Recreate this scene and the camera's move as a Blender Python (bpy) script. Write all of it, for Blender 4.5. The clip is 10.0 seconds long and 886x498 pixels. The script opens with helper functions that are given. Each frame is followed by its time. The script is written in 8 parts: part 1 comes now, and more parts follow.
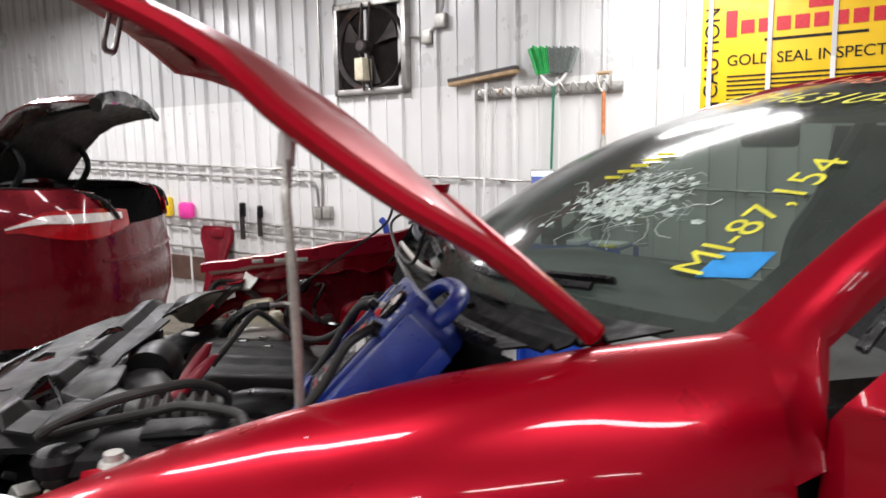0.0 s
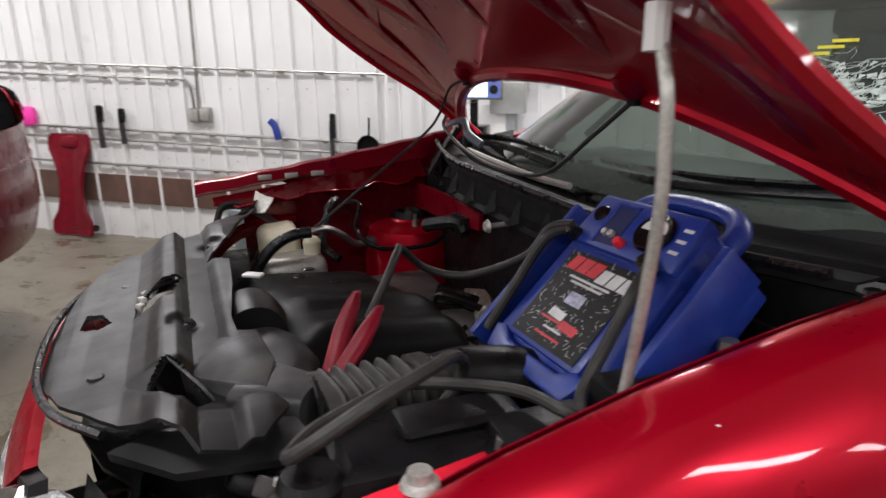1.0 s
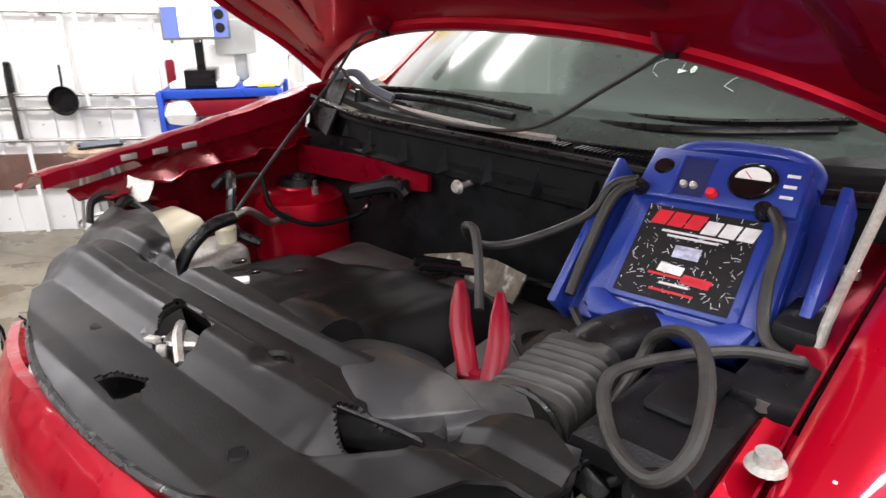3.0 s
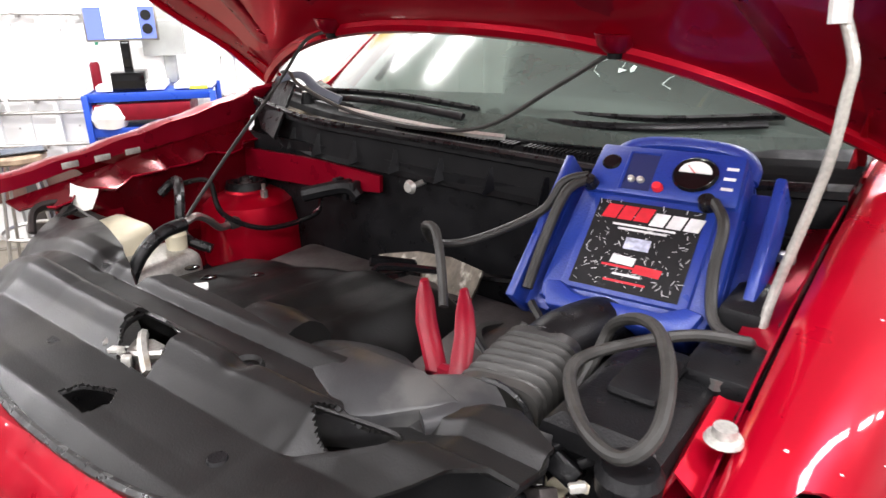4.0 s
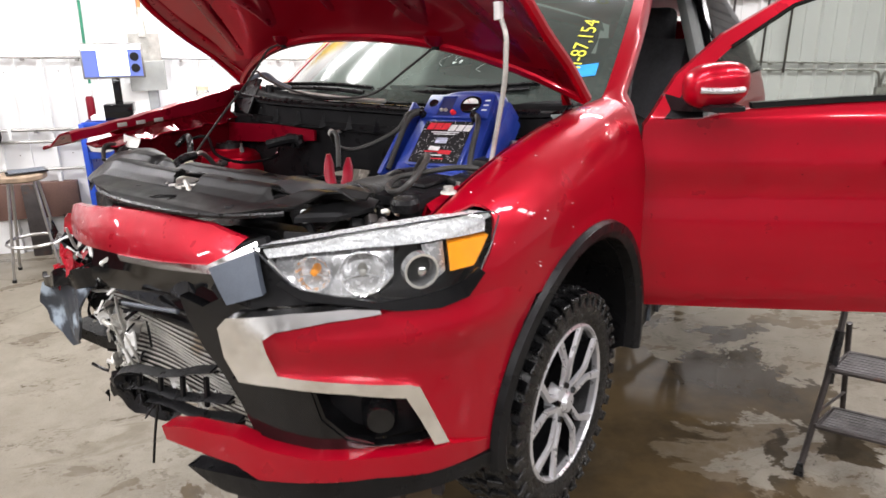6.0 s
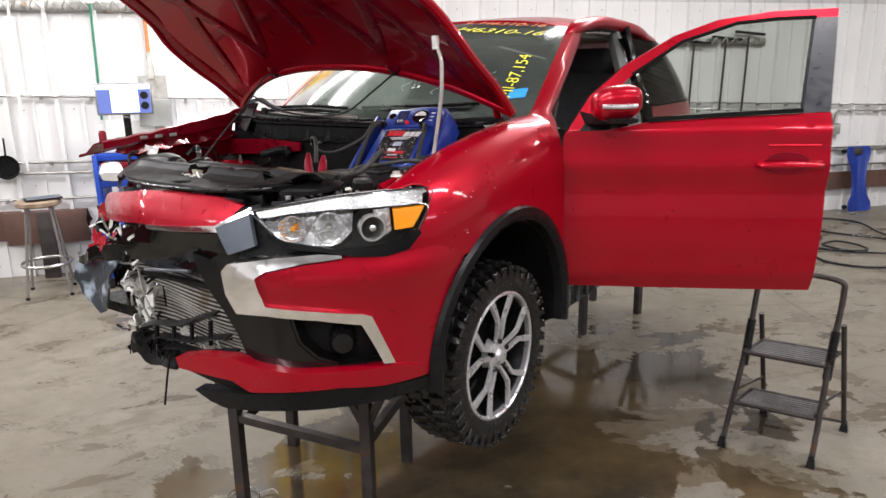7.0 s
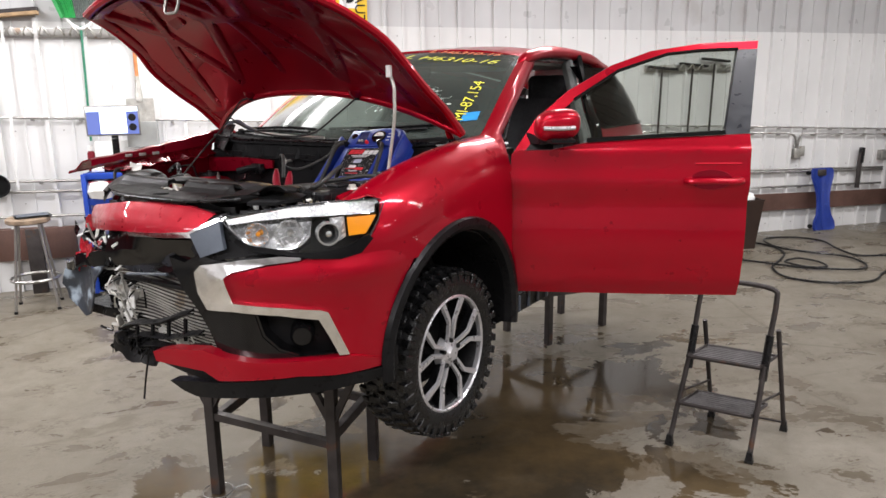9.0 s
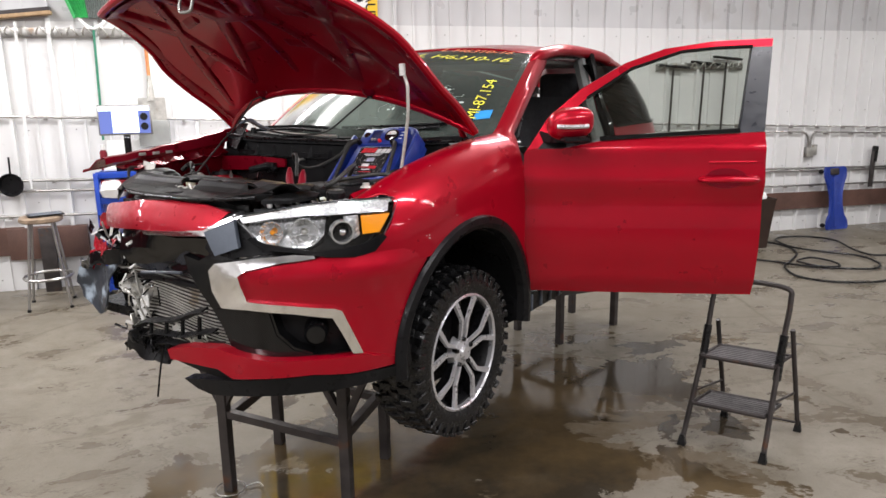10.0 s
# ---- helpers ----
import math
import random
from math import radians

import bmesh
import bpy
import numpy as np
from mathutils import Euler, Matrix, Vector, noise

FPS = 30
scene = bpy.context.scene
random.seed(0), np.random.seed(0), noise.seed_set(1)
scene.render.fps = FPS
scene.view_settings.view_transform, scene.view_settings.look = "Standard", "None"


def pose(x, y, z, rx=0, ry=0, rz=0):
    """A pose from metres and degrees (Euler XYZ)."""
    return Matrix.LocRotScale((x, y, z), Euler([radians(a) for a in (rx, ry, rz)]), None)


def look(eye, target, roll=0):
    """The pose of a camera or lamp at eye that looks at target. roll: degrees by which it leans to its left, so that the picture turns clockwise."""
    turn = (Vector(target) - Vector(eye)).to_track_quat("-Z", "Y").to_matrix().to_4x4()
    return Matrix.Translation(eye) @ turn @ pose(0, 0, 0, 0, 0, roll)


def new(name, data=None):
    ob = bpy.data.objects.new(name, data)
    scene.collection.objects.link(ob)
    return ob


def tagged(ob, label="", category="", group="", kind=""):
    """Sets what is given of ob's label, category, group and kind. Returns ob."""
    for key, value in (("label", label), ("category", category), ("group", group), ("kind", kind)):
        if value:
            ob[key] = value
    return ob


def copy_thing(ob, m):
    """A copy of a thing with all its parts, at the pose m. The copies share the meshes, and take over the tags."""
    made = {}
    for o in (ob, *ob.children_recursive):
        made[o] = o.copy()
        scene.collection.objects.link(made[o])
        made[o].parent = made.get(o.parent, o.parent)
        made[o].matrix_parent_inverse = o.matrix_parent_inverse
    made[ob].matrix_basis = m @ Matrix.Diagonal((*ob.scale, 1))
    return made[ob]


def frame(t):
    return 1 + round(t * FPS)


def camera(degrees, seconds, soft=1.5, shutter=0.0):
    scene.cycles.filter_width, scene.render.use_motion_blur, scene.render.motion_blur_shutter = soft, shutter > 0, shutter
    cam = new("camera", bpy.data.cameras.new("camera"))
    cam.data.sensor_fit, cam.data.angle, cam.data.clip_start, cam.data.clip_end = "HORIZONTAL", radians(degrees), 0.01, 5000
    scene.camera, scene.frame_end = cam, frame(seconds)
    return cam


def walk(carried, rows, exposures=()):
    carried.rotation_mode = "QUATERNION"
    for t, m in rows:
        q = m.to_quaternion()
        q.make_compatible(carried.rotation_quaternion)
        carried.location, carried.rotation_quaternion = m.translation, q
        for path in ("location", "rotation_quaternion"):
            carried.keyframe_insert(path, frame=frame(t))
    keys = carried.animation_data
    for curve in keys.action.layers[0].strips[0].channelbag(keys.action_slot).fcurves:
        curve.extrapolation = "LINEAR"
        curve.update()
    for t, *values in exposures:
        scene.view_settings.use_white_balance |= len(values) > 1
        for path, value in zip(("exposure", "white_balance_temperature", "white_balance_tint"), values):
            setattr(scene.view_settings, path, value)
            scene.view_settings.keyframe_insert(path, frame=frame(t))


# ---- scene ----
cam = camera(64.5, 10.0, shutter=0.35)
PATH = [
    (0, (0.806, 0.59, 2.012), (-0.367, 2.187, 1.74), -1.0),
    (0.4, (0.568, 0.509, 2.016), (-0.48, 2.166, 1.623), -0.9),
    (0.5, (0.498, 0.515, 2.008), (-0.518, 2.183, 1.578), -1.3),
    (1, (0.188, 0.529, 2.01), (-0.586, 2.286, 1.448), -1.2),
    (1.5, (-0.025, 0.486, 2.019), (-0.524, 2.315, 1.381), -1.5),
    (2, (-0.202, 0.491, 2.044), (-0.444, 2.344, 1.332), -1.3),
    (2.2, (-0.249, 0.519, 2.036), (-0.433, 2.372, 1.307), -1.5),
    (3.3, (-0.423, 0.526, 2.056), (-0.239, 2.37, 1.305), -0.5),
    (3.5, (-0.432, 0.537, 2.05), (-0.212, 2.377, 1.297), -0.7),
    (4, (-0.428, 0.505, 2.062), (-0.153, 2.336, 1.307), -0.5),
    (4.5, (-0.452, 0.326, 2.077), (-0.123, 2.16, 1.35), -0.4),
    (5, (-0.475, 0.075, 2.073), (-0.103, 1.914, 1.379), -0.8),
    (5.5, (-0.442, -0.231, 2.033), (-0.058, 1.622, 1.385), -0.9),
    (5.7, (-0.41, -0.35, 2.026), (-0.04, 1.507, 1.38), -0.9),
    (6.8, (-0.383, -1.02, 1.936), (0.012, 0.874, 1.429), -0.9),
    (7, (-0.369, -1.125, 1.936), (0.025, 0.772, 1.44), -0.9),
    (7.5, (-0.288, -1.326, 1.929), (0.124, 0.571, 1.447), -0.8),
    (8, (-0.269, -1.395, 1.94), (0.139, 0.507, 1.474), -0.9),
    (8.5, (-0.277, -1.414, 1.939), (0.143, 0.489, 1.488), -0.7),
    (9, (-0.291, -1.427, 1.942), (0.134, 0.478, 1.507), -0.7),
    (9.5, (-0.296, -1.428, 1.944), (0.123, 0.479, 1.511), -0.6),
    (10, (-0.307, -1.419, 1.939), (0.094, 0.491, 1.502), -0.8),
]
walk(cam, [(t, look(eye, target, roll)) for t, eye, target, roll in PATH],
     [(0, -0.35), (0.5, -0.5), (1.0, -0.45), (1.5, -0.05), (2.0, 0.15), (3.5, 0.8), (4.5, 1.05), (5.0, 1.05), (5.5, 0.8), (7.0, 0.2), (8.0, 0.12), (10.0, 0.12)])

# ---- light ----
world = bpy.data.worlds.new("world")
scene.world = world
world.use_nodes = True
world.node_tree.nodes["Background"].inputs[0].default_value = (0.9, 0.95, 1.0, 1)
world.node_tree.nodes["Background"].inputs[1].default_value = 0.01
LAMP_Z = 4.1
LAMPS = [(x, y) for y in (-3.4, 0.4, 4.3) for x in (-8.2, -4.4, -0.7, 3.0, 6.7, 10.4) if (x, y) != (-0.7, 4.3)]
for lx, ly in LAMPS:
    lamp = bpy.data.lights.new("tube_lamp", "AREA")
    lamp.shape, lamp.size, lamp.size_y = "RECTANGLE", 2.4, 0.16
    lamp.energy, lamp.color = {-3.4: 145, 0.4: 78, 4.3: 125}[ly] * {-8.2: 1.3, -4.4: 1.25, -0.7: 1.05, 3.0: 0.9, 6.7: 0.62, 10.4: 0.5}[lx], (1.0, 0.972, 1.0)
    new("tube_lamp", lamp).matrix_world = pose(lx, ly, LAMP_Z - 0.05)
PANELS = [(-0.62, 4.25, 3.62, 24, 1.1, 0.34), (-1.0, 5.6, 3.62, -31, 1.2, 0.26)]
for px_, py_, pz_, turn_, long_, wide_ in PANELS:
    lamp = bpy.data.lights.new("panel_lamp", "AREA")
    lamp.shape, lamp.size, lamp.size_y = "RECTANGLE", long_, wide_
    lamp.energy, lamp.color = 60, (1.0, 0.985, 0.98)
    new("panel_lamp", lamp).matrix_world = pose(px_, py_, pz_, 0, 0, turn_)


# ---- materials ----
def surface(name, color, rough=0.5, metal=0.0, vary=0.15, scale=6.0, grain=0.0, grain_scale=200.0, coat=0.0, rough_vary=0.1,
            second=None, second_at=0.55, second_scale=2.0, bump_scale=None, spec=0.5, per_object=0.0):
    """A node material: colour that varies at two scales, uneven gloss, fine relief, and patches of a second colour."""
    m = bpy.data.materials.new(name)
    m.use_nodes = True
    nt = m.node_tree
    b = nt.nodes["Principled BSDF"]
    link = nt.links.new
    co = nt.nodes.new("ShaderNodeTexCoord")

    def noise_at(sc, detail=4.0):
        n = nt.nodes.new("ShaderNodeTexNoise")
        n.inputs["Scale"].default_value, n.inputs["Detail"].default_value = sc, detail
        link(co.outputs["Object"], n.inputs["Vector"])
        return n.outputs["Fac"]

    def mix(fac, a, c, kind="MIX"):
        n = nt.nodes.new("ShaderNodeMix")
        n.data_type, n.blend_type = "RGBA", kind
        for sock, v in ((n.inputs["Factor"], fac), (n.inputs["A"], a), (n.inputs["B"], c)):
            if isinstance(v, bpy.types.NodeSocket):
                link(v, sock)
            else:
                sock.default_value = v
        return n.outputs["Result"]

    def ramp(src, lo, hi, a=0.0, c=1.0):
        n = nt.nodes.new("ShaderNodeMapRange")
        n.inputs["From Min"].default_value, n.inputs["From Max"].default_value = lo, hi
        n.inputs["To Min"].default_value, n.inputs["To Max"].default_value = a, c
        link(src, n.inputs["Value"])
        return n.outputs["Result"]

    dark = (*[c * (1 - vary) for c in color], 1)
    light = (*[min(1, c * (1 + vary)) for c in color], 1)
    big = noise_at(scale)
    col = mix(ramp(big, 0.3, 0.7), dark, light)
    fine = noise_at(grain_scale, 2.0)
    if grain:
        col = mix(ramp(fine, 0.35, 0.65, 0.0, 1.0), col, mix(1.0, col, (*[1 - grain * 0.5] * 3, 1), "MULTIPLY"))
    if second:
        patch = ramp(noise_at(second_scale, 5.0), second_at, second_at + 0.08)
        col = mix(patch, col, (*second, 1))
    if per_object:
        info = nt.nodes.new("ShaderNodeObjectInfo")
        col = mix(1.0, col, mix(info.outputs["Random"], (1 - per_object,) * 3 + (1,), (1, 1, 1, 1)), "MULTIPLY")
    link(col, b.inputs["Base Color"])
    link(ramp(noise_at(scale * 3), 0.3, 0.7, max(0.02, rough - rough_vary), min(1, rough + rough_vary)), b.inputs["Roughness"])
    b.inputs["Metallic"].default_value = metal
    b.inputs["Specular IOR Level"].default_value = spec
    b.inputs["Coat Weight"].default_value, b.inputs["Coat Roughness"].default_value = coat, 0.04
    if grain:
        bump = nt.nodes.new("ShaderNodeBump")
        bump.inputs["Strength"].default_value, bump.inputs["Distance"].default_value = min(1.0, grain), 0.002
        link(fine, bump.inputs["Height"])
        link(bump.outputs["Normal"], b.inputs["Normal"])
    return m


def glass(name, tint, rough=0.0, see=1.0):
    m = bpy.data.materials.new(name)
    m.use_nodes = True
    b = m.node_tree.nodes["Principled BSDF"]
    b.inputs["Base Color"].default_value = (*tint, 1)
    b.inputs["Roughness"].default_value = rough
    b.inputs["Transmission Weight"].default_value = see
    b.inputs["IOR"].default_value = 1.45
    return m


def thin_glass(name, tint, haze=0.0, haze_color=(0.5, 0.6, 0.55), rough=0.015):
    """A pane: clear tinted film with a mirror-like gloss, and no bending of the light. haze paints in dust and glare.
    """
    m = bpy.data.materials.new(name)
    m.use_nodes = True
    nt = m.node_tree
    out = nt.nodes["Material Output"]
    clear, gloss, mixer = (nt.nodes.new(k) for k in ("ShaderNodeBsdfTransparent", "ShaderNodeBsdfGlossy", "ShaderNodeMixShader"))
    facing, power, fres = (nt.nodes.new(k) for k in ("ShaderNodeLayerWeight", "ShaderNodeMath", "ShaderNodeMapRange"))
    power.operation = "POWER"
    power.inputs[1].default_value = 5.0
    facing.inputs["Blend"].default_value = 0.5
    fres.inputs["To Min"].default_value, fres.inputs["To Max"].default_value = 0.04, 1.0
    nt.links.new(facing.outputs["Facing"], power.inputs[0])
    nt.links.new(power.outputs[0], fres.inputs["Value"])
    clear.inputs["Color"].default_value = (*tint, 1)
    gloss.inputs["Roughness"].default_value = rough
    nt.links.new(fres.outputs[0], mixer.inputs[0])
    film = clear
    if haze:
        # diffuse layer standing for dust and pale reflections together
        veil, cover, spots, level = (nt.nodes.new(k) for k in ("ShaderNodeBsdfDiffuse", "ShaderNodeMixShader", "ShaderNodeTexNoise", "ShaderNodeMapRange"))
        veil.inputs["Color"].default_value = (*haze_color, 1)
        spots.inputs["Scale"].default_value, spots.inputs["Detail"].default_value = 3.0, 6.0
        level.inputs["From Min"].default_value, level.inputs["From Max"].default_value = 0.3, 0.7
        level.inputs["To Min"].default_value, level.inputs["To Max"].default_value = haze * 0.7, haze * 1.3
        nt.links.new(spots.outputs["Fac"], level.inputs["Value"])
        nt.links.new(level.outputs[0], cover.inputs[0])
        nt.links.new(clear.outputs[0], cover.inputs[1])
        nt.links.new(veil.outputs[0], cover.inputs[2])
        film = cover
    nt.links.new(film.outputs[0], mixer.inputs[1])
    nt.links.new(gloss.outputs[0], mixer.inputs[2])
    nt.links.new(mixer.outputs[0], out.inputs["Surface"])
    return m


def glow(name, color, strength):
    m = bpy.data.materials.new(name)
    m.use_nodes = True
    b = m.node_tree.nodes["Principled BSDF"]
    b.inputs["Base Color"].default_value = (*color, 1)
    b.inputs["Emission Color"].default_value = (*color, 1)
    b.inputs["Emission Strength"].default_value = strength
    return m


def wet_concrete():
    """Worn tan concrete with dark wet stains, brown puddles that shine, grit and cracks."""
    m = bpy.data.materials.new("wet_concrete")
    m.use_nodes = True
    nt = m.node_tree
    b = nt.nodes["Principled BSDF"]
    link = nt.links.new
    co = nt.nodes.new("ShaderNodeTexCoord")

    def noise_at(sc, detail=6.0, distort=0.0, stretch=(1, 1, 1)):
        mp = nt.nodes.new("ShaderNodeMapping")
        mp.inputs["Scale"].default_value = stretch
        link(co.outputs["Object"], mp.inputs["Vector"])
        n = nt.nodes.new("ShaderNodeTexNoise")
        n.inputs["Scale"].default_value, n.inputs["Detail"].default_value, n.inputs["Distortion"].default_value, n.inputs["Roughness"].default_value = sc, detail, distort, 0.62
        link(mp.outputs[0], n.inputs["Vector"])
        return n.outputs["Fac"]

    def rng(src, lo, hi, a=0.0, c=1.0):
        n = nt.nodes.new("ShaderNodeMapRange")
        n.inputs["From Min"].default_value, n.inputs["From Max"].default_value = lo, hi
        n.inputs["To Min"].default_value, n.inputs["To Max"].default_value = a, c
        link(src, n.inputs["Value"])
        return n.outputs["Result"]

    def calc(op, a, c):
        n = nt.nodes.new("ShaderNodeMath")
        n.operation = op
        n.use_clamp = op in ("ADD", "MULTIPLY")
        for sock, v in zip(n.inputs, (a, c)):
            if isinstance(v, bpy.types.NodeSocket):
                link(v, sock)
            else:
                sock.default_value = v
        return n.outputs[0]

    def mix(fac, a, c):
        n = nt.nodes.new("ShaderNodeMix")
        n.data_type = "RGBA"
        for sock, v in ((n.inputs["Factor"], fac), (n.inputs["A"], a), (n.inputs["B"], c)):
            if isinstance(v, bpy.types.NodeSocket):
                link(v, sock)
            else:
                sock.default_value = v
        return n.outputs["Result"]

    base = mix(rng(noise_at(0.9), 0.3, 0.7), (0.150, 0.132, 0.100, 1), (0.225, 0.204, 0.165, 1))
    base = mix(rng(noise_at(9, 8), 0.42, 0.72, 0, 0.45), base, (0.115, 0.096, 0.066, 1))
    base = mix(rng(noise_at(110, 3), 0.55, 0.7, 0, 0.5), base, (0.10, 0.085, 0.065, 1))
    spots = rng(noise_at(26, 4, 0.4), 0.64, 0.70, 0, 0.55)
    base = mix(spots, base, (0.075, 0.060, 0.040, 1))
    streak = rng(noise_at(2.6, 10, 1.2, (0.35, 1.3, 1)), 0.60, 0.66, 0, 0.55)
    base = mix(streak, base, (0.092, 0.075, 0.048, 1))
    # puddles gather round the middle of the shop, where the water dripped
    mp = nt.nodes.new("ShaderNodeMapping")
    mp.vector_type = "TEXTURE"
    mp.inputs["Location"].default_value = PUDDLE_AT
    mp.inputs["Rotation"].default_value = (0, 0, radians(28))
    mp.inputs["Scale"].default_value = PUDDLE_SIZE
    link(co.outputs["Object"], mp.inputs["Vector"])
    gx = nt.nodes.new("ShaderNodeVectorMath")
    gx.operation = "LENGTH"
    link(mp.outputs[0], gx.inputs[0])
    near = rng(gx.outputs["Value"], 0.25, 1.5, 0.20, -0.15)
    field = calc("ADD", noise_at(1.7, 14, 0.35), near)
    puddle = rng(field, 0.555, 0.58)
    damp_field = calc("ADD", noise_at(1.9, 14, 0.3, (1, 1.5, 1)), calc("MULTIPLY", near, 0.75))
    stain = rng(damp_field, 0.535, 0.60)
    # dried water leaves a thin dark edge
    edge = calc("MULTIPLY", rng(damp_field, 0.515, 0.53), rng(damp_field, 0.53, 0.545, 1.0, 0.0))
    edge = calc("MULTIPLY", edge, rng(noise_at(5, 6), 0.42, 0.58))
    base = mix(calc("MULTIPLY", edge, 0.95), base, (0.085, 0.068, 0.045, 1))
    base = mix(calc("MULTIPLY", stain, rng(noise_at(14, 8), 0.3, 0.7, 0.45, 0.85)), base, mix(rng(gx.outputs["Value"], 0.5, 1.4), (0.095, 0.066, 0.034, 1), (0.085, 0.068, 0.046, 1)))
    base = mix(calc("MULTIPLY", puddle, 0.9), base, mix(rng(noise_at(1.2), 0.42, 0.60), (0.026, 0.020, 0.013, 1), (0.080, 0.054, 0.025, 1)))
    vor = nt.nodes.new("ShaderNodeTexVoronoi")
    vor.feature = "DISTANCE_TO_EDGE"
    vor.inputs["Scale"].default_value = 0.32
    wob = nt.nodes.new("ShaderNodeMix")
    wob.data_type = "VECTOR"
    wob.inputs["Factor"].default_value = 0.12
    wn = nt.nodes.new("ShaderNodeTexNoise")
    wn.inputs["Scale"].default_value = 1.5
    link(co.outputs["Object"], wn.inputs["Vector"])
    link(co.outputs["Object"], wob.inputs["A"])
    link(wn.outputs["Color"], wob.inputs["B"])
    link(wob.outputs["Result"], vor.inputs["Vector"])
    crack = rng(vor.outputs["Distance"], 0.0, 0.006, 1.0, 0.0)
    base = mix(calc("MULTIPLY", crack, calc("SUBTRACT", 0.6, calc("MULTIPLY", puddle, 0.6))), base, (0.09, 0.075, 0.05, 1))
    link(base, b.inputs["Base Color"])
    b.inputs["Specular IOR Level"].default_value = 0.28
    wet = calc("MAXIMUM", puddle, calc("MULTIPLY", stain, 0.72))
    rough = calc("SUBTRACT", rng(noise_at(3), 0.3, 0.7, 0.36, 0.55), calc("MULTIPLY", wet, 0.36))
    link(calc("MAXIMUM", rough, 0.035), b.inputs["Roughness"])
    bump = nt.nodes.new("ShaderNodeBump")
    bump.inputs["Distance"].default_value = 0.004
    link(calc("SUBTRACT", 0.35, calc("MULTIPLY", wet, 0.33)), bump.inputs["Strength"])
    link(noise_at(45, 5), bump.inputs["Height"])
    link(bump.outputs[0], b.inputs["Normal"])
    return m


PUDDLE_AT, PUDDLE_SIZE = (0.75, 2.2, 0), (2.3, 1.35, 1)
RED = surface("red_paint", (0.37, 0.0011, 0.014), 0.30, 0.50, 0.05, 3.0, coat=0.5, rough_vary=0.03, spec=0.15)
# the same red paint, darkened to stand for shade on inner and far faces
RED_SHADED = surface("red_paint_shaded", (0.25, 0.0012, 0.014), 0.34, 0.55, 0.12, 8.0, coat=0.35, rough_vary=0.1, spec=0.15)
NOSERED = surface("scuffed_red_paint", (0.34, 0.004, 0.016), 0.38, 0.45, 0.12, 9.0, coat=0.5, rough_vary=0.16, spec=0.2, grain=0.06, grain_scale=60, second=(0.40, 0.06, 0.07), second_at=0.66, second_scale=26)
# the sedan's own paint; on the red car it paints shade on inner panels
MAROON = surface("maroon_and_shaded_red", (0.11, 0.001, 0.006), 0.28, 0.5, 0.06, 3.0, coat=0.6, rough_vary=0.05, spec=0.15)
BLACK = surface("black_plastic", (0.0075, 0.0075, 0.0082), 0.36, vary=0.3, scale=9, grain=0.3, grain_scale=350, rough_vary=0.14, spec=0.16)
COWL = surface("worn_cowl_plastic", (0.008, 0.008, 0.0085), 0.55, vary=0.35, scale=12, grain=0.25, grain_scale=300, rough_vary=0.15, spec=0.08)
GLOSS = surface("gloss_black", (0.005, 0.005, 0.0055), 0.09, vary=0.2, scale=6, rough_vary=0.05, spec=0.4)
SHROUD = surface("dusty_black_plastic", (0.009, 0.0088, 0.0087), 0.36, spec=0.17, vary=0.35, scale=7, grain=0.12, grain_scale=420, rough_vary=0.08,
                 second=(0.020, 0.019, 0.017), second_at=0.60, second_scale=4.0)
# paler copy of the shroud plastic: dust, plus highlights put into the colour
DUSTY_LIT = surface("lit_dusty_plastic", (0.022, 0.022, 0.023), 0.44, vary=0.4, scale=9, grain=0.1, grain_scale=300, rough_vary=0.12, spec=0.22,
                second=(0.060, 0.059, 0.057), second_at=0.54, second_scale=6.0)
GREYBLACK = surface("scuffed_dark_plastic", (0.014, 0.016, 0.021), 0.30, vary=0.4, scale=8, rough_vary=0.14, spec=0.5, second=(0.05, 0.056, 0.068), second_at=0.60, second_scale=12)
GREYPL = surface("grey_blue_plastic", (0.085, 0.10, 0.125), 0.4, vary=0.12, scale=12, grain=0.15)
RUBBER = surface("tyre_rubber", (0.007, 0.007, 0.0075), 0.34, vary=0.3, scale=18, grain=0.4, grain_scale=160, spec=0.35, rough_vary=0.2)
CABLE = surface("rubber_cable", (0.030, 0.029, 0.027), 0.48, vary=0.3, scale=25, grain=0.2, spec=0.3)
CHROME = surface("chrome", (0.98, 0.98, 0.99), 0.17, 1.0, 0.03, 14, rough_vary=0.06, grain=0.18, grain_scale=24, second=(0.60, 0.60, 0.60), second_at=0.68, second_scale=45)
ALLOY = surface("machined_alloy", (0.60, 0.60, 0.62), 0.32, 0.65, 0.1, 14, rough_vary=0.08)
STEEL = surface("bare_steel", (0.42, 0.41, 0.39), 0.38, 0.9, 0.2, 10, grain=0.2, second=(0.20, 0.13, 0.08), second_at=0.66, second_scale=6)
DARKSTEEL = surface("dark_steel", (0.055, 0.047, 0.045), 0.5, 0.4, 0.35, 9, grain=0.3, second=(0.10, 0.05, 0.03), second_at=0.62, second_scale=8)
ALU = surface("cast_aluminium", (0.55, 0.54, 0.50), 0.45, 0.6, 0.2, 14, grain=0.4, second=(0.30, 0.25, 0.18), second_at=0.62, second_scale=9)
WHITEPL = surface("white_plastic", (0.78, 0.78, 0.76), 0.4, vary=0.06, scale=10)
CREAM = surface("cream_plastic", (0.62, 0.57, 0.42), 0.5, vary=0.15, scale=12)
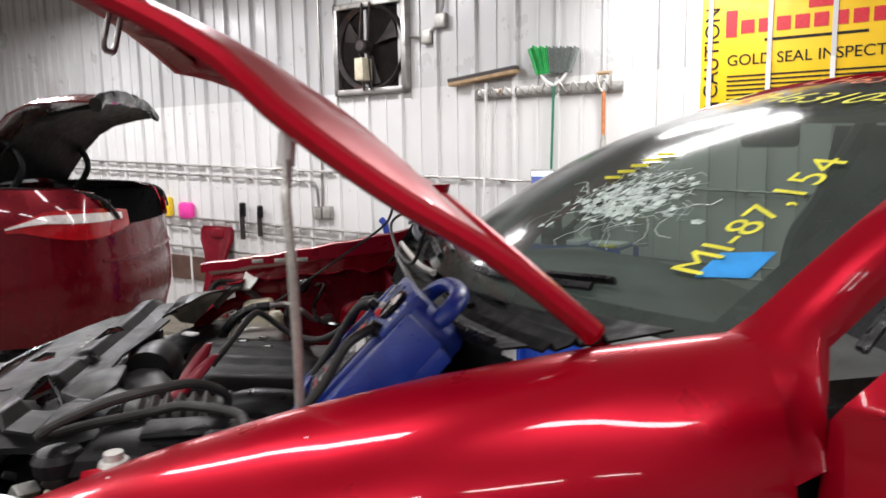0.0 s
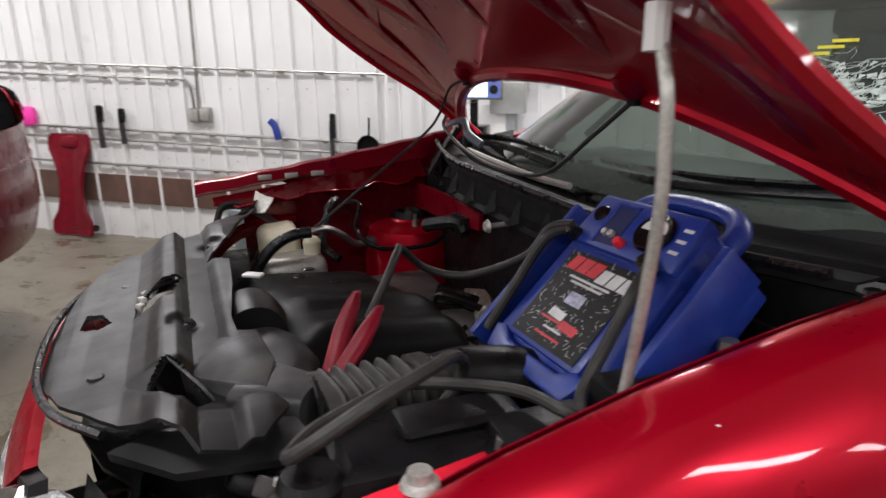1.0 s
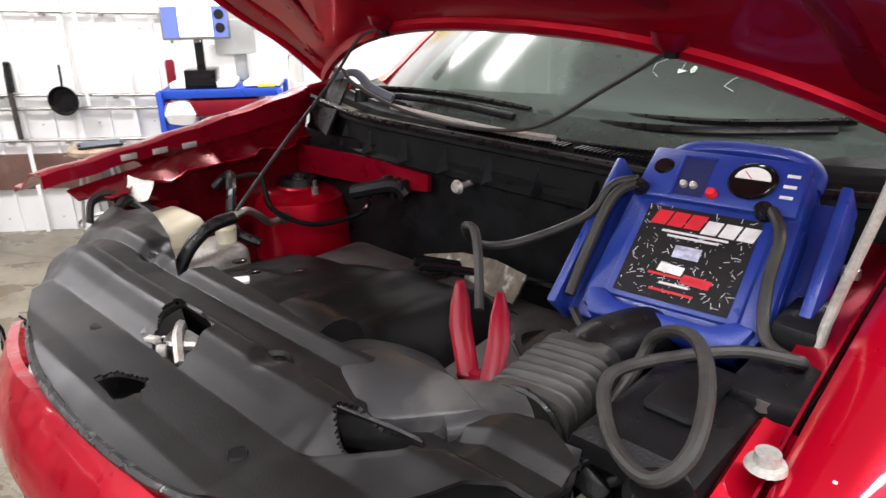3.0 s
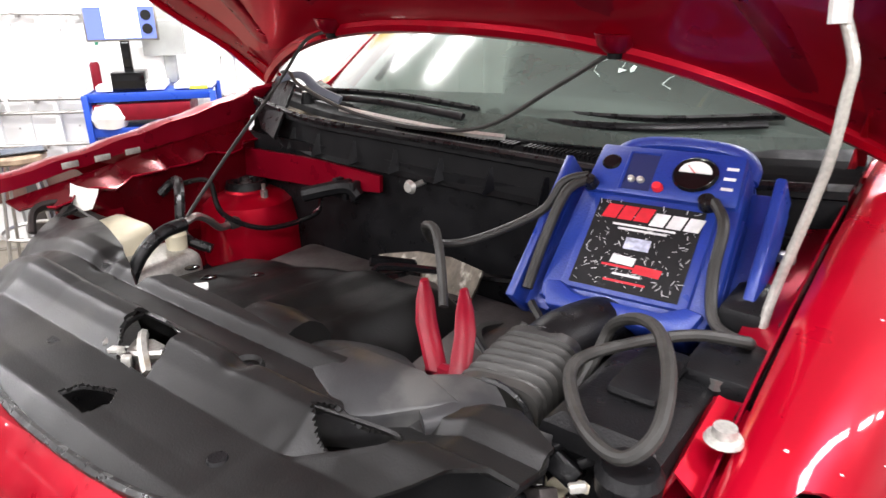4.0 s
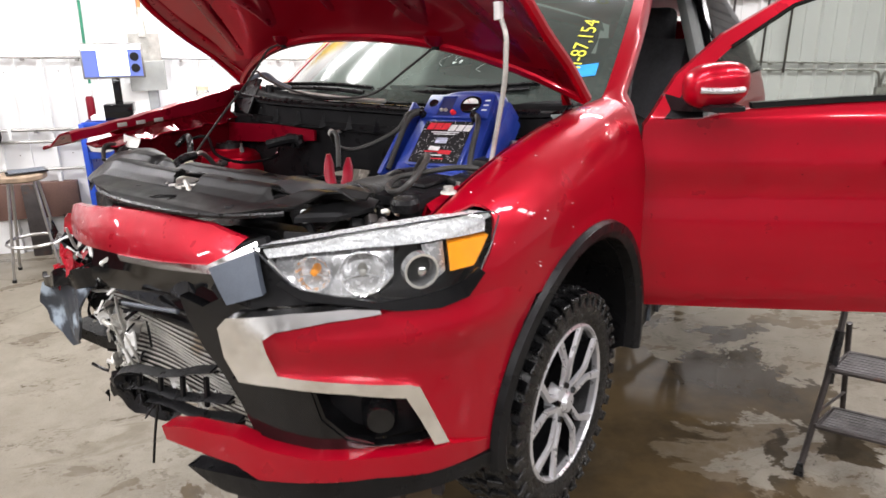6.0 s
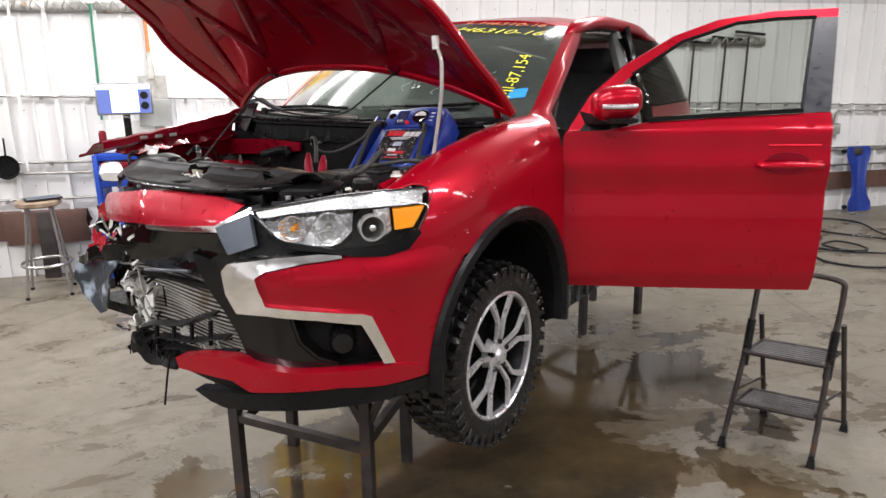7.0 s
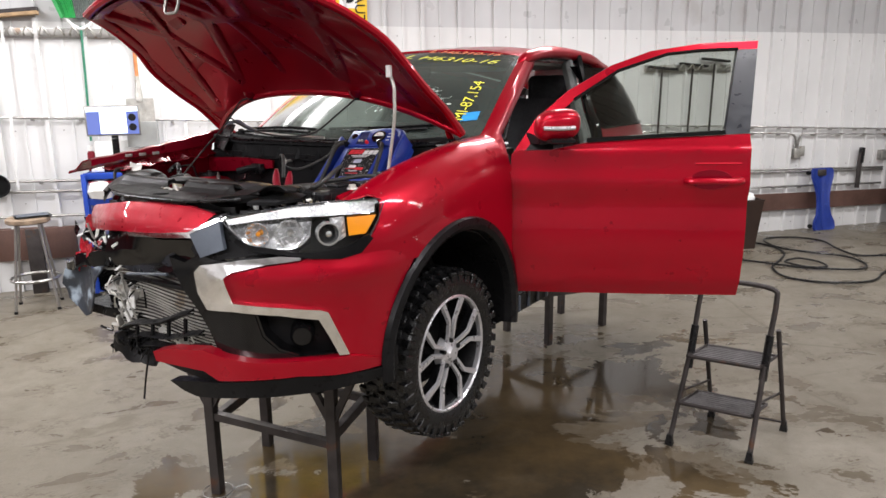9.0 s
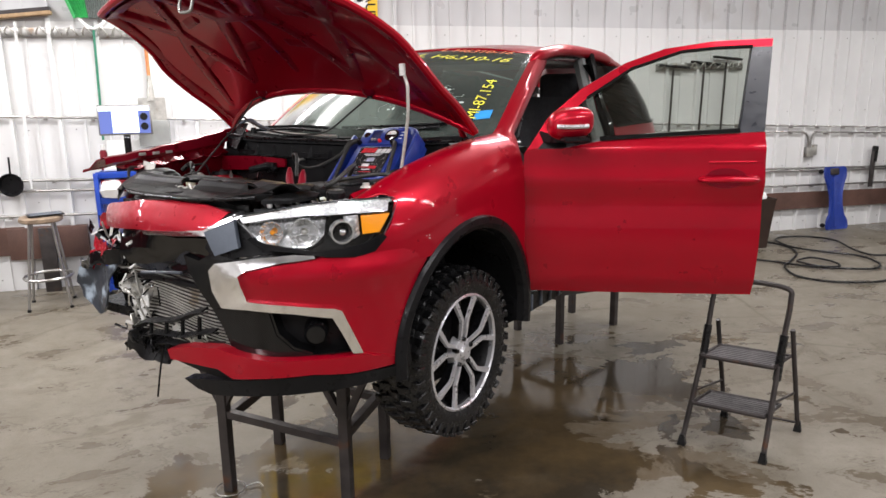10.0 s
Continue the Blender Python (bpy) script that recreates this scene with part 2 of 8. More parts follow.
BLUE = surface("blue_plastic", (0.013, 0.038, 0.26), 0.36, vary=0.12, scale=9, grain=0.25, grain_scale=260, rough_vary=0.1,
               second=(0.022, 0.055, 0.30), second_at=0.60, second_scale=12)
BLUE_STEEL = surface("blue_paint", (0.012, 0.06, 0.42), 0.35, 0.1, 0.1, 5)
AMBER = surface("amber_lens", (0.95, 0.33, 0.01), 0.2, vary=0.1, scale=40, coat=0.8)
REDPL = surface("red_plastic", (0.16, 0.003, 0.012), 0.40, vary=0.2, scale=14, grain=0.15, spec=0.2)
TAIL = surface("red_lens", (0.30, 0.004, 0.008), 0.1, vary=0.2, scale=30, coat=1.0)
# the green haze paints dash reflections and glare as well as dusty glass
WINDSHIELD = thin_glass("windshield_glass", (0.13, 0.165, 0.145), 0.14, (0.30, 0.37, 0.33), 0.13)
DOORGLASS = thin_glass("door_glass", (0.77, 0.80, 0.77))
DARKGLASS = thin_glass("privacy_glass", (0.035, 0.038, 0.04))
LAMPSILVER = surface("lamp_silver", (0.95, 0.95, 0.96), 0.16, 0.85, 0.04, 60, rough_vary=0.08)
LAMPBED = surface("plated_lamp_bed", (0.66, 0.66, 0.67), 0.22, 0.60, 0.12, 30, grain=0.3, grain_scale=70, rough_vary=0.15, second=(0.50, 0.46, 0.44), second_at=0.64, second_scale=22)
LAMPSTRIP = surface("fluted_lamp_strip", (0.78, 0.79, 0.80), 0.26, 0.45, 0.16, 40, grain=0.5, grain_scale=120, rough_vary=0.12)
LENS = thin_glass("lamp_lens", (0.94, 0.95, 0.95))
FABRIC = surface("dark_seat_cloth", (0.025, 0.025, 0.028), 0.85, vary=0.25, scale=20, grain=0.4)
TRIMGREY = surface("grey_trim", (0.36, 0.37, 0.36), 0.6, vary=0.1, scale=8, grain=0.2)
DASH = surface("grey_dash", (0.16, 0.17, 0.165), 0.6, vary=0.15, scale=6, grain=0.3)
YELLOW_MARK = surface("yellow_marker", (0.72, 0.70, 0.06), 0.7, vary=0.2, scale=30)
ORANGE_MARK = surface("orange_marker", (0.75, 0.22, 0.08), 0.7, vary=0.2, scale=30)
BLUESTICK = surface("blue_sticker", (0.03, 0.30, 0.72), 0.45, vary=0.15, scale=30)
BLACKPRINT = surface("black_print", (0.012, 0.012, 0.013), 0.5, vary=0.25, scale=30, spec=0.2, second=(0.05, 0.05, 0.055), second_at=0.66, second_scale=60)
CRACK = surface("shattered_glass", (0.42, 0.50, 0.46), 0.3, vary=0.4, scale=60)
WHITEPRINT = surface("white_print", (0.72, 0.72, 0.72), 0.5, vary=0.15, scale=60)
REDPRINT = surface("red_print", (0.60, 0.015, 0.03), 0.45, vary=0.15, scale=50)
WALLSHEET = surface("white_ribbed_steel", (0.74, 0.74, 0.73), 0.36, 0.0, 0.05, 1.2, rough_vary=0.1, second=(0.62, 0.61, 0.58), second_at=0.66, second_scale=1.6)
WALLUP = surface("upper_ribbed_steel", (0.56, 0.56, 0.56), 0.34, 0.1, 0.10, 1.0, rough_vary=0.1, second=(0.50, 0.49, 0.48), second_at=0.62, second_scale=1.2)
# unseen south wall; its grey is set to shape reflections and fill light
WALL_UNSEEN = surface("unseen_wall_grey", (0.50, 0.50, 0.51), 0.4, 0.0, 0.08, 0.7, second=(0.42, 0.42, 0.43), second_at=0.55, second_scale=0.5)
CEIL = surface("ceiling_sheet", (0.62, 0.62, 0.61), 0.45, 0.0, 0.06, 1.0)
PLANK = surface("brown_painted_board", (0.115, 0.060, 0.045), 0.6, vary=0.25, scale=4, grain=0.3, grain_scale=90, second=(0.16, 0.10, 0.08), second_at=0.62)
WOOD = surface("bare_wood", (0.42, 0.28, 0.15), 0.6, vary=0.2, scale=12, grain=0.3, grain_scale=90)
YELLOW = surface("yellow_sign", (0.86, 0.55, 0.01), 0.45, vary=0.05, scale=4)
GREEN = surface("green_plastic", (0.05, 0.42, 0.12), 0.5, vary=0.2, scale=20)
GREENPOLE = surface("green_pole", (0.03, 0.20, 0.12), 0.4, vary=0.2, scale=20)
PINK = surface("pink_plastic", (0.85, 0.05, 0.38), 0.45, vary=0.1, scale=20)
YPLAST = surface("yellow_plastic", (0.85, 0.60, 0.02), 0.45, vary=0.1, scale=20)
CANGREY = surface("grey_bin_plastic", (0.22, 0.26, 0.29), 0.55, vary=0.12, scale=5, grain=0.15)
CANBROWN = surface("brown_bin_plastic", (0.045, 0.029, 0.023), 0.55, vary=0.12, scale=5, grain=0.15, spec=0.2)
SCREEN = glow("lit_screen", (0.75, 0.85, 1.0), 1.2)
SCREENBLUE = glow("screen_blue", (0.10, 0.14, 0.40), 0.5)
PAPER = surface("white_paper", (0.82, 0.82, 0.80), 0.6, vary=0.05, scale=8)
CONCRETE = wet_concrete()


# ---- building helpers ----
def finish(bm, sharp=35):
    bmesh.ops.recalc_face_normals(bm, faces=bm.faces)
    for f in bm.faces:
        f.smooth = True
    lim = radians(sharp)
    for e in bm.edges:
        e.smooth = len(e.link_faces) == 2 and e.calc_face_angle(0) < lim
    return bm


def part(name, bm, material, parent=None, label="", sharp=35):
    me = bpy.data.meshes.new(name)
    finish(bm, sharp).to_mesh(me)
    bm.free()
    me.materials.append(material)
    ob = new(name, me)
    ob.parent = parent
    if label:
        tagged(ob, label)
    return ob


def thing(name, m, label, category, group="", kind=""):
    ob = new(name)
    ob.matrix_world = m
    return tagged(ob, label, category, group, kind)


def join(bm, other, m=None):
    me = bpy.data.meshes.new("tmp")
    if m is not None:
        bmesh.ops.transform(other, matrix=m, verts=other.verts)
    other.to_mesh(me)
    other.free()
    bm.from_mesh(me)
    bpy.data.meshes.remove(me)
    return bm


def box(lo, hi, bevel=0.0, seg=2):
    bm = bmesh.new()
    bmesh.ops.create_cube(bm, size=1)
    for v in bm.verts:
        v.co = Vector([(a + b) / 2 + c * (b - a) for a, b, c in zip(lo, hi, v.co)])
    if bevel:
        bmesh.ops.bevel(bm, geom=bm.edges[:], offset=bevel, segments=seg, profile=0.5, affect="EDGES")
    return bm


def smooth_path(points, n=6):
    P = [Vector(p) for p in points]
    if len(P) < 3:
        return P
    out = []
    for i in range(len(P) - 1):
        a, b, c, d = P[max(i - 1, 0)], P[i], P[i + 1], P[min(i + 2, len(P) - 1)]
        for k in range(n):
            t = k / n
            out.append(0.5 * ((2 * b) + (c - a) * t + (2 * a - 5 * b + 4 * c - d) * t * t + (3 * b - 3 * c + d - a) * t ** 3))
    return out + [P[-1]]


def tube(points, r, seg=10, curved=True, n=6, flat=1.0, radii=None):
    """A round bar or hose along points; radii may vary along it."""
    path = smooth_path(points, n) if curved else [Vector(p) for p in points]
    bm = bmesh.new()
    rings = []
    side = None
    for i, p in enumerate(path):
        d = (path[min(i + 1, len(path) - 1)] - path[max(i - 1, 0)]).normalized()
        if side is None:
            side = d.orthogonal().normalized()
        side = (side - d * side.dot(d)).normalized()
        up = d.cross(side)
        rr = r if radii is None else r * radii(i / (len(path) - 1))
        rings.append([bm.verts.new(p + (side * math.cos(a) + up * math.sin(a) * flat) * rr) for a in (2 * math.pi * k / seg for k in range(seg))])
    for a, b in zip(rings, rings[1:]):
        for k in range(seg):
            bm.faces.new((a[k], a[(k + 1) % seg], b[(k + 1) % seg], b[k]))
    bm.faces.new(rings[0][::-1])
    bm.faces.new(rings[-1])
    return bm


def loft(rows, closed=False, cap=False):
    bm = bmesh.new()
    vs = [[bm.verts.new(p) for p in row] for row in rows]
    for a, b in zip(vs, vs[1:]):
        n = len(a)
        for k in range(n if closed else n - 1):
            bm.faces.new((a[k], a[(k + 1) % n], b[(k + 1) % n], b[k]))
    if cap:
        bm.faces.new(vs[0][::-1])
        bm.faces.new(vs[-1])
    return bm


def thick(bm, d):
    bmesh.ops.recalc_face_normals(bm, faces=bm.faces)
    bm.normal_update()
    shift = {tuple(v.co): v.normal * d for v in bm.verts}
    ext = bmesh.ops.extrude_face_region(bm, geom=bm.faces[:])
    for v in ext["geom"]:
        if isinstance(v, bmesh.types.BMVert):
            v.co -= shift[tuple(v.co)]
    return bm


def lathe(profile, seg=32, axis="z"):
    """Turns (radius, height) round an axis."""
    bm = bmesh.new()
    rings = []
    for r, h in profile:
        ring = []
        for k in range(seg):
            a = 2 * math.pi * k / seg
            c, s = r * math.cos(a), r * math.sin(a)
            ring.append(bm.verts.new({"z": (c, s, h), "y": (c, h, s), "x": (h, c, s)}[axis]))
        rings.append(ring)
    for a, b in zip(rings, rings[1:]):
        for k in range(seg):
            bm.faces.new((a[k], a[(k + 1) % seg], b[(k + 1) % seg], b[k]))
    bmesh.ops.remove_doubles(bm, verts=bm.verts, dist=1e-5)
    return bm


def flat_poly(points, step=0.0):
    """A flat polygon in its own (u, v) plane, cut by a grid so that it can be bent."""
    bm = bmesh.new()
    f = bm.faces.new([bm.verts.new((u, v, 0)) for u, v in points])
    f.normal_update()
    bmesh.ops.triangulate(bm, faces=[f], ngon_method="EAR_CLIP")
    if step:
        for ax in (0, 1):
            lo, hi = min(p[ax] for p in points), max(p[ax] for p in points)
            k = math.floor(lo / step) + 1
            while k * step < hi - 1e-5:
                at, no = [0, 0, 0], [0, 0, 0]
                at[ax], no[ax] = k * step, 1
                bmesh.ops.bisect_plane(bm, geom=bm.verts[:] + bm.edges[:] + bm.faces[:], dist=1e-6, plane_co=at, plane_no=no)
                k += 1
    return bm


def plate(points, z0, z1, bevel=0.0):
    """A prism over a polygon in x, y."""
    bm = bmesh.new()
    f = bm.faces.new([bm.verts.new((x, y, z0)) for x, y in points])
    ext = bmesh.ops.extrude_face_region(bm, geom=[f])
    bmesh.ops.translate(bm, vec=(0, 0, z1 - z0), verts=[v for v in ext["geom"] if isinstance(v, bmesh.types.BMVert)])
    bmesh.ops.recalc_face_normals(bm, faces=bm.faces)
    if bevel:
        bmesh.ops.bevel(bm, geom=[e for e in bm.edges if e.calc_face_angle(0) > 0.5], offset=bevel, segments=2, profile=0.5, affect="EDGES")
    return bm


def lettering(text, size, depth=0.001):
    """Raised letters in the built-in font, standing in x, y, centred."""
    cu = bpy.data.curves.new("letters", "FONT")
    cu.body, cu.size, cu.extrude, cu.align_x, cu.align_y = text, size, depth, "CENTER", "CENTER"
    ob = bpy.data.objects.new("letters", cu)
    scene.collection.objects.link(ob)
    me = bpy.data.meshes.new_from_object(ob.evaluated_get(bpy.context.evaluated_depsgraph_get()))
    bm = bmesh.new()
    bm.from_mesh(me)
    bpy.data.objects.remove(ob)
    bpy.data.meshes.remove(me)
    bpy.data.curves.remove(cu)
    return bm


def crumple(bm, amount, scale=8.0):
    for v in bm.verts:
        v.co += noise.noise_vector(v.co * scale) * amount
    return bm


# ---- the building ----
WALL = pose(0, 6.55, 0, 0, 0, 3.9)


def sheet_rows(u0, u1, z0, z1, proud):
    """One course of ribbed sheet, standing in u, v, z of the wall."""
    row = []
    u, k = u0, 0
    while u < u1:
        h = 0.046 if k % 2 == 0 else 0.014
        w = 0.019 if k % 2 == 0 else 0.016
        for du, dv in ((0, 0), (0.215 / 2 - w, 0), (0.215 / 2 - w * 0.86, -h), (0.215 / 2 + w * 0.86, -h), (0.215 / 2 + w, 0)):
            row.append((u + du, dv - proud))
        u += 0.215
        k += 1
    row.append((u, -proud))
    return [[(a, b, z) for a, b in row] for z in (z0, z1)]


def wall_z(u, z):
    return z * (1 - 0.0205 * (u + 2.8))


def build_room():
    bm = box((-14, -9, -0.2), (17, 9, 0))
    tagged(part("floor", bm, CONCRETE), "worn tan concrete shop floor with wet stains and puddles", "floor", kind="structure")
    north = thing("wall_north", WALL, "white ribbed steel shop wall with a greyer upper course", "wall", kind="structure")
    part("lower_sheet", loft(sheet_rows(-13, 16, 0, 2.66, 0.012)), WALLSHEET, north, sharp=20)
    part("upper_sheet", loft(sheet_rows(-13, 16, 2.62, 4.9, 0.0)), WALLUP, north, sharp=20)
    part("wall_core", box((-14, 0.004, 0), (16.5, 0.2, 4.9)), WALLSHEET, north)
    for name, lo, hi in (("wall_south", (-14, -9.2, 0), (17, -9, 4.9)), ("wall_west", (-12.2, -9, 0), (-12, 9, 4.9)), ("wall_east", (15, -9, 0), (15.2, 9, 4.9))):
        tagged(part(name, box(lo, hi), WALLSHEET if name != "wall_south" else WALL_UNSEEN), "plain steel shop wall", "wall", kind="structure")
    tagged(part("ceiling", box((-14, -9.2, 4.8), (17, 9, 4.95)), CEIL), "white steel sheet ceiling", "ceiling", kind="structure")
    # screw heads along the sheets
    bm = bmesh.new()
    for z in (0.12, 0.9, 1.62, 2.56):
        for k in range(60):
            u = -11.9 + k * 0.43
            join(bm, box((u, -0.036, z - 0.006), (u + 0.012, -0.03, z + 0.006)))
    tagged(part("screw_heads", bm, STEEL, north), kind="stuff")


def build_lamps():
    proto = thing("ceiling_light", pose(*LAMPS[0], LAMP_Z), "long white fluorescent ceiling light with a bare reflector", "ceiling light", "ceiling lights")
    part("reflector", loft([[(x, -0.12, -0.02), (x, -0.06, 0.03), (x, 0.06, 0.03), (x, 0.12, -0.02)] for x in (-1.22, 1.22)]), WHITEPL, proto)
    part("hanger", tube([(-0.9, 0, 0.03), (-0.9, 0, 0.70)], 0.004, 6, False), STEEL, proto)
    part("hanger", tube([(0.9, 0, 0.03), (0.9, 0, 0.70)], 0.004, 6, False), STEEL, proto)
    for x, y in LAMPS[1:]:
        copy_thing(proto, pose(x, y, LAMP_Z))
    for px_, py_, pz_, turn_, long_, wide_ in PANELS:
        t = thing("panel_light", pose(px_, py_, pz_ + 0.01, 0, 0, turn_), "white hanging panel light over the work bay", "ceiling light", "panel lights")
        part("housing", box((-long_ / 2 - 0.02, -wide_ / 2 - 0.02, 0.0), (long_ / 2 + 0.02, wide_ / 2 + 0.02, 0.06), 0.008), WHITEPL, t)
        for s in (-0.4, 0.4):
            part("hanger", tube([(s * long_, 0, 0.06), (s * long_, 0, 1.17)], 0.004, 6, False), STEEL, t)


def rail_bracket(parent, u, z):
    part("bracket", box((u - 0.012, -0.07, z - 0.03), (u + 0.012, -0.005, z + 0.004)), STEEL, parent)


def build_wall_rails():
    for z, u0, u1 in ((1.75, -11.5, 0.0), (1.64, -11.5, -5.15), (1.125, -11.5, 0.2), (1.02, -11.5, 0.2), (0.77, -11.5, 0.2),
                      (1.76, 2.6, 8.05), (1.66, 2.6, 6.35), (1.66, 6.62, 9.5), (1.06, 2.6, 8.1), (1.02, 2.6, 8.1), (0.77, 2.6, 8.1)):
        t = thing("wall_rail", WALL, "thin galvanised steel pipe rail on wall brackets", "pipe", "wall rails")
        r = 0.012 if z > 1.5 else 0.014
        part("pipe", tube([(u0, -0.06, wall_z(u0, z)), (u1, -0.06, wall_z(u1, z))], r, 8, False), STEEL, t)
        if abs(z - 1.02) > 0.01:
            u = u0 + 0.2
            while u < u1:
                rail_bracket(t, u, wall_z(u, z))
                u += 0.43
    for u0, u1 in ((-11.8, -2.44), (3.0, 8.6)):
        board = loft([[(u, -0.05, wall_z(u, z)) for z in (0.37, 0.655)] for u in (u0, u1)])
        tagged(part("kick_board", thick(board, 0.035), PLANK), "brown painted plank along the foot of the wall", "board").matrix_world = WALL


def conduit(points, box_at, label="grey electrical conduit running down to an outlet box"):
    t = thing("conduit", WALL, label, "conduit", "wall conduits")
    part("pipe", tube(points, 0.014, 8, True, 5), STEEL, t)
    u, z = box_at
    part("outlet_box", box((u - 0.06, -0.075, z - 0.07), (u + 0.06, -0.012, z + 0.07), 0.008), STEEL, t)
    part("cover", box((u - 0.05, -0.083, z - 0.06), (u + 0.05, -0.072, z + 0.06), 0.004), ALU, t)


def build_conduits():
    z = wall_z(-5.15, 1.64)
    conduit([(-5.15, -0.06, z), (-5.08, -0.06, z - 0.02), (-5.04, -0.055, z - 0.10), (-5.03, -0.05, 1.42)], (-5.03, 1.36))
    conduit([(-4.93, -0.04, 4.75), (-4.94, -0.04, 3.0), (-4.98, -0.04, 1.43)], (-4.90, 1.37))
    za, zb = wall_z(6.35, 1.66), wall_z(6.6, 1.66)
    conduit([(6.35, -0.06, za), (6.47, -0.06, za - 0.02), (6.53, -0.055, za - 0.1), (6.55, -0.05, 1.10)], (6.56, 1.07))
    conduit([(6.66, -0.06, zb), (6.60, -0.06, zb - 0.03), (6.58, -0.055, zb - 0.1), (6.57, -0.05, 1.10)], (6.62, 1.10))
    zc = wall_z(8.05, 1.76)
    conduit([(8.05, -0.06, zc), (8.12, -0.06, zc - 0.03), (8.15, -0.05, zc - 0.12), (8.16, -0.05, 1.0)], (8.08, 1.0))
    # feed to the fan
    conduit([(-3.30, -0.04, 4.7), (-3.32, -0.04, 3.6), (-3.35, -0.05, 3.36)], (-3.36, 3.28))
    conduit([(-3.72, -0.06, 3.16), (-3.55, -0.07, 3.14), (-3.42, -0.06, 3.22)], (-3.52, 3.145))


def build_fan():
    t = thing("exhaust_fan", WALL @ pose(-4.22, 0, 3.10), "dirty square wall exhaust fan with three dark blades and a motor", "fan")
    s = 0.47
    fr = bmesh.new()
    for lo, hi in (((-s, -0.10, -s), (s, 0, -s + 0.06)), ((-s, -0.10, s - 0.06), (s, 0, s)), ((-s, -0.10, -s), (-s + 0.06, 0, s)), ((s - 0.06, -0.10, -s), (s, 0, s))):
        join(fr, box(lo, hi, 0.006))
    part("frame", fr, STEEL, t, "dirty bare steel frame")
    part("shroud_ring", lathe([(0.44, -0.10), (0.45, -0.06), (0.45, 0.0), (0.40, 0.0), (0.40, -0.06), (0.44, -0.10)], 40, "y"), DARKSTEEL, t)
    part("back", box((-s + 0.04, -0.03, -s + 0.04), (s - 0.04, -0.026, s - 0.04)), surface("fan_dirt", (0.012, 0.010, 0.009), 0.8, spec=0.1, vary=0.4, scale=10, grain=0.3), t)
    for k in range(3):
        a = k * 2 * math.pi / 3 + 0.5
        rows = []
        for r in (0.08, 0.16, 0.26, 0.37):
            w = 0.14 + r * 0.42
            rows.append([(r * math.cos(a + w * j), -0.06 + 0.03 * j, r * math.sin(a + w * j)) for j in (-1, -0.5, 0, 0.5, 1)])
        part("blade", thick(loft(rows), 0.004), DARKSTEEL, t)
    part("motor", lathe([(0.0, -0.24), (0.05, -0.24), (0.065, -0.22), (0.065, -0.10), (0.0, -0.10)], 20, "y"), DARKSTEEL, t, "dirty dark motor housing")
    for x in (-0.05, 0.05):
        part("motor_stay", tube([(x, -0.17, 0.06), (x, -0.12, 0.44)], 0.012, 6, False), DARKSTEEL, t)
        part("motor_stay", tube([(x, -0.17, -0.06), (x, -0.12, -0.44)], 0.012, 6, False), DARKSTEEL, t)
    part("junction_box", box((-0.06, -0.26, -0.34), (0.05, -0.10, -0.12), 0.01), CREAM, t)


def tool_rack(u0, u1, z):
    t = thing("tool_rack", WALL @ pose(u0, -0.02, z), "grey tool holder rail with row of spring clips", "tool rack", "tool racks")
    w = u1 - u0
    part("rail", box((0, -0.03, -0.045), (w, 0, 0.045), 0.004), STEEL, t)
    k = 0.08
    while k < w - 0.04:
        part("clip", tube([(k - 0.04, -0.03, -0.02), (k - 0.035, -0.09, 0.0), (k, -0.11, 0.05), (k + 0.035, -0.09, 0.0), (k + 0.04, -0.03, -0.02)], 0.008, 6, True, 3), ALU, t)
        k += 0.135


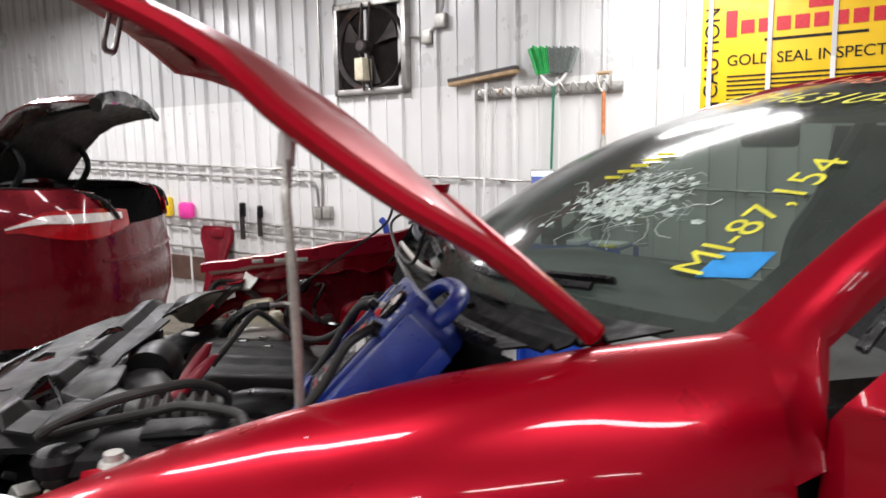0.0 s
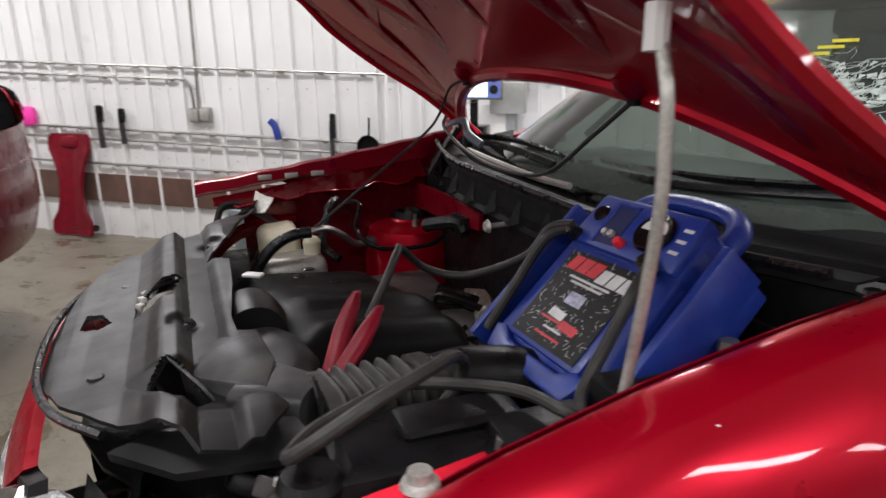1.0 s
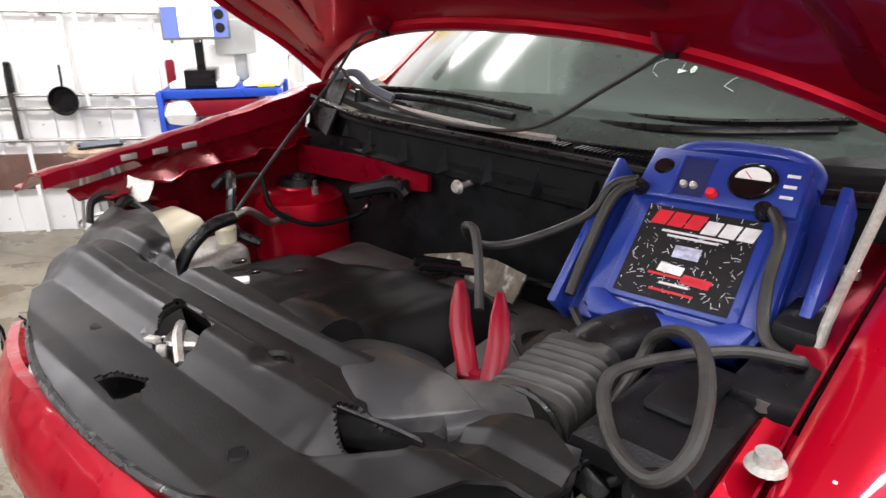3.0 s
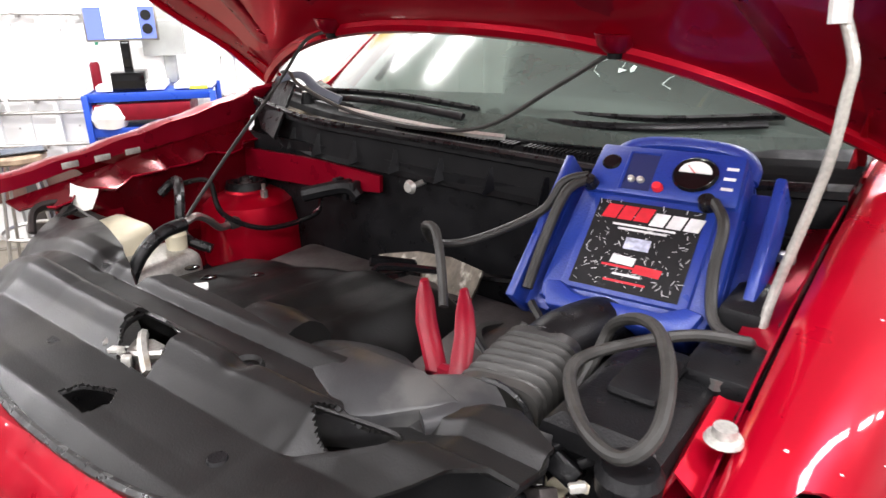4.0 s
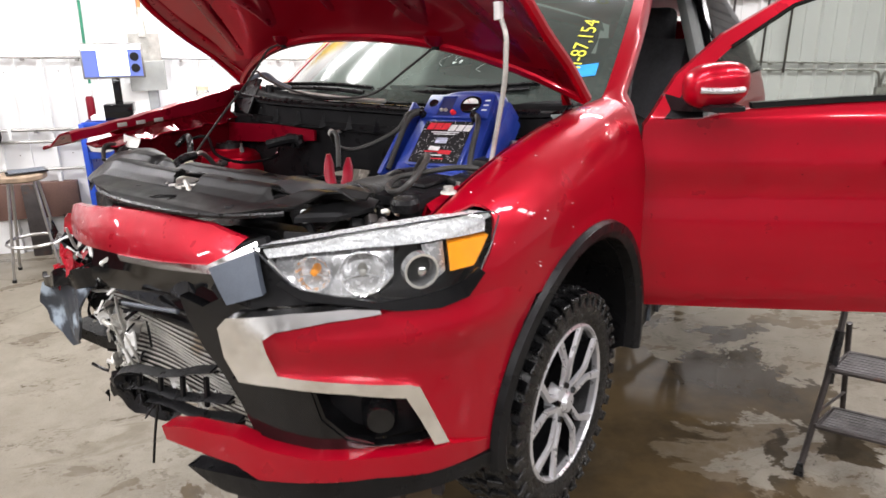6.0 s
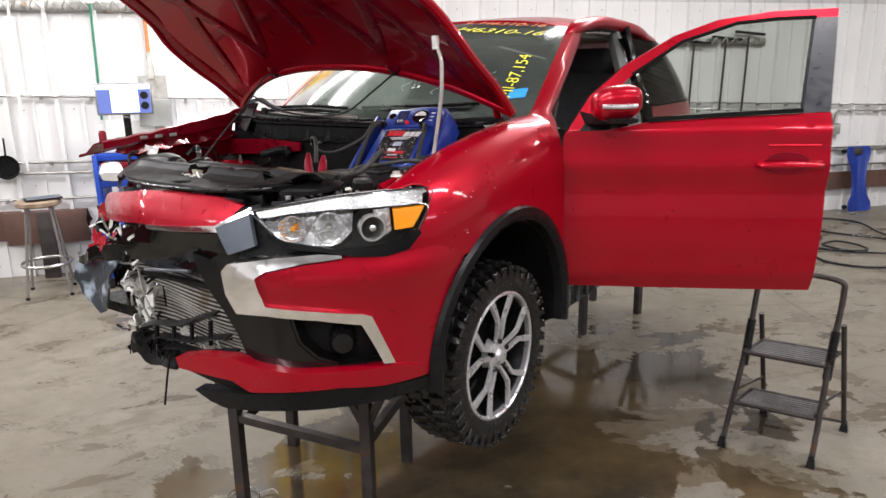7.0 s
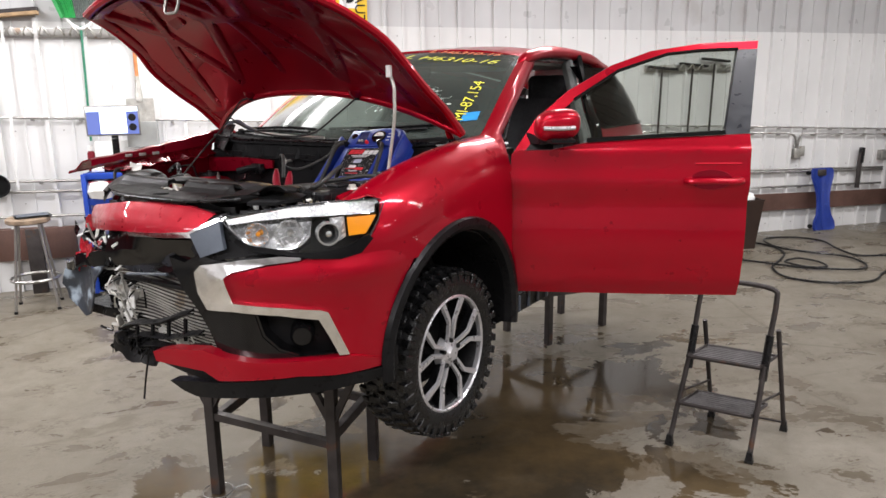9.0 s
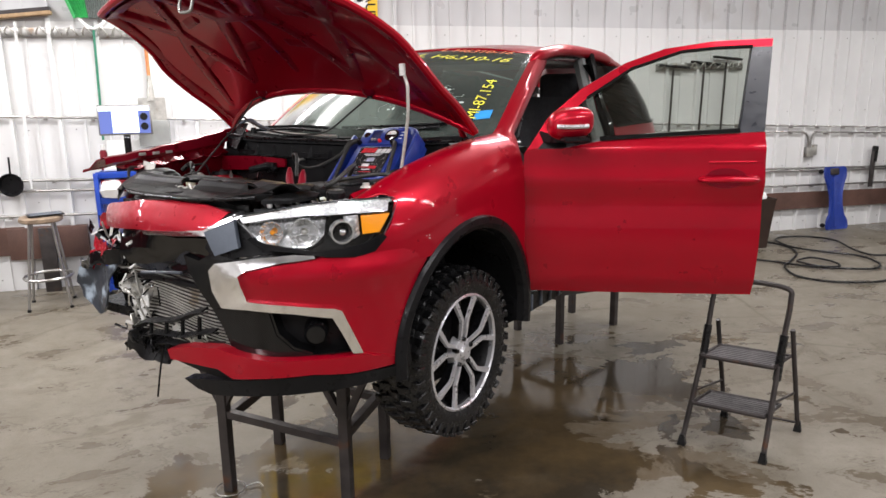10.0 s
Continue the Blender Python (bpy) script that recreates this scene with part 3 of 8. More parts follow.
def hung_tool(kind, u, ztop, length):
    if kind == "push":
        t = thing("push_broom", WALL @ pose(u, -0.09, ztop), "push broom with a white pole hanging on the rack", "broom", "hung tools")
        part("pole", tube([(0, 0, 0.1), (-0.06, 0, -length)], 0.014, 8, False), WHITEPL, t)
        part("head", box((-0.38, -0.05, 0.13), (0.34, 0.05, 0.17), 0.008), WOOD, t).rotation_euler = (0, radians(-6), 0)
        part("bristles", box((-0.38, -0.05, 0.165), (0.34, 0.05, 0.20)), DARKSTEEL, t, "short dark bristles").rotation_euler = (0, radians(-6), 0)
    elif kind == "dark":
        t = thing("squeegee", WALL @ pose(u, -0.09, ztop), "black floor squeegee with a dark pole, hung head up", "squeegee", "hung tools")
        part("pole", tube([(0, 0, 0.1), (-0.02, 0, -length)], 0.013, 8, False), DARKSTEEL, t)
        part("head", box((-0.20, -0.04, 0.13), (0.20, 0.03, 0.16), 0.008), RUBBER, t).rotation_euler = (0, radians(5), 0)
    elif kind == "green":
        t = thing("angle_broom", WALL @ pose(u, -0.09, ztop), "green angle broom with flared bristles hanging head up", "broom", "hung tools")
        part("pole", tube([(0, 0, 0.05), (-0.03, 0, -length)], 0.012, 8, False), GREENPOLE, t)
        part("yoke", tube([(-0.14, 0, 0.16), (-0.08, 0, 0.07), (0, 0, 0.03), (0.08, 0, 0.07), (0.14, 0, 0.15)], 0.017, 8), WHITEPL, t, "white plastic yoke")
        rows = [[(-0.14, -0.03, 0.13), (-0.22, -0.03, 0.36)], [(0.15, -0.03, 0.13), (0.22, -0.03, 0.32)]]
        rows = [[Vector(rows[0][0]).lerp(Vector(rows[1][0]), k / 40) + Vector((0, 0.015 * (k % 2), 0)), Vector(rows[0][1]).lerp(Vector(rows[1][1]), k / 40) + Vector((0, 0.03 * (k % 2), 0.012 * (k % 3)))] for k in range(41)]
        part("bristles", thick(loft(rows[:16]), 0.03), GREEN, t, "green bristles")
        part("bristles", thick(loft(rows[15:]), 0.03), surface("grey_bristles", (0.17, 0.19, 0.18), 0.8, vary=0.3, scale=60), t, "grey bristles")
    else:
        t = thing("shovel", WALL @ pose(u, -0.09, ztop), "steel scoop shovel with a wooden shaft, hung by its grip", "shovel", "hung tools")
        part("shaft", tube([(0, 0, -0.05), (0, 0, -length)], 0.018, 8, False), surface("orange_wood", (0.55, 0.20, 0.07), 0.5, vary=0.2, scale=20), t)
        part("grip", tube([(-0.06, 0, 0.10), (-0.05, 0, 0.02), (0, 0, -0.06), (0.05, 0, 0.02), (0.06, 0, 0.10)], 0.014, 8), ALU, t)
        part("handle_bar", tube([(-0.06, 0, 0.10), (0.06, 0, 0.10)], 0.016, 8, False), WOOD, t)
        part("socket", tube([(0, 0, -length), (0, 0, -length - 0.25)], 0.02, 8, False, radii=lambda k: 1 + k), ALU, t)
        rows = [[(x, 0.04 * (x / 0.13) ** 2 - 0.02, -length - 0.22 - 0.34 * v - 0.03 * v * (1 - (x / 0.13) ** 2)) for x in (-0.13, -0.08, 0, 0.08, 0.13)] for v in (0, 0.3, 0.6, 1.0)]
        part("blade", thick(loft(rows), 0.004), ALU, t)


def build_hung_tools():
    tool_rack(-2.98, -1.55, 2.55)
    hung_tool("push", -2.84, 2.55, 1.50)
    hung_tool("green", -2.16, 2.56, 1.05)
    hung_tool("shovel", -1.70, 2.56, 0.42)
    tool_rack(4.15, 5.40, 2.20)
    hung_tool("dark", 5.12, 2.16, 0.80)
    hung_tool("dark", 4.80, 2.10, 0.70)
    hung_tool("dark", 4.36, 2.06, 0.80)
    t = thing("notice_sheet", WALL @ pose(-2.06, -0.03, 1.72), "white printed notice taped to the wall", "notice")
    part("sheet", box((-0.14, -0.012, -0.10), (0.14, -0.008, 0.10)), PAPER, t)
    part("print_bar", box((-0.13, -0.015, 0.06), (0.13, -0.0125, 0.085)), DARKSTEEL, t)


def build_sign():
    """Yellow caution banner; the maker's mark is drawn as plain shapes."""
    t = thing("caution_sign", WALL @ pose(-0.12, -0.035, 2.80), "yellow and black caution banner hung on the wall", "sign")
    w, h = 0.80, 0.52
    part("panel", box((-w, 0, -h), (w, 0.006, h), 0.002), YELLOW, t)
    upright = pose(0, -0.004, 0, 90, 0, 0)

    def put(name, bm, m, mat_):
        bmesh.ops.transform(bm, matrix=upright @ m, verts=bm.verts)
        part(name, bm, mat_, t)

    put("caution_word", lettering("CAUTION", 0.155), pose(-w + 0.085, -0.05, 0, 0, 0, 90), BLACKPRINT)
    put("caution_word", lettering("CAUTION", 0.155), pose(w - 0.085, -0.05, 0, 0, 0, -90), BLACKPRINT)
    put("headline", lettering("GOLD SEAL INSPECTED", 0.115), pose(0, -0.12, 0), BLACKPRINT)
    for k in range(6):
        put("small_print_bar", plate([(-0.60, -0.245 - k * 0.035), (0.60 - 0.1 * (k % 3), -0.245 - k * 0.035), (0.60 - 0.1 * (k % 3), -0.232 - k * 0.035), (-0.60, -0.232 - k * 0.035)], 0, 0.001), m=pose(0, 0, 0), mat_=BLACKPRINT)
    # maker's mark: red bars, a rule and a small barn shape
    put("maker_mark", plate([(-0.62, 0.06), (-0.54, 0.06), (-0.54, 0.26), (-0.62, 0.26)], 0, 0.001), pose(0, 0, 0), REDPRINT)
    for k in range(8):
        x = -0.51 + k * 0.125
        put("maker_mark", plate([(x, 0.08), (x + 0.095, 0.08), (x + 0.095, 0.18), (x, 0.18)], 0, 0.001), pose(0, 0, 0), REDPRINT)
    put("maker_mark", plate([(-0.05, 0.22), (0.11, 0.22), (0.11, 0.30), (0.07, 0.34), (-0.01, 0.34), (-0.05, 0.30)], 0, 0.001), pose(0, 0, 0), REDPRINT)
    put("rule", plate([(-0.34, 0.01), (0.34, 0.01), (0.34, 0.03), (-0.34, 0.03)], 0, 0.001), pose(0, 0, 0), BLACKPRINT)
    put("seal_ground", plate([(0.50, 0.04), (0.69, 0.04), (0.69, 0.30), (0.50, 0.30)], 0, 0.0008), pose(0, 0, 0), PAPER)
    put("seal_ring", plate([((0.085 - 0.012 * (k % 2)) * math.cos(k * math.pi / 24) + 0.595, (0.085 - 0.012 * (k % 2)) * math.sin(k * math.pi / 24) + 0.17) for k in range(48)], 0.0008, 0.0016), pose(0, 0, 0), BLACKPRINT)
    for z in (-h, h - 0.09):
        k = -w
        while k < w - 0.05:
            put("hazard_stripe", plate([(k, z), (k + 0.09, z), (k + 0.15, z + 0.09), (k + 0.06, z + 0.09)], 0, 0.001), pose(0, 0, 0), BLACKPRINT)
            k += 0.19


def creeper(m, material, label):
    """A moulded mechanic's creeper, leaning on end, narrow in the middle."""
    t = thing("creeper", m, label, "creeper", "creepers")
    prof = [(0.0, 0.26), (0.05, 0.29), (0.16, 0.28), (0.28, 0.20), (0.45, 0.17), (0.62, 0.17), (0.80, 0.22), (0.95, 0.29), (1.08, 0.29), (1.13, 0.25)]
    rows = []
    for z, w in prof:
        row = []
        for j in range(-8, 9):
            x = w * j / 8
            v = -0.03 * (abs(j) / 8) ** 4 + 0.025 * math.exp(-((j / 8) / 0.28) ** 2)
            row.append((x, v, z))
        rows.append(row)
    part("deck", thick(loft(rows), 0.035), material, t, sharp=50)
    for s in (-1, 1):
        for z in (0.08, 1.05):
            part("caster", lathe([(0, -0.02), (0.035, -0.02), (0.04, 0), (0.035, 0.02), (0, 0.02)], 14, "x"), RUBBER, t).location = (s * 0.22, 0.06, z)
    for z in (0.06, 0.10, 0.98, 1.03):
        part("rib", tube([(-0.20, -0.02, z + 0.03), (0, -0.01, z - 0.02), (0.20, -0.02, z + 0.03)], 0.010, 6), material, t)
    part("headrest", box((-0.12, -0.045, 0.98), (0.12, 0.0, 1.10), 0.02), DARKSTEEL if material is not REDPL else material, t)


def build_wall_side_things():
    creeper(WALL @ pose(-6.72, -0.20, 0.02, -8, 0, 0), REDPL, "red moulded creeper standing on end against the wall")
    c = creeper(WALL @ pose(6.9, -0.28, 0.02, -9, 0, 0) @ Matrix.Diagonal((0.62, 1, 0.76, 1)), BLUE, "blue moulded creeper leaning against the wall")
    for name, u, z, bm, m, lab in (
            ("yellow_holder", -7.75, 1.36, box((-0.11, -0.09, -0.13), (0.11, -0.01, 0.13), 0.02), YPLAST, "yellow plastic holder hung on the wall rail"),
            ("pink_holder", -7.33, 1.31, box((-0.14, -0.10, -0.10), (0.14, -0.01, 0.12), 0.05), PINK, "pink plastic holder hung on the wall rail"),
            ("blue_nozzle", -4.08, 1.24, tube([(-0.05, -0.08, 0.08), (0.0, -0.08, 0.03), (0.03, -0.08, -0.10)], 0.035, 8), BLUE, "small blue nozzle hung on the rail")):
        t = thing(name, WALL @ pose(u, 0, z), lab, "holder" if "holder" in name else "nozzle")
        part("body", bm, m, t)
        part("hook", tube([(0, -0.02, 0.10), (0, -0.03, 0.0)], 0.006, 6, False), STEEL, t)
    for u, z0, z1, r in ((-3.46, 0.80, 1.40, 0.022), (-6.25, 1.0, 1.45, 0.03), (-5.95, 1.05, 1.42, 0.028), (7.64, 0.55, 1.12, 0.03)):
        t = thing("pry_bar", WALL @ pose(u, -0.09, z0), "black steel bar hanging upright on the rail", "bar", "hung bars")
        part("bar", tube([(0, 0, 0), (0.0, 0, (z1 - z0) * 0.7), (0.02, 0, z1 - z0)], r, 8), DARKSTEEL, t)
        part("grip", tube([(0.012, 0, (z1 - z0) * 0.62), (0.02, 0, (z1 - z0) * 0.99)], r * 1.3, 8, False), RUBBER, t)
    t = thing("drain_pan", WALL @ pose(-3.06, -0.10, 1.10), "round black drain pan hung on the rail", "pan")
    part("pan", lathe([(0.0, 0.0), (0.095, 0.0), (0.115, -0.05), (0.11, -0.05), (0.09, -0.01), (0.0, -0.01)], 28, "y"), BLACK, t)
    part("pan_handle", tube([(0, -0.02, 0.10), (0, -0.01, 0.16), (0, 0.0, 0.27)], 0.010, 6, False), BLACK, t)
    # grey bin
    t = thing("trash_can", pose(-3.92, 5.62, 0), "tall round grey plastic trash can with a rolled rim", "trash can")
    part("body", lathe([(0.0, 0.0), (0.20, 0.0), (0.21, 0.02), (0.245, 0.60), (0.25, 0.61), (0.245, 0.61), (0.20, 0.03), (0.0, 0.03)], 36), CANGREY, t)
    part("rim", lathe([(0.245, 0.56), (0.262, 0.57), (0.262, 0.62), (0.248, 0.63), (0.244, 0.61), (0.245, 0.56)], 36), CANGREY, t)
    for a in (0.6, 3.74):
        part("handle", box((-0.06, -0.02, -0.025), (0.06, 0.02, 0.025), 0.01), CANGREY, t).matrix_local = pose(0.265 * math.cos(a), 0.265 * math.sin(a), 0.52, 0, 0, math.degrees(a) + 90)
    t = thing("trash_can", pose(5.18, 6.22, 0), "brown square trash can with a white bag over its rim", "trash can")
    part("body", loft([[(sx * w, sy * w, z) for sx, sy in ((-1, -1), (1, -1), (1, 1), (-1, 1))] for z, w in ((0, 0.17), (0.58, 0.215), (0.62, 0.225), (0.62, 0.21), (0.1, 0.16))], closed=True, cap=True), CANBROWN, t)
    bag = lathe([(0.19, 0.60), (0.20, 0.63), (0.16, 0.68), (0.08, 0.71), (0.0, 0.70)], 24)
    part("bag", crumple(bag, 0.03, 9), PAPER, t, "crumpled white plastic bag")
    # air hose on the floor
    t = thing("air_hose", pose(0, 0, 0), "black rubber air hose lying in loose loops on the floor", "hose")
    runs = ([(5.0, 6.55), (5.4, 6.41), (5.57, 6.06), (5.49, 5.69), (5.17, 5.36), (4.88, 5.1), (4.76, 4.74), (4.93, 4.46), (5.28, 4.33), (5.58, 4.41), (5.9, 4.62), (6.5, 4.75)],
            [(8.2, 5.5), (7.2, 5.1), (6.44, 5.22), (6.2, 5.34), (6.22, 5.66), (6.36, 6.09), (6.22, 6.41), (5.87, 6.45), (5.66, 6.28), (5.61, 5.93), (5.77, 5.61), (6.0, 5.29), (5.96, 4.96), (5.73, 4.77), (5.47, 4.81), (5.16, 5.03), (4.89, 5.33), (4.6, 5.6)],
            [(5.2, 5.3), (5.41, 5.34), (5.49, 5.13), (5.44, 4.94), (5.23, 4.96), (5.13, 5.18), (5.2, 5.3)])
    for n_, run in enumerate(runs):
        part("hose", tube([(x, y, 0.014 + 0.008 * n_ + 0.004 * (i % 3)) for i, (x, y) in enumerate(run)], 0.012, 8), RUBBER, t)
    part("fitting", tube([(8.2, 5.5, 0.016), (8.3, 5.51, 0.016)], 0.016, 8, False), STEEL, t)
    t = thing("dark_tank", WALL @ pose(8.35, -0.5, 0), "tall dark tank standing beside the wall", "tank")
    part("shell", lathe([(0, 0.0), (0.30, 0.0), (0.33, 0.04), (0.33, 0.95), (0.26, 1.25), (0.08, 1.36), (0, 1.36)], 30), DARKSTEEL, t)
    part("collar", lathe([(0.07, 1.34), (0.09, 1.35), (0.09, 1.46), (0.0, 1.47)], 16), WHITEPL, t)
    # plank and post behind the stool
    t = thing("leaning_board", WALL @ pose(-2.80, -0.12, 0), "brown board standing against the wall behind the stool", "board")
    part("board", box((-0.36, -0.02, 0.34), (0.37, 0.02, 0.66), 0.004), PLANK, t)
    part("post", box((-0.07, -0.07, 0.0), (0.07, -0.022, 0.66), 0.006), DARKSTEEL, t)



def build_stool():
    t = thing("bar_stool", pose(-2.64, 5.66, 0, 0, 0, 12) @ Matrix.Diagonal((1, 1, 1.16, 1)), "worn wooden-topped steel bar stool with a round foot ring", "stool")
    part("seat", lathe([(0, 0.70), (0.17, 0.70), (0.185, 0.71), (0.185, 0.735), (0.17, 0.745), (0, 0.745)], 30), surface("worn_stool_wood", (0.30, 0.22, 0.15), 0.55, vary=0.3, scale=14, grain=0.3), t)
    for a in range(4):
        c, s = math.cos(a * math.pi / 2 + 0.78), math.sin(a * math.pi / 2 + 0.78)
        part("leg", tube([(0.13 * c, 0.13 * s, 0.70), (0.25 * c, 0.25 * s, 0.0)], 0.012, 8, False), STEEL, t)
        part("foot", tube([(0.247 * c, 0.247 * s, 0.02), (0.25 * c, 0.25 * s, 0.0)], 0.017, 8, False), RUBBER, t)
    part("foot_ring", lathe([(0.198, 0.25), (0.208, 0.262), (0.218, 0.25), (0.208, 0.238), (0.198, 0.25)], 36), STEEL, t)
    t = thing("tablet", pose(-2.60, 5.66, 0.872, 0, 0, 25), "dark tablet lying on the stool seat", "tablet")
    part("body", box((-0.15, -0.10, 0), (0.15, 0.10, 0.012), 0.004), GLOSS, t)
    part("screen", box((-0.13, -0.085, 0.012), (0.13, 0.085, 0.0135)), GREYPL, t, "grey unlit screen")


def build_cart():
    t = thing("tool_cart", pose(-1.72, 5.92, 0, 0, 0, 4), "blue steel tool cart with open shelves and a drawer", "tool cart")
    w, d = 0.42, 0.24
    for x in (-w, w):
        for y in (-d, d):
            part("post", box((x - 0.02, y - 0.02, 0.10), (x + 0.02, y + 0.02, 1.24), 0.003), BLUE_STEEL, t)
            part("caster", lathe([(0, -0.02), (0.045, -0.02), (0.05, 0), (0.045, 0.02), (0, 0.02)], 16, "y"), RUBBER, t).location = (x, y, 0.05)
    for z in (0.16, 0.62, 1.0, 1.24):
        part("shelf", box((-w, -d, z - 0.012), (w, d, z), 0.003), BLUE_STEEL, t)
        part("shelf_lip", box((-w, -d - 0.004, z - 0.05), (w, -d + 0.004, z + 0.01), 0.002), BLUE_STEEL, t)
    part("drawer", box((-w + 0.04, -d - 0.012, 1.06), (w - 0.16, d, 1.17), 0.004), REDPL, t, "red drawer front with a label")
    part("cabinet_side", box((-w + 0.015, -d + 0.02, 0.16), (-w + 0.03, d, 1.24)), BLUE_STEEL, t)
    part("lower_cabinet", box((-w + 0.03, -d + 0.03, 0.17), (w - 0.03, d, 0.60), 0.004), BLUE_STEEL, t)
    t = thing("case", pose(-1.82, 5.90, 1.252, 0, 0, 4), "white open document case standing on the cart", "case")
    part("base", box((-0.25, -0.18, 0), (0.20, 0.14, 0.04), 0.006), PAPER, t)
    part("lid", box((-0.25, 0.10, 0.03), (0.20, 0.13, 0.28), 0.006), PAPER, t).rotation_euler = (radians(-6), 0, 0)
    t = thing("paper_stack", pose(-1.42, 5.86, 1.252), "stack of white papers with a yellow pad on the cart", "papers")
    part("papers", box((-0.13, -0.10, 0), (0.13, 0.10, 0.03), 0.004), PAPER, t)
    part("yellow_pad", box((-0.02, -0.14, 0.0), (0.10, -0.06, 0.02), 0.003), YELLOW_MARK, t)
    t = thing("rag_bag", pose(-2.0, 5.72, 1.012), "crumpled white rag bag on the cart shelf", "bag")
    part("bag", crumple(lathe([(0, 0), (0.10, 0.0), (0.13, 0.07), (0.10, 0.15), (0.0, 0.17)], 20), 0.02, 14), PAPER, t)
    t = thing("jar_with_lid", pose(-1.19, 5.95, 1.252), "clear brown-capped jar beside the papers on the cart", "jar")
    part("jar", lathe([(0, 0), (0.05, 0), (0.055, 0.02), (0.055, 0.18), (0.045, 0.20), (0, 0.20)], 18), glass("jar_plastic", (0.85, 0.85, 0.8), 0.1), t)
    part("lid", lathe([(0, 0.20), (0.05, 0.20), (0.05, 0.235), (0, 0.235)], 18), CREAM, t)
    t = thing("spray_can", pose(-2.08, 5.85, 1.252), "red and white spray can on the cart edge", "spray can")
    part("can", lathe([(0, 0), (0.033, 0), (0.033, 0.17), (0.02, 0.19), (0, 0.19)], 16), REDPL, t)
    part("cap", lathe([(0, 0.19), (0.022, 0.19), (0.022, 0.24), (0, 0.24)], 14), WHITEPL, t)
    # monitor on an arm above the cart
    t = thing("monitor", WALL @ pose(-1.89, -0.62, 1.72), "flat monitor with a lit white page on a dark stand", "monitor")
    part("bezel", box((-0.235, -0.02, -0.14), (0.235, 0.02, 0.14), 0.006), STEEL, t)
    part("screen", box((-0.222, -0.024, -0.125), (0.222, -0.021, 0.125)), SCREENBLUE, t, "dark blue desktop picture")
    part("page", box((-0.11, -0.028, -0.118), (0.12, -0.025, 0.08)), SCREEN, t, "bright white page")
    part("task_bar", box((-0.222, -0.028, 0.085), (0.222, -0.025, 0.125)), SCREEN, t)
    for z in (0.03, -0.06):
        part("picture_shape", lathe([(0, -0.029), (0.035, -0.029), (0.035, -0.026), (0, -0.026)], 10, "y"), BLACKPRINT, t).location = (0.17, 0, z)
    part("neck", box((-0.03, -0.01, -0.36), (0.03, 0.03, -0.14), 0.006), GLOSS, t)
    part("foot", box((-0.11, -0.09, -0.47), (0.11, 0.09, -0.34), 0.006), GLOSS, t)
    t = thing("old_monitor", WALL @ pose(-1.60, -0.40, 1.66), "grey-backed old monitor turned away behind the screen", "monitor")
    part("shell", loft([[(-0.20 + i, y, -0.20 + i), (0.08 - i, y, -0.20 + i), (0.08 - i, y, 0.04 - i), (-0.20 + i, y, 0.04 - i)] for y, i in ((-0.08, 0.0), (0.02, 0.0), (0.16, 0.05))], closed=True, cap=True), TRIMGREY, t)
    part("stem", box((-0.08, -0.03, -0.40), (0.0, 0.06, -0.19), 0.01), TRIMGREY, t)


# ---- the red car: x runs to its rear, y to its right side, z up from its own ground ----
CAR = thing("car", pose(-0.246, 1.813, 0.64, 0, 0, 44), "red crossover car with crushed front corner and raised hood, on stands", "car")
PLAN = smooth_path([(-0.80, 0.55, 0), (-0.845, 0.35, 0), (-0.875, 0.10, 0), (-0.875, -0.15, 0), (-0.86, -0.36, 0), (-0.825, -0.50, 0), (-0.765, -0.62, 0),
                    (-0.68, -0.72, 0), (-0.58, -0.79, 0), (-0.46, -0.835, 0), (-0.36, -0.855, 0), (-0.2, -0.868, 0), (0.1, -0.872, 0), (0.45, -0.868, 0),
                    (1.2, -0.865, 0), (2.4, -0.85, 0), (3.0, -0.80, 0), (3.3, -0.70, 0)], 8)
PX, PY = np.array([p.x for p in PLAN]), np.array([p.y for p in PLAN])
PS = np.concatenate([[0], np.cumsum(np.hypot(np.diff(PX), np.diff(PY)))])
PS = PS - np.interp(0, -PY[:40], PS[:40])


def skin(s, z, off=0.0):
    """A place on the body's outer skin: s round the plan from the middle of the nose, z up, off outwards."""
    a = max(0.0, (z - 0.72) / 0.25)
    b = max(0.0, (0.45 - z) / 0.2)
    d = off - 0.045 * a * a - 0.02 * b * b + 0.016 * math.exp(-((z - 0.715) / 0.05) ** 2) * min(1.0, max(0.0, (s - 0.42) / 0.1)) * min(1.0, max(0.0, (1.25 - s) / 0.3))
    at = lambda q: (float(np.interp(q, PS, PX)), float(np.interp(q, PS, PY)))
    (x0, y0), (x1, y1), (x, y) = at(s - 0.01), at(s + 0.01), at(s)
    n = math.hypot(x1 - x0, y1 - y0)
    return Vector((x + (y1 - y0) / n * d, y - (x1 - x0) / n * d, z))


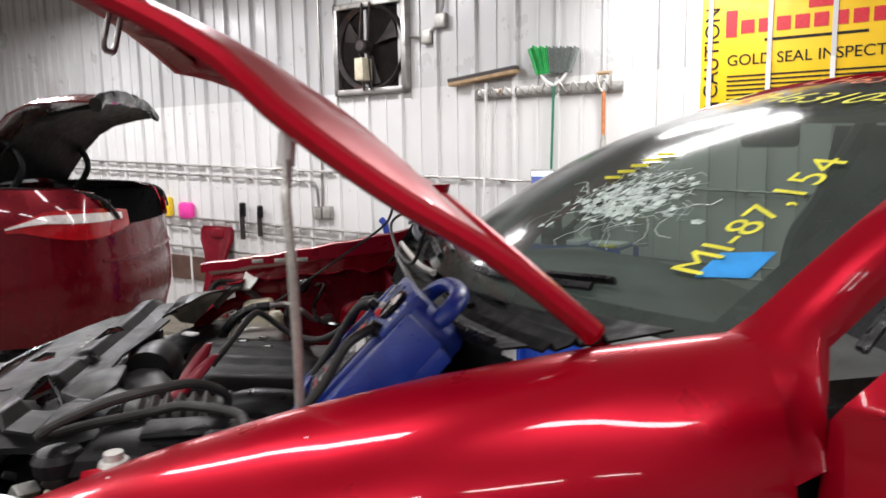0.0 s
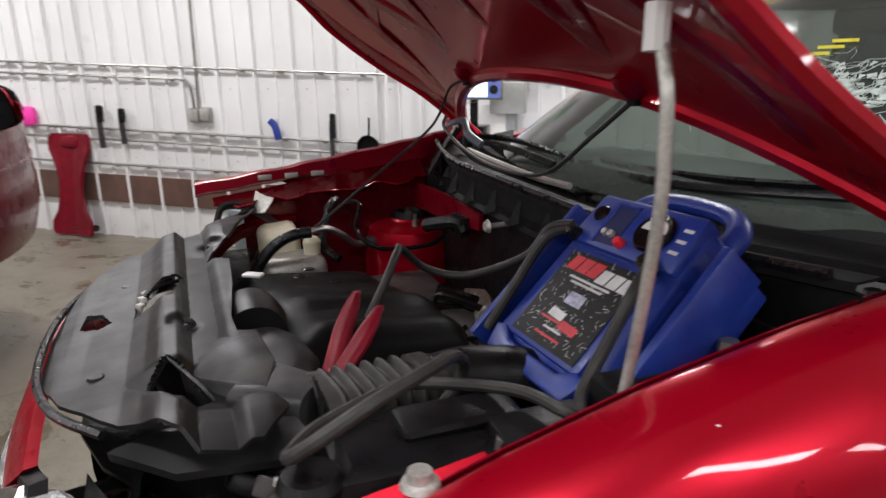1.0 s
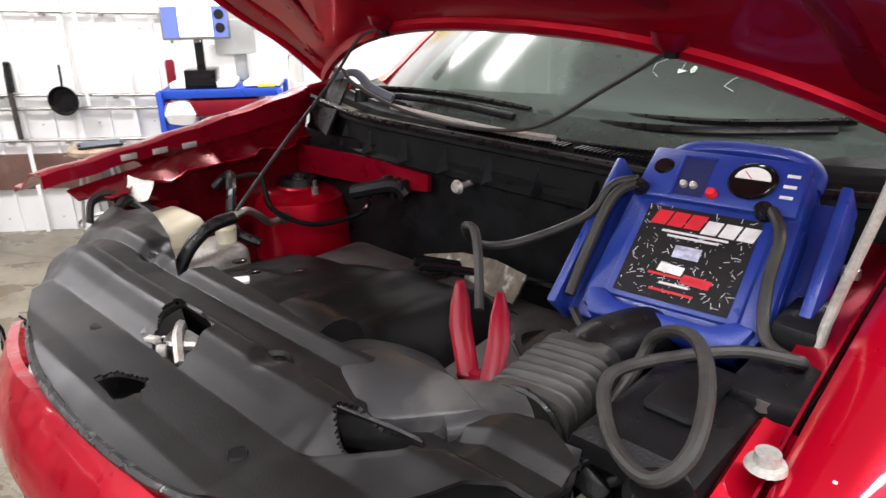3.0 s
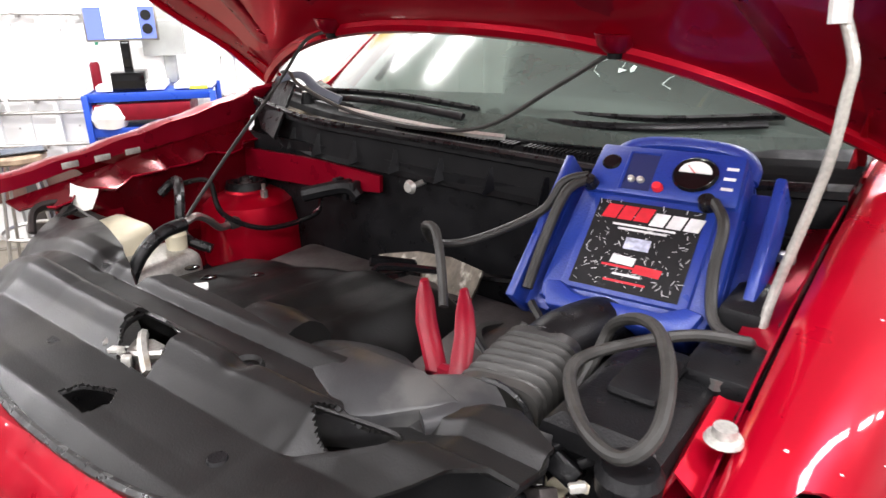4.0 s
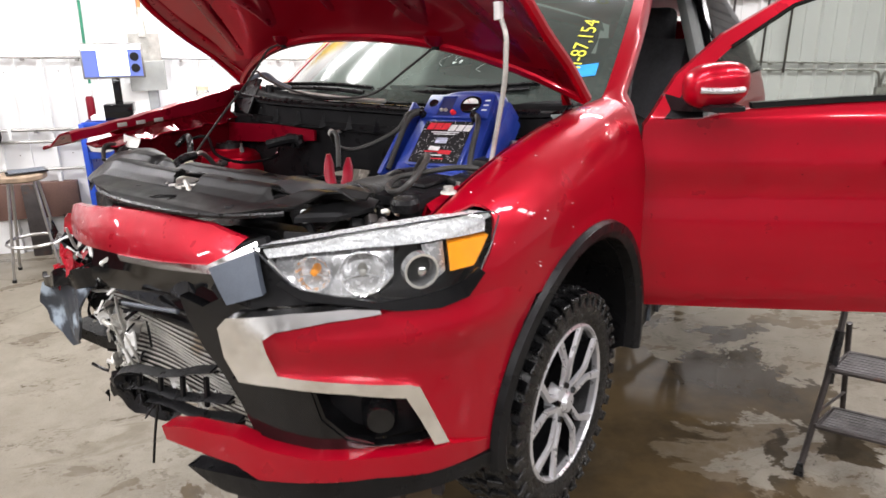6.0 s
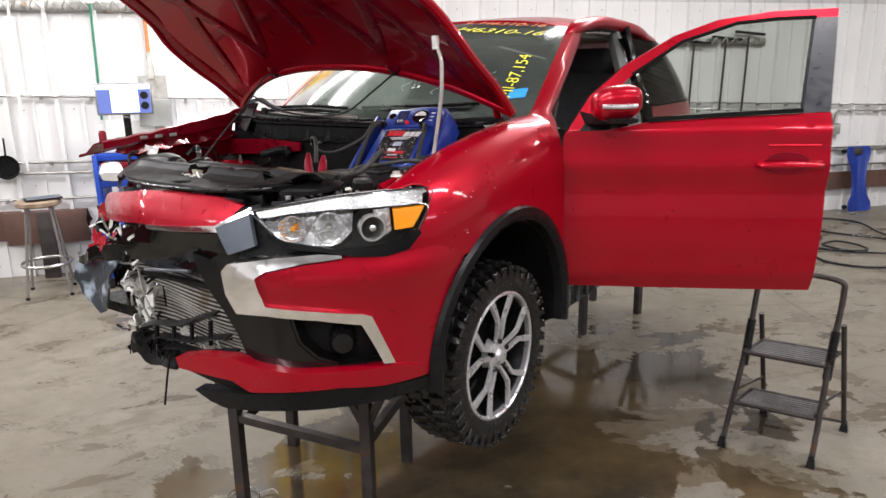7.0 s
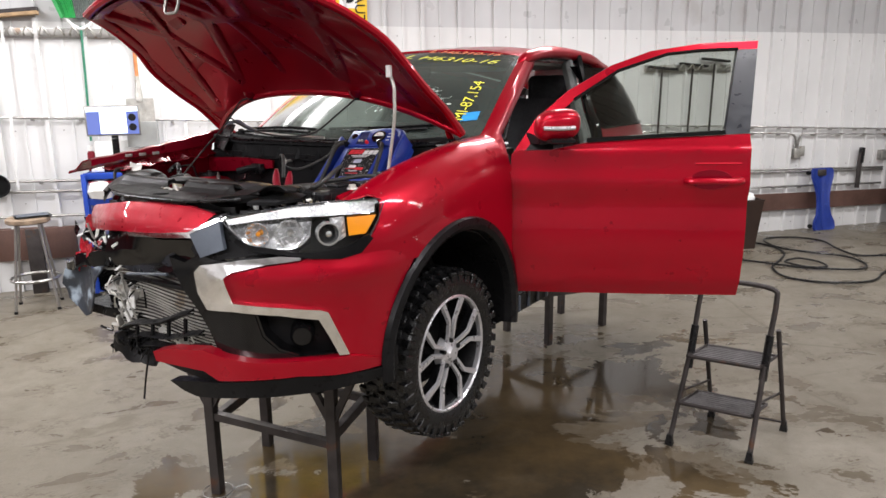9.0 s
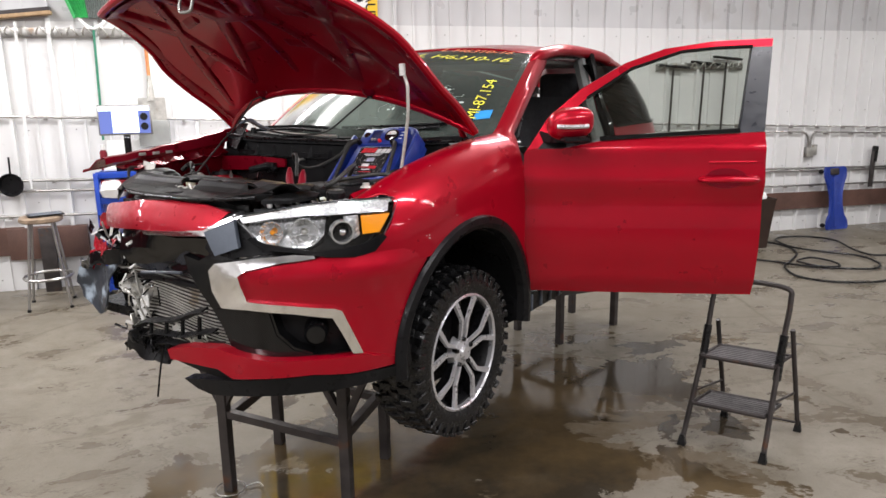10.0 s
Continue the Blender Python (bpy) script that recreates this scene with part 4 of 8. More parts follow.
def on_skin(name, poly, material, off=0.0, depth=0.012, step=0.03, parent=None, label="", fn=skin):
    """A panel whose outline is given on the skin as (s, z)."""
    bm = flat_poly(poly, step)
    for v in bm.verts:
        v.co = fn(v.co.x, v.co.y, off(v.co.x) if callable(off) else off)
    off = off(poly[0][0]) if callable(off) else off
    ref = Vector(fn(poly[0][0], poly[0][1], off + 0.1)) - Vector(fn(poly[0][0], poly[0][1], off))
    bmesh.ops.recalc_face_normals(bm, faces=bm.faces)
    bm.faces.ensure_lookup_table()
    if sum((f.normal.dot(ref) for f in bm.faces)) < 0:
        bmesh.ops.reverse_faces(bm, faces=bm.faces[:])
    top = bm.faces[:]
    ext = bmesh.ops.extrude_face_region(bm, geom=top)
    low = [v for v in ext["geom"] if isinstance(v, bmesh.types.BMVert)]
    for v in low:
        v.normal_update()
    bmesh.ops.translate(bm, vec=(0, 0, 0), verts=low)
    bm.normal_update()
    # push the lower copy in along the skin
    back = {v: v.co.copy() for v in low}
    c = sum((f.calc_center_median() for f in top), Vector()) / len(top)
    for v in low:
        n = Vector((v.co.x - 0.3, v.co.y, 0)).normalized()
        v.co = back[v] - n * depth
    return part(name, bm, material, parent or CAR, label, 40)


LAMP = [(0.47, 0.914), (0.58, 0.931), (0.728, 0.951), (0.901, 0.958), (1.058, 0.951), (1.077, 0.938), (1.032, 0.879), (0.983, 0.821), (0.941, 0.789), (0.844, 0.786), (0.741, 0.790), (0.691, 0.808), (0.582, 0.826), (0.532, 0.865)]


def build_front():
    bumper = on_skin("bumper_cover", [(0.491, 0.731), (0.621, 0.761), (0.767, 0.780), (0.9, 0.781), (0.945, 0.784), (0.99, 0.812), (1.02, 0.80), (1.187, 0.724), (1.137, 0.67), (1.085, 0.567), (1.055, 0.459),
                                      (1.042, 0.39), (0.888, 0.442), (0.848, 0.527), (0.807, 0.601), (0.776, 0.612), (0.668, 0.626), (0.536, 0.632), (0.511, 0.646)], RED, 0.0, 0.02, 0.015, label="glossy red bumper corner")
    on_skin("bumper_lip", [(0.155, 0.425), (0.251, 0.452), (0.40, 0.470), (0.483, 0.452), (0.582, 0.440), (0.724, 0.443), (0.888, 0.440), (1.036, 0.392), (1.036, 0.366), (0.842, 0.380), (0.722, 0.390), (0.577, 0.378), (0.451, 0.366), (0.395, 0.395), (0.30, 0.395), (0.165, 0.390)], RED, lambda s: 0.022 * min(1.0, max(0.0, (1.04 - s) / 0.2)), 0.05)
    on_skin("lower_spoiler", [(0.205, 0.318), (0.347, 0.343), (0.446, 0.353), (0.573, 0.370), (0.721, 0.384), (0.842, 0.376), (1.042, 0.358), (1.075, 0.45), (1.09, 0.36), (1.07, 0.322), (0.902, 0.325), (0.717, 0.318), (0.531, 0.304), (0.329, 0.281), (0.27, 0.291)], BLACK, 0.010, 0.05, label="matt black lower spoiler")
    on_skin("spoiler_tongue", [(0.14, 0.372), (0.27, 0.386), (0.38, 0.380), (0.44, 0.352), (0.36, 0.346), (0.26, 0.355)], BLACK, -0.012, 0.03)
    on_skin("chrome_trim", [(0.746, 0.791), (0.683, 0.797), (0.562, 0.787), (0.412, 0.761), (0.386, 0.735), (0.395, 0.666), (0.427, 0.612), (0.512, 0.612), (0.524, 0.638), (0.503, 0.727), (0.532, 0.748), (0.643, 0.772), (0.748, 0.783)], CHROME, 0.016, 0.035, label="chrome upper blade, spattered with dirt")
    on_skin("chrome_trim", [(0.516, 0.640), (0.673, 0.627), (0.80, 0.610), (0.824, 0.600), (0.856, 0.524), (0.890, 0.443), (0.855, 0.446), (0.822, 0.520), (0.793, 0.578), (0.672, 0.600), (0.512, 0.612)], CHROME, 0.014, 0.035)
    on_skin("fog_panel", [(0.375, 0.592), (0.48, 0.612), (0.575, 0.606), (0.60, 0.515), (0.656, 0.464), (0.721, 0.445), (0.86, 0.446), (0.872, 0.430), (0.721, 0.420), (0.533, 0.400), (0.465, 0.425), (0.412, 0.518)], GLOSS, -0.020, 0.03, label="gloss black fog lamp panel")
    on_skin("fog_recess", [(0.55, 0.615), (0.672, 0.605), (0.80, 0.585), (0.88, 0.435), (0.721, 0.425), (0.62, 0.44), (0.56, 0.52)], BLACK, -0.085, 0.01, label="deep black fog lamp recess")
    on_skin("fog_wall", [(0.575, 0.606), (0.60, 0.515), (0.656, 0.464), (0.721, 0.445), (0.721, 0.452), (0.662, 0.472), (0.610, 0.52), (0.585, 0.604)], GLOSS, -0.024, 0.06)
    p = skin(0.738, 0.520, -0.030)
    face = pose(0, 0, 0, 0, 0, -48)
    fog = part("fog_lamp", lathe([(0, -0.03), (0.030, -0.028), (0.040, -0.012), (0.042, 0.05), (0.0, 0.05)], 26, "y"), GLOSS, CAR, "round dark fog lamp")
    fog.matrix_local = Matrix.Translation(p) @ face
    on_skin("grille_side", [(0.40, 0.905), (0.481, 0.925), (0.512, 0.872), (0.545, 0.828), (0.60, 0.806), (0.70, 0.796), (0.742, 0.790), (0.641, 0.796), (0.486, 0.778), (0.385, 0.748), (0.33, 0.80)], BLACK, -0.03, 0.02)
    on_skin("grille_corner", [(0.349, 0.856), (0.470, 0.903), (0.492, 0.813), (0.399, 0.781)], GREYPL, -0.004, 0.02, label="grey-blue primed corner piece")
    on_skin("grille_strut", [(0.225, 0.765), (0.302, 0.752), (0.364, 0.785), (0.481, 0.765), (0.400, 0.755), (0.372, 0.720), (0.390, 0.640), (0.420, 0.600), (0.440, 0.50), (0.475, 0.430), (0.43, 0.440), (0.389, 0.528), (0.345, 0.591), (0.290, 0.647), (0.243, 0.715)], GLOSS, -0.028, 0.03, label="gloss black grille strut")

    # the nose panel, pushed back on the far side
    def nose(s, z, off=0.0):
        y = -s
        x = -0.845 + 0.62 * max(0.0, y + 0.02) ** 2 + 0.30 * max(0.0, -0.12 - y) ** 2 * 1.2
        z2 = z - 0.05 * max(0.0, y - 0.05) ** 1.0
        k = (z - 0.83) / 0.11
        return Vector((x + 0.055 * k * k - off - 0.01, y, z2))

    on_skin("nose_panel", [(-0.40, 0.890), (-0.34, 0.904), (-0.052, 0.930), (0.12, 0.940), (0.30, 0.936), (0.411, 0.918), (0.388, 0.893), (0.341, 0.858), (0.197, 0.846), (0.022, 0.834), (-0.20, 0.822), (-0.37, 0.815)], NOSERED, 0.0, 0.015, label="scuffed red nose panel", fn=nose)
    on_skin("nose_chrome", [(0.021, 0.834), (0.197, 0.847), (0.336, 0.860), (0.445, 0.918), (0.462, 0.900), (0.349, 0.842), (0.197, 0.830), (0.030, 0.820)], CHROME, 0.006, 0.02, fn=nose)
    seal = smooth_path([(-0.70, 0.30, 0.945), (-0.755, 0.20, 0.945), (-0.795, 0.05, 0.948), (-0.805, -0.10, 0.950), (-0.795, -0.25, 0.952), (-0.76, -0.36, 0.955), (-0.70, -0.44, 0.958)], 5)
    part("hood_seal", tube([p for p in seal], 0.006, 6, False), RUBBER, CAR)


def build_headlight():
    lamp = part("headlight", loft([[skin(0.50 + k * 0.036, z, -0.085) for k in range(17)] for z in (0.785, 0.84, 0.90, 0.925)]), BLACK, CAR, "clear headlight with chrome bowls and amber marker")
    on_skin("lens_cover", LAMP, LENS, 0.004, 0.002, 0.03, lamp).visible_shadow = False
    rim = [skin(s, z, 0.002) for s, z in LAMP]
    part("lamp_edge", tube(rim + rim[:1], 0.0022, 6, False), GREYBLACK, lamp)
    # bright top, seen from above through the lens
    edge = [(0.475, 0.912), (0.53, 0.922), (0.60, 0.933), (0.68, 0.943), (0.76, 0.951), (0.85, 0.955), (0.93, 0.955), (1.0, 0.952), (1.05, 0.948)]
    part("lamp_top", thick(loft([[skin(s, z, -0.004), skin(s, z - 0.001, -0.030), skin(s, z - 0.004, -0.060), skin(s, z - 0.020, -0.078)] for s, z in edge]), 0.002), LAMPSTRIP, lamp, "clear fluted lamp top")
    on_skin("light_bar", [(0.489, 0.907), (0.58, 0.923), (0.727, 0.945), (0.90, 0.952), (1.05, 0.947), (1.062, 0.938), (0.93, 0.914), (0.88, 0.912), (0.726, 0.914), (0.60, 0.905), (0.502, 0.890)], LAMPSTRIP, -0.010, 0.012, 0.03, lamp, "clear fluted light strip")
    # plated tray round the bowls, leaning back so that it catches the light
    top = [(0.480, 0.893), (0.522, 0.897), (0.588, 0.902), (0.673, 0.904), (0.769, 0.903), (0.800, 0.900)]
    foot = [(0.499, 0.884), (0.542, 0.846), (0.583, 0.822), (0.675, 0.812), (0.740, 0.819), (0.782, 0.852)]
    tray = [[skin(u.x + (d.x - u.x) * k / 5, u.y + (d.y - u.y) * k / 5, -0.058 + 0.040 * (k / 5) ** 1.6) for k in range(6)] for u, d in zip(smooth_path([(s, z, 0) for s, z in top], 4), smooth_path([(s, z, 0) for s, z in foot], 4))]
    part("chrome_bed", thick(loft(tray), 0.003), LAMPBED, lamp, "bright plated lamp bed")
    part("bed_edge", tube([row[-1] for row in tray], 0.0035, 8), LAMPSILVER, lamp)
    on_skin("lamp_skirt", [(0.529, 0.842), (0.586, 0.812), (0.696, 0.800), (0.785, 0.782), (0.877, 0.775), (0.951, 0.785), (1.003, 0.826), (0.983, 0.842), (0.93, 0.818), (0.844, 0.806), (0.741, 0.803), (0.691, 0.815), (0.582, 0.832), (0.540, 0.852)], GLOSS, 0.0065, 0.008, 0.03, lamp, "gloss black lower lamp edge")
    on_skin("lamp_floor", [(0.735, 0.796), (0.785, 0.822), (0.790, 0.877), (0.817, 0.906), (0.915, 0.905), (0.915, 0.845), (1.0, 0.842), (0.985, 0.825), (0.940, 0.790), (0.85, 0.787)], GLOSS, -0.045, 0.02, 0.03, lamp)
    for s, z, r, deep in ((0.605, 0.861, 0.036, -0.036), (0.715, 0.860, 0.045, -0.034), (0.845, 0.856, 0.039, -0.022)):
        p = skin(s, z, deep)
        tang = skin(s + 0.02, z) - skin(s - 0.02, z)
        m = Matrix.Translation(p) @ pose(0, 0, 0, 0, 0, math.degrees(math.atan2(tang.y, tang.x)) + 180)
        if s > 0.8:
            part("projector_bezel", lathe([(0.030, 0.004), (r * 0.86, 0.020), (r, 0.020), (r * 1.05, 0.0), (0.030, -0.004), (0.030, 0.004)], 32, "y"), LAMPSILVER, lamp, "bright projector ring").matrix_local = m
            part("projector", lathe([(0.0, 0.020), (0.014, 0.016), (0.025, 0.004), (0.030, -0.006), (0, -0.006)], 24, "y"), GLOSS, lamp).matrix_local = m
            part("projector_eye", lathe([(0.0, 0.0235), (0.006, 0.0228), (0.010, 0.0205), (0, 0.018)], 16, "y"), CHROME, lamp).matrix_local = m
        else:
            # fluted reflector bowl
            bowl = lathe([(0.0, -0.032), (r * 0.45, -0.028), (r * 0.80, -0.006), (r * 0.98, 0.024), (r * 1.06, 0.028), (r * 1.08, 0.020)], 48, "y")
            for v in bowl.verts:
                q = math.atan2(v.co.z, v.co.x)
                v.co.y += 0.0025 * math.cos(q * 12)
            part("bowl", bowl, LAMPSILVER, lamp).matrix_local = m
            part("bulb", lathe([(0, 0.018), (0.008, 0.014), (0.011, -0.01), (0.011, -0.03), (0, -0.03)], 14, "y"), AMBER if s < 0.65 else ALU, lamp).matrix_local = m
            part("bulb_stay", tube([(-r * 0.9, 0.014, -r * 0.3), (0, 0.012, -0.004), (r * 0.9, 0.014, -r * 0.3)], 0.0025, 5), LAMPSILVER, lamp).matrix_local = m
    on_skin("amber_marker", [(0.921, 0.901), (1.041, 0.898), (0.986, 0.842), (0.919, 0.842)], AMBER, -0.012, 0.03, 0.03, lamp, "amber side reflector")
    on_skin("side_reflector", [(0.885, 0.934), (1.052, 0.938), (1.040, 0.906), (0.925, 0.908), (0.89, 0.912)], LAMPSTRIP, -0.020, 0.02, 0.03, lamp)
    on_skin("inner_reflector", [(0.860, 0.902), (0.920, 0.903), (0.917, 0.838), (0.892, 0.826), (0.868, 0.840)], LAMPBED, -0.030, 0.02, 0.03, lamp)


def crest(x):
    """Height of the front wings' crest along the hood line."""
    return float(np.interp(x, [-0.62, -0.53, -0.34, -0.17, 0.01, 0.22, 0.46, 0.62], [0.905, 0.940, 1.003, 1.045, 1.078, 1.104, 1.118, 1.12]))


ARCH = (0.01, 0.35, 0.445)


def wing_section(x, v, zb):
    """The left wing's skin: v from the hood line over the shoulder to the lower edge at zb."""
    zt = crest(x)
    yi, yo = -0.695, float(np.interp(x, PX[60:], PY[60:]))
    drop = min(float(np.interp(x, [-0.6, 0.0, 0.45], [0.19, 0.22, 0.27])), zt - zb - 0.03)
    if v < 0.12:
        k = v / 0.12
        return Vector((x, yi - 0.02 * k, zt - 0.012 + 0.012 * math.sin(k * math.pi / 2)))
    if v < 0.55:
        a = (v - 0.12) / 0.43 * math.pi / 2
        y0 = yi - 0.02
        return Vector((x, y0 + (yo - y0) * math.sin(a) ** 0.92, zt - drop * (1 - math.cos(a))))
    k = (v - 0.55) / 0.45
    z = (zt - drop) + (zb - (zt - drop)) * k
    s = max(0.0, (z - 0.70) / 0.25)
    bulge = 0.014 * math.exp(-((x - 0.0) / 0.35) ** 2) * k
    return Vector((x, yo - bulge, z))


def build_left_wing():
    rows = []
    for i in range(29):
        v = i / 28
        xf = float(np.interp(v, [0, 0.12, 0.17, 0.22, 0.30, 0.40, 0.50, 0.57, 0.75, 1.0], [-0.590, -0.575, -0.49, -0.415, -0.398, -0.440, -0.505, -0.575, -0.60, -0.60]))
        row = []
        for j in range(29):
            x = xf + (0.445 - xf) * j / 28
            zb = (0.725 - 0.30 * min(0.0, x + 0.40)) if abs(x - ARCH[0]) > ARCH[2] else max(0.30, ARCH[1] + math.sqrt(ARCH[2] ** 2 - (x - ARCH[0]) ** 2))
            zb = max(zb, 0.725) if x < 0.2 else zb
            row.append(wing_section(x, v, zb))
        rows.append(row)
    part("front_wing", thick(loft(rows), 0.008), RED, CAR, "glossy red front wing with lamp reflections")
    # tiny white flecks scattered over the wing
    rng = random.Random(33)
    bm = bmesh.new()
    for k in range(18):
        x = rng.uniform(-0.50, -0.05) - 0.10 * rng.random() ** 2
        p = wing_section(x, rng.uniform(0.16, 0.72), max(0.74, crest(x) - 0.30))
        r = rng.uniform(0.0007, 0.0020)
        join(bm, box((p.x - r, p.y - 0.002, p.z - r * 0.6), (p.x + r * 1.6, p.y + 0.002, p.z + r * 0.8), 0.0006, 1))
    tagged(part("glass_crumb", bm, WHITEPL, CAR, "small white flecks scattered on the wing paint"), kind="stuff")
    # inner flange and slotted rail under the hood line
    inner = [[(x, -0.688 + dy, crest(x) + dz) for dy, dz in ((0, -0.012), (0.004, -0.05), (0.05, -0.055), (0.055, -0.11))] for x in [-0.52 + 0.05 * k for k in range(22)]]
    part("wing_flange", thick(loft(inner), 0.003), RED_SHADED, CAR)
    part("wing_rail", thick(loft([[(x, y, crest(x) - 0.062 - (0.02 if y > -0.62 else 0)) for y in (-0.685, -0.635, -0.60)] for x in [-0.45 + 0.1 * k for k in range(11)]]), 0.02), BLACK, CAR)
    for x in (-0.36, -0.28, -0.2, -0.12, -0.04, 0.04):
        part("flange_slot", box((x, -0.6845, crest(x) - 0.045), (x + 0.045, -0.6805, crest(x) - 0.022), 0.002), BLACK, CAR)
    for x in (-0.30, -0.02, 0.2):
        part("bolt", lathe([(0, 0.012), (0.012, 0.012), (0.014, 0), (0, 0)], 6), STEEL, CAR).location = (x, -0.645, crest(x) - 0.046)
    # wheel arch lip
    rows = []
    for k in range(37):
        a = radians(186 - k * 196 / 36)
        row = []
        for r, o in ((0.418, -0.03), (0.425, 0.004), (0.445, 0.018), (0.470, 0.016), (0.476, 0.0), (0.470, -0.02)):
            x, z = ARCH[0] + r * math.cos(a), ARCH[1] + r * math.sin(a) * 1.0
            y = float(np.interp(x, PX[60:], PY[60:]))
            row.append((x, y - 0.012 * math.exp(-(x / 0.35) ** 2) - o, z))
        rows.append(row)
    part("wheel_arch_trim", thick(loft(rows), 0.004), BLACK, CAR, "matt black wheel arch trim")
    rows = [[(ARCH[0] + 0.42 * math.cos(radians(a)), y, ARCH[1] + 0.42 * math.sin(radians(a))) for y in (-0.845, -0.6, -0.48)] for a in range(-10, 200, 15)]
    part("arch_liner", thick(loft(rows), 0.004), BLACK, CAR)
    part("arch_back", box((-0.42, -0.47, 0.15), (0.42, -0.46, 0.78)), BLACK, CAR)
    b = part("wing_badge", box((-0.045, -0.010, -0.008), (0.045, 0.004, 0.010), 0.004), CHROME, CAR, "small chrome turn-signal badge")
    b.matrix_local = pose(0.385, -0.850, 0.915, 0, -24, 0)
    # post coloured black to paint the shade in the door gap
    part("hinge_post", box((0.455, -0.795, 0.30), (0.56, -0.70, 1.03), 0.01), BLACK, CAR)


def build_right_wing():
    """The far wing, torn at its front, seen from the engine side."""
    rows = []
    for k in range(23):
        x = -0.56 + k * 0.035
        zt = float(np.interp(x, [-0.56, -0.33, -0.05, 0.11, 0.25], [1.037, 1.062, 1.101, 1.127, 1.14])) + 0.002 * math.sin(k * 1.7)
        f = min(1.0, max(0.0, (x + 0.30) / 0.25))
        rows.append([(x, 0.665, zt - 0.03 - 0.03 * f), (x, 0.668, zt - 0.004), (x, 0.685, zt), (x, 0.74, zt - 0.012), (x, 0.81, zt - 0.055), (x, 0.855, zt - 0.06 - 0.11 * f), (x, 0.865, zt - 0.07 - 0.33 * f)])
    # far wing takes the darker red, its shade painted in
    part("front_wing", thick(loft(rows), 0.006), RED_SHADED, CAR, "red front wing, bent and torn at its tip")
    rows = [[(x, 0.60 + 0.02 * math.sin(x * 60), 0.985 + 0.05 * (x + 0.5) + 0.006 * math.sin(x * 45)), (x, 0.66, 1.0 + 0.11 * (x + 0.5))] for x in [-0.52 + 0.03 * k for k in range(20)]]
    # maroon here is the car's red with the bay's shade in its colour
    part("wing_flange", thick(loft(rows), 0.004), MAROON, CAR, "bent inner flange, shade put into its maroon, red edge")
    part("flange_edge", tube([(r[0][0], r[0][1] - 0.003, r[0][2] + 0.002) for r in rows], 0.0022, 5, False), RED_SHADED, CAR)
    for x in (-0.40, -0.33, -0.26):
        part("flange_slot", box((x, 0.6615, 1.033), (x + 0.035, 0.6645, 1.046), 0.001), ALU, CAR)
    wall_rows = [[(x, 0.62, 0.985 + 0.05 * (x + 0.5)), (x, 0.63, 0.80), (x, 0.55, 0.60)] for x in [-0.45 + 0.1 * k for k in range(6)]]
    part("inner_wing", thick(loft(wall_rows), 0.006), MAROON, CAR, "inner wing panel, its shade put into dark red")


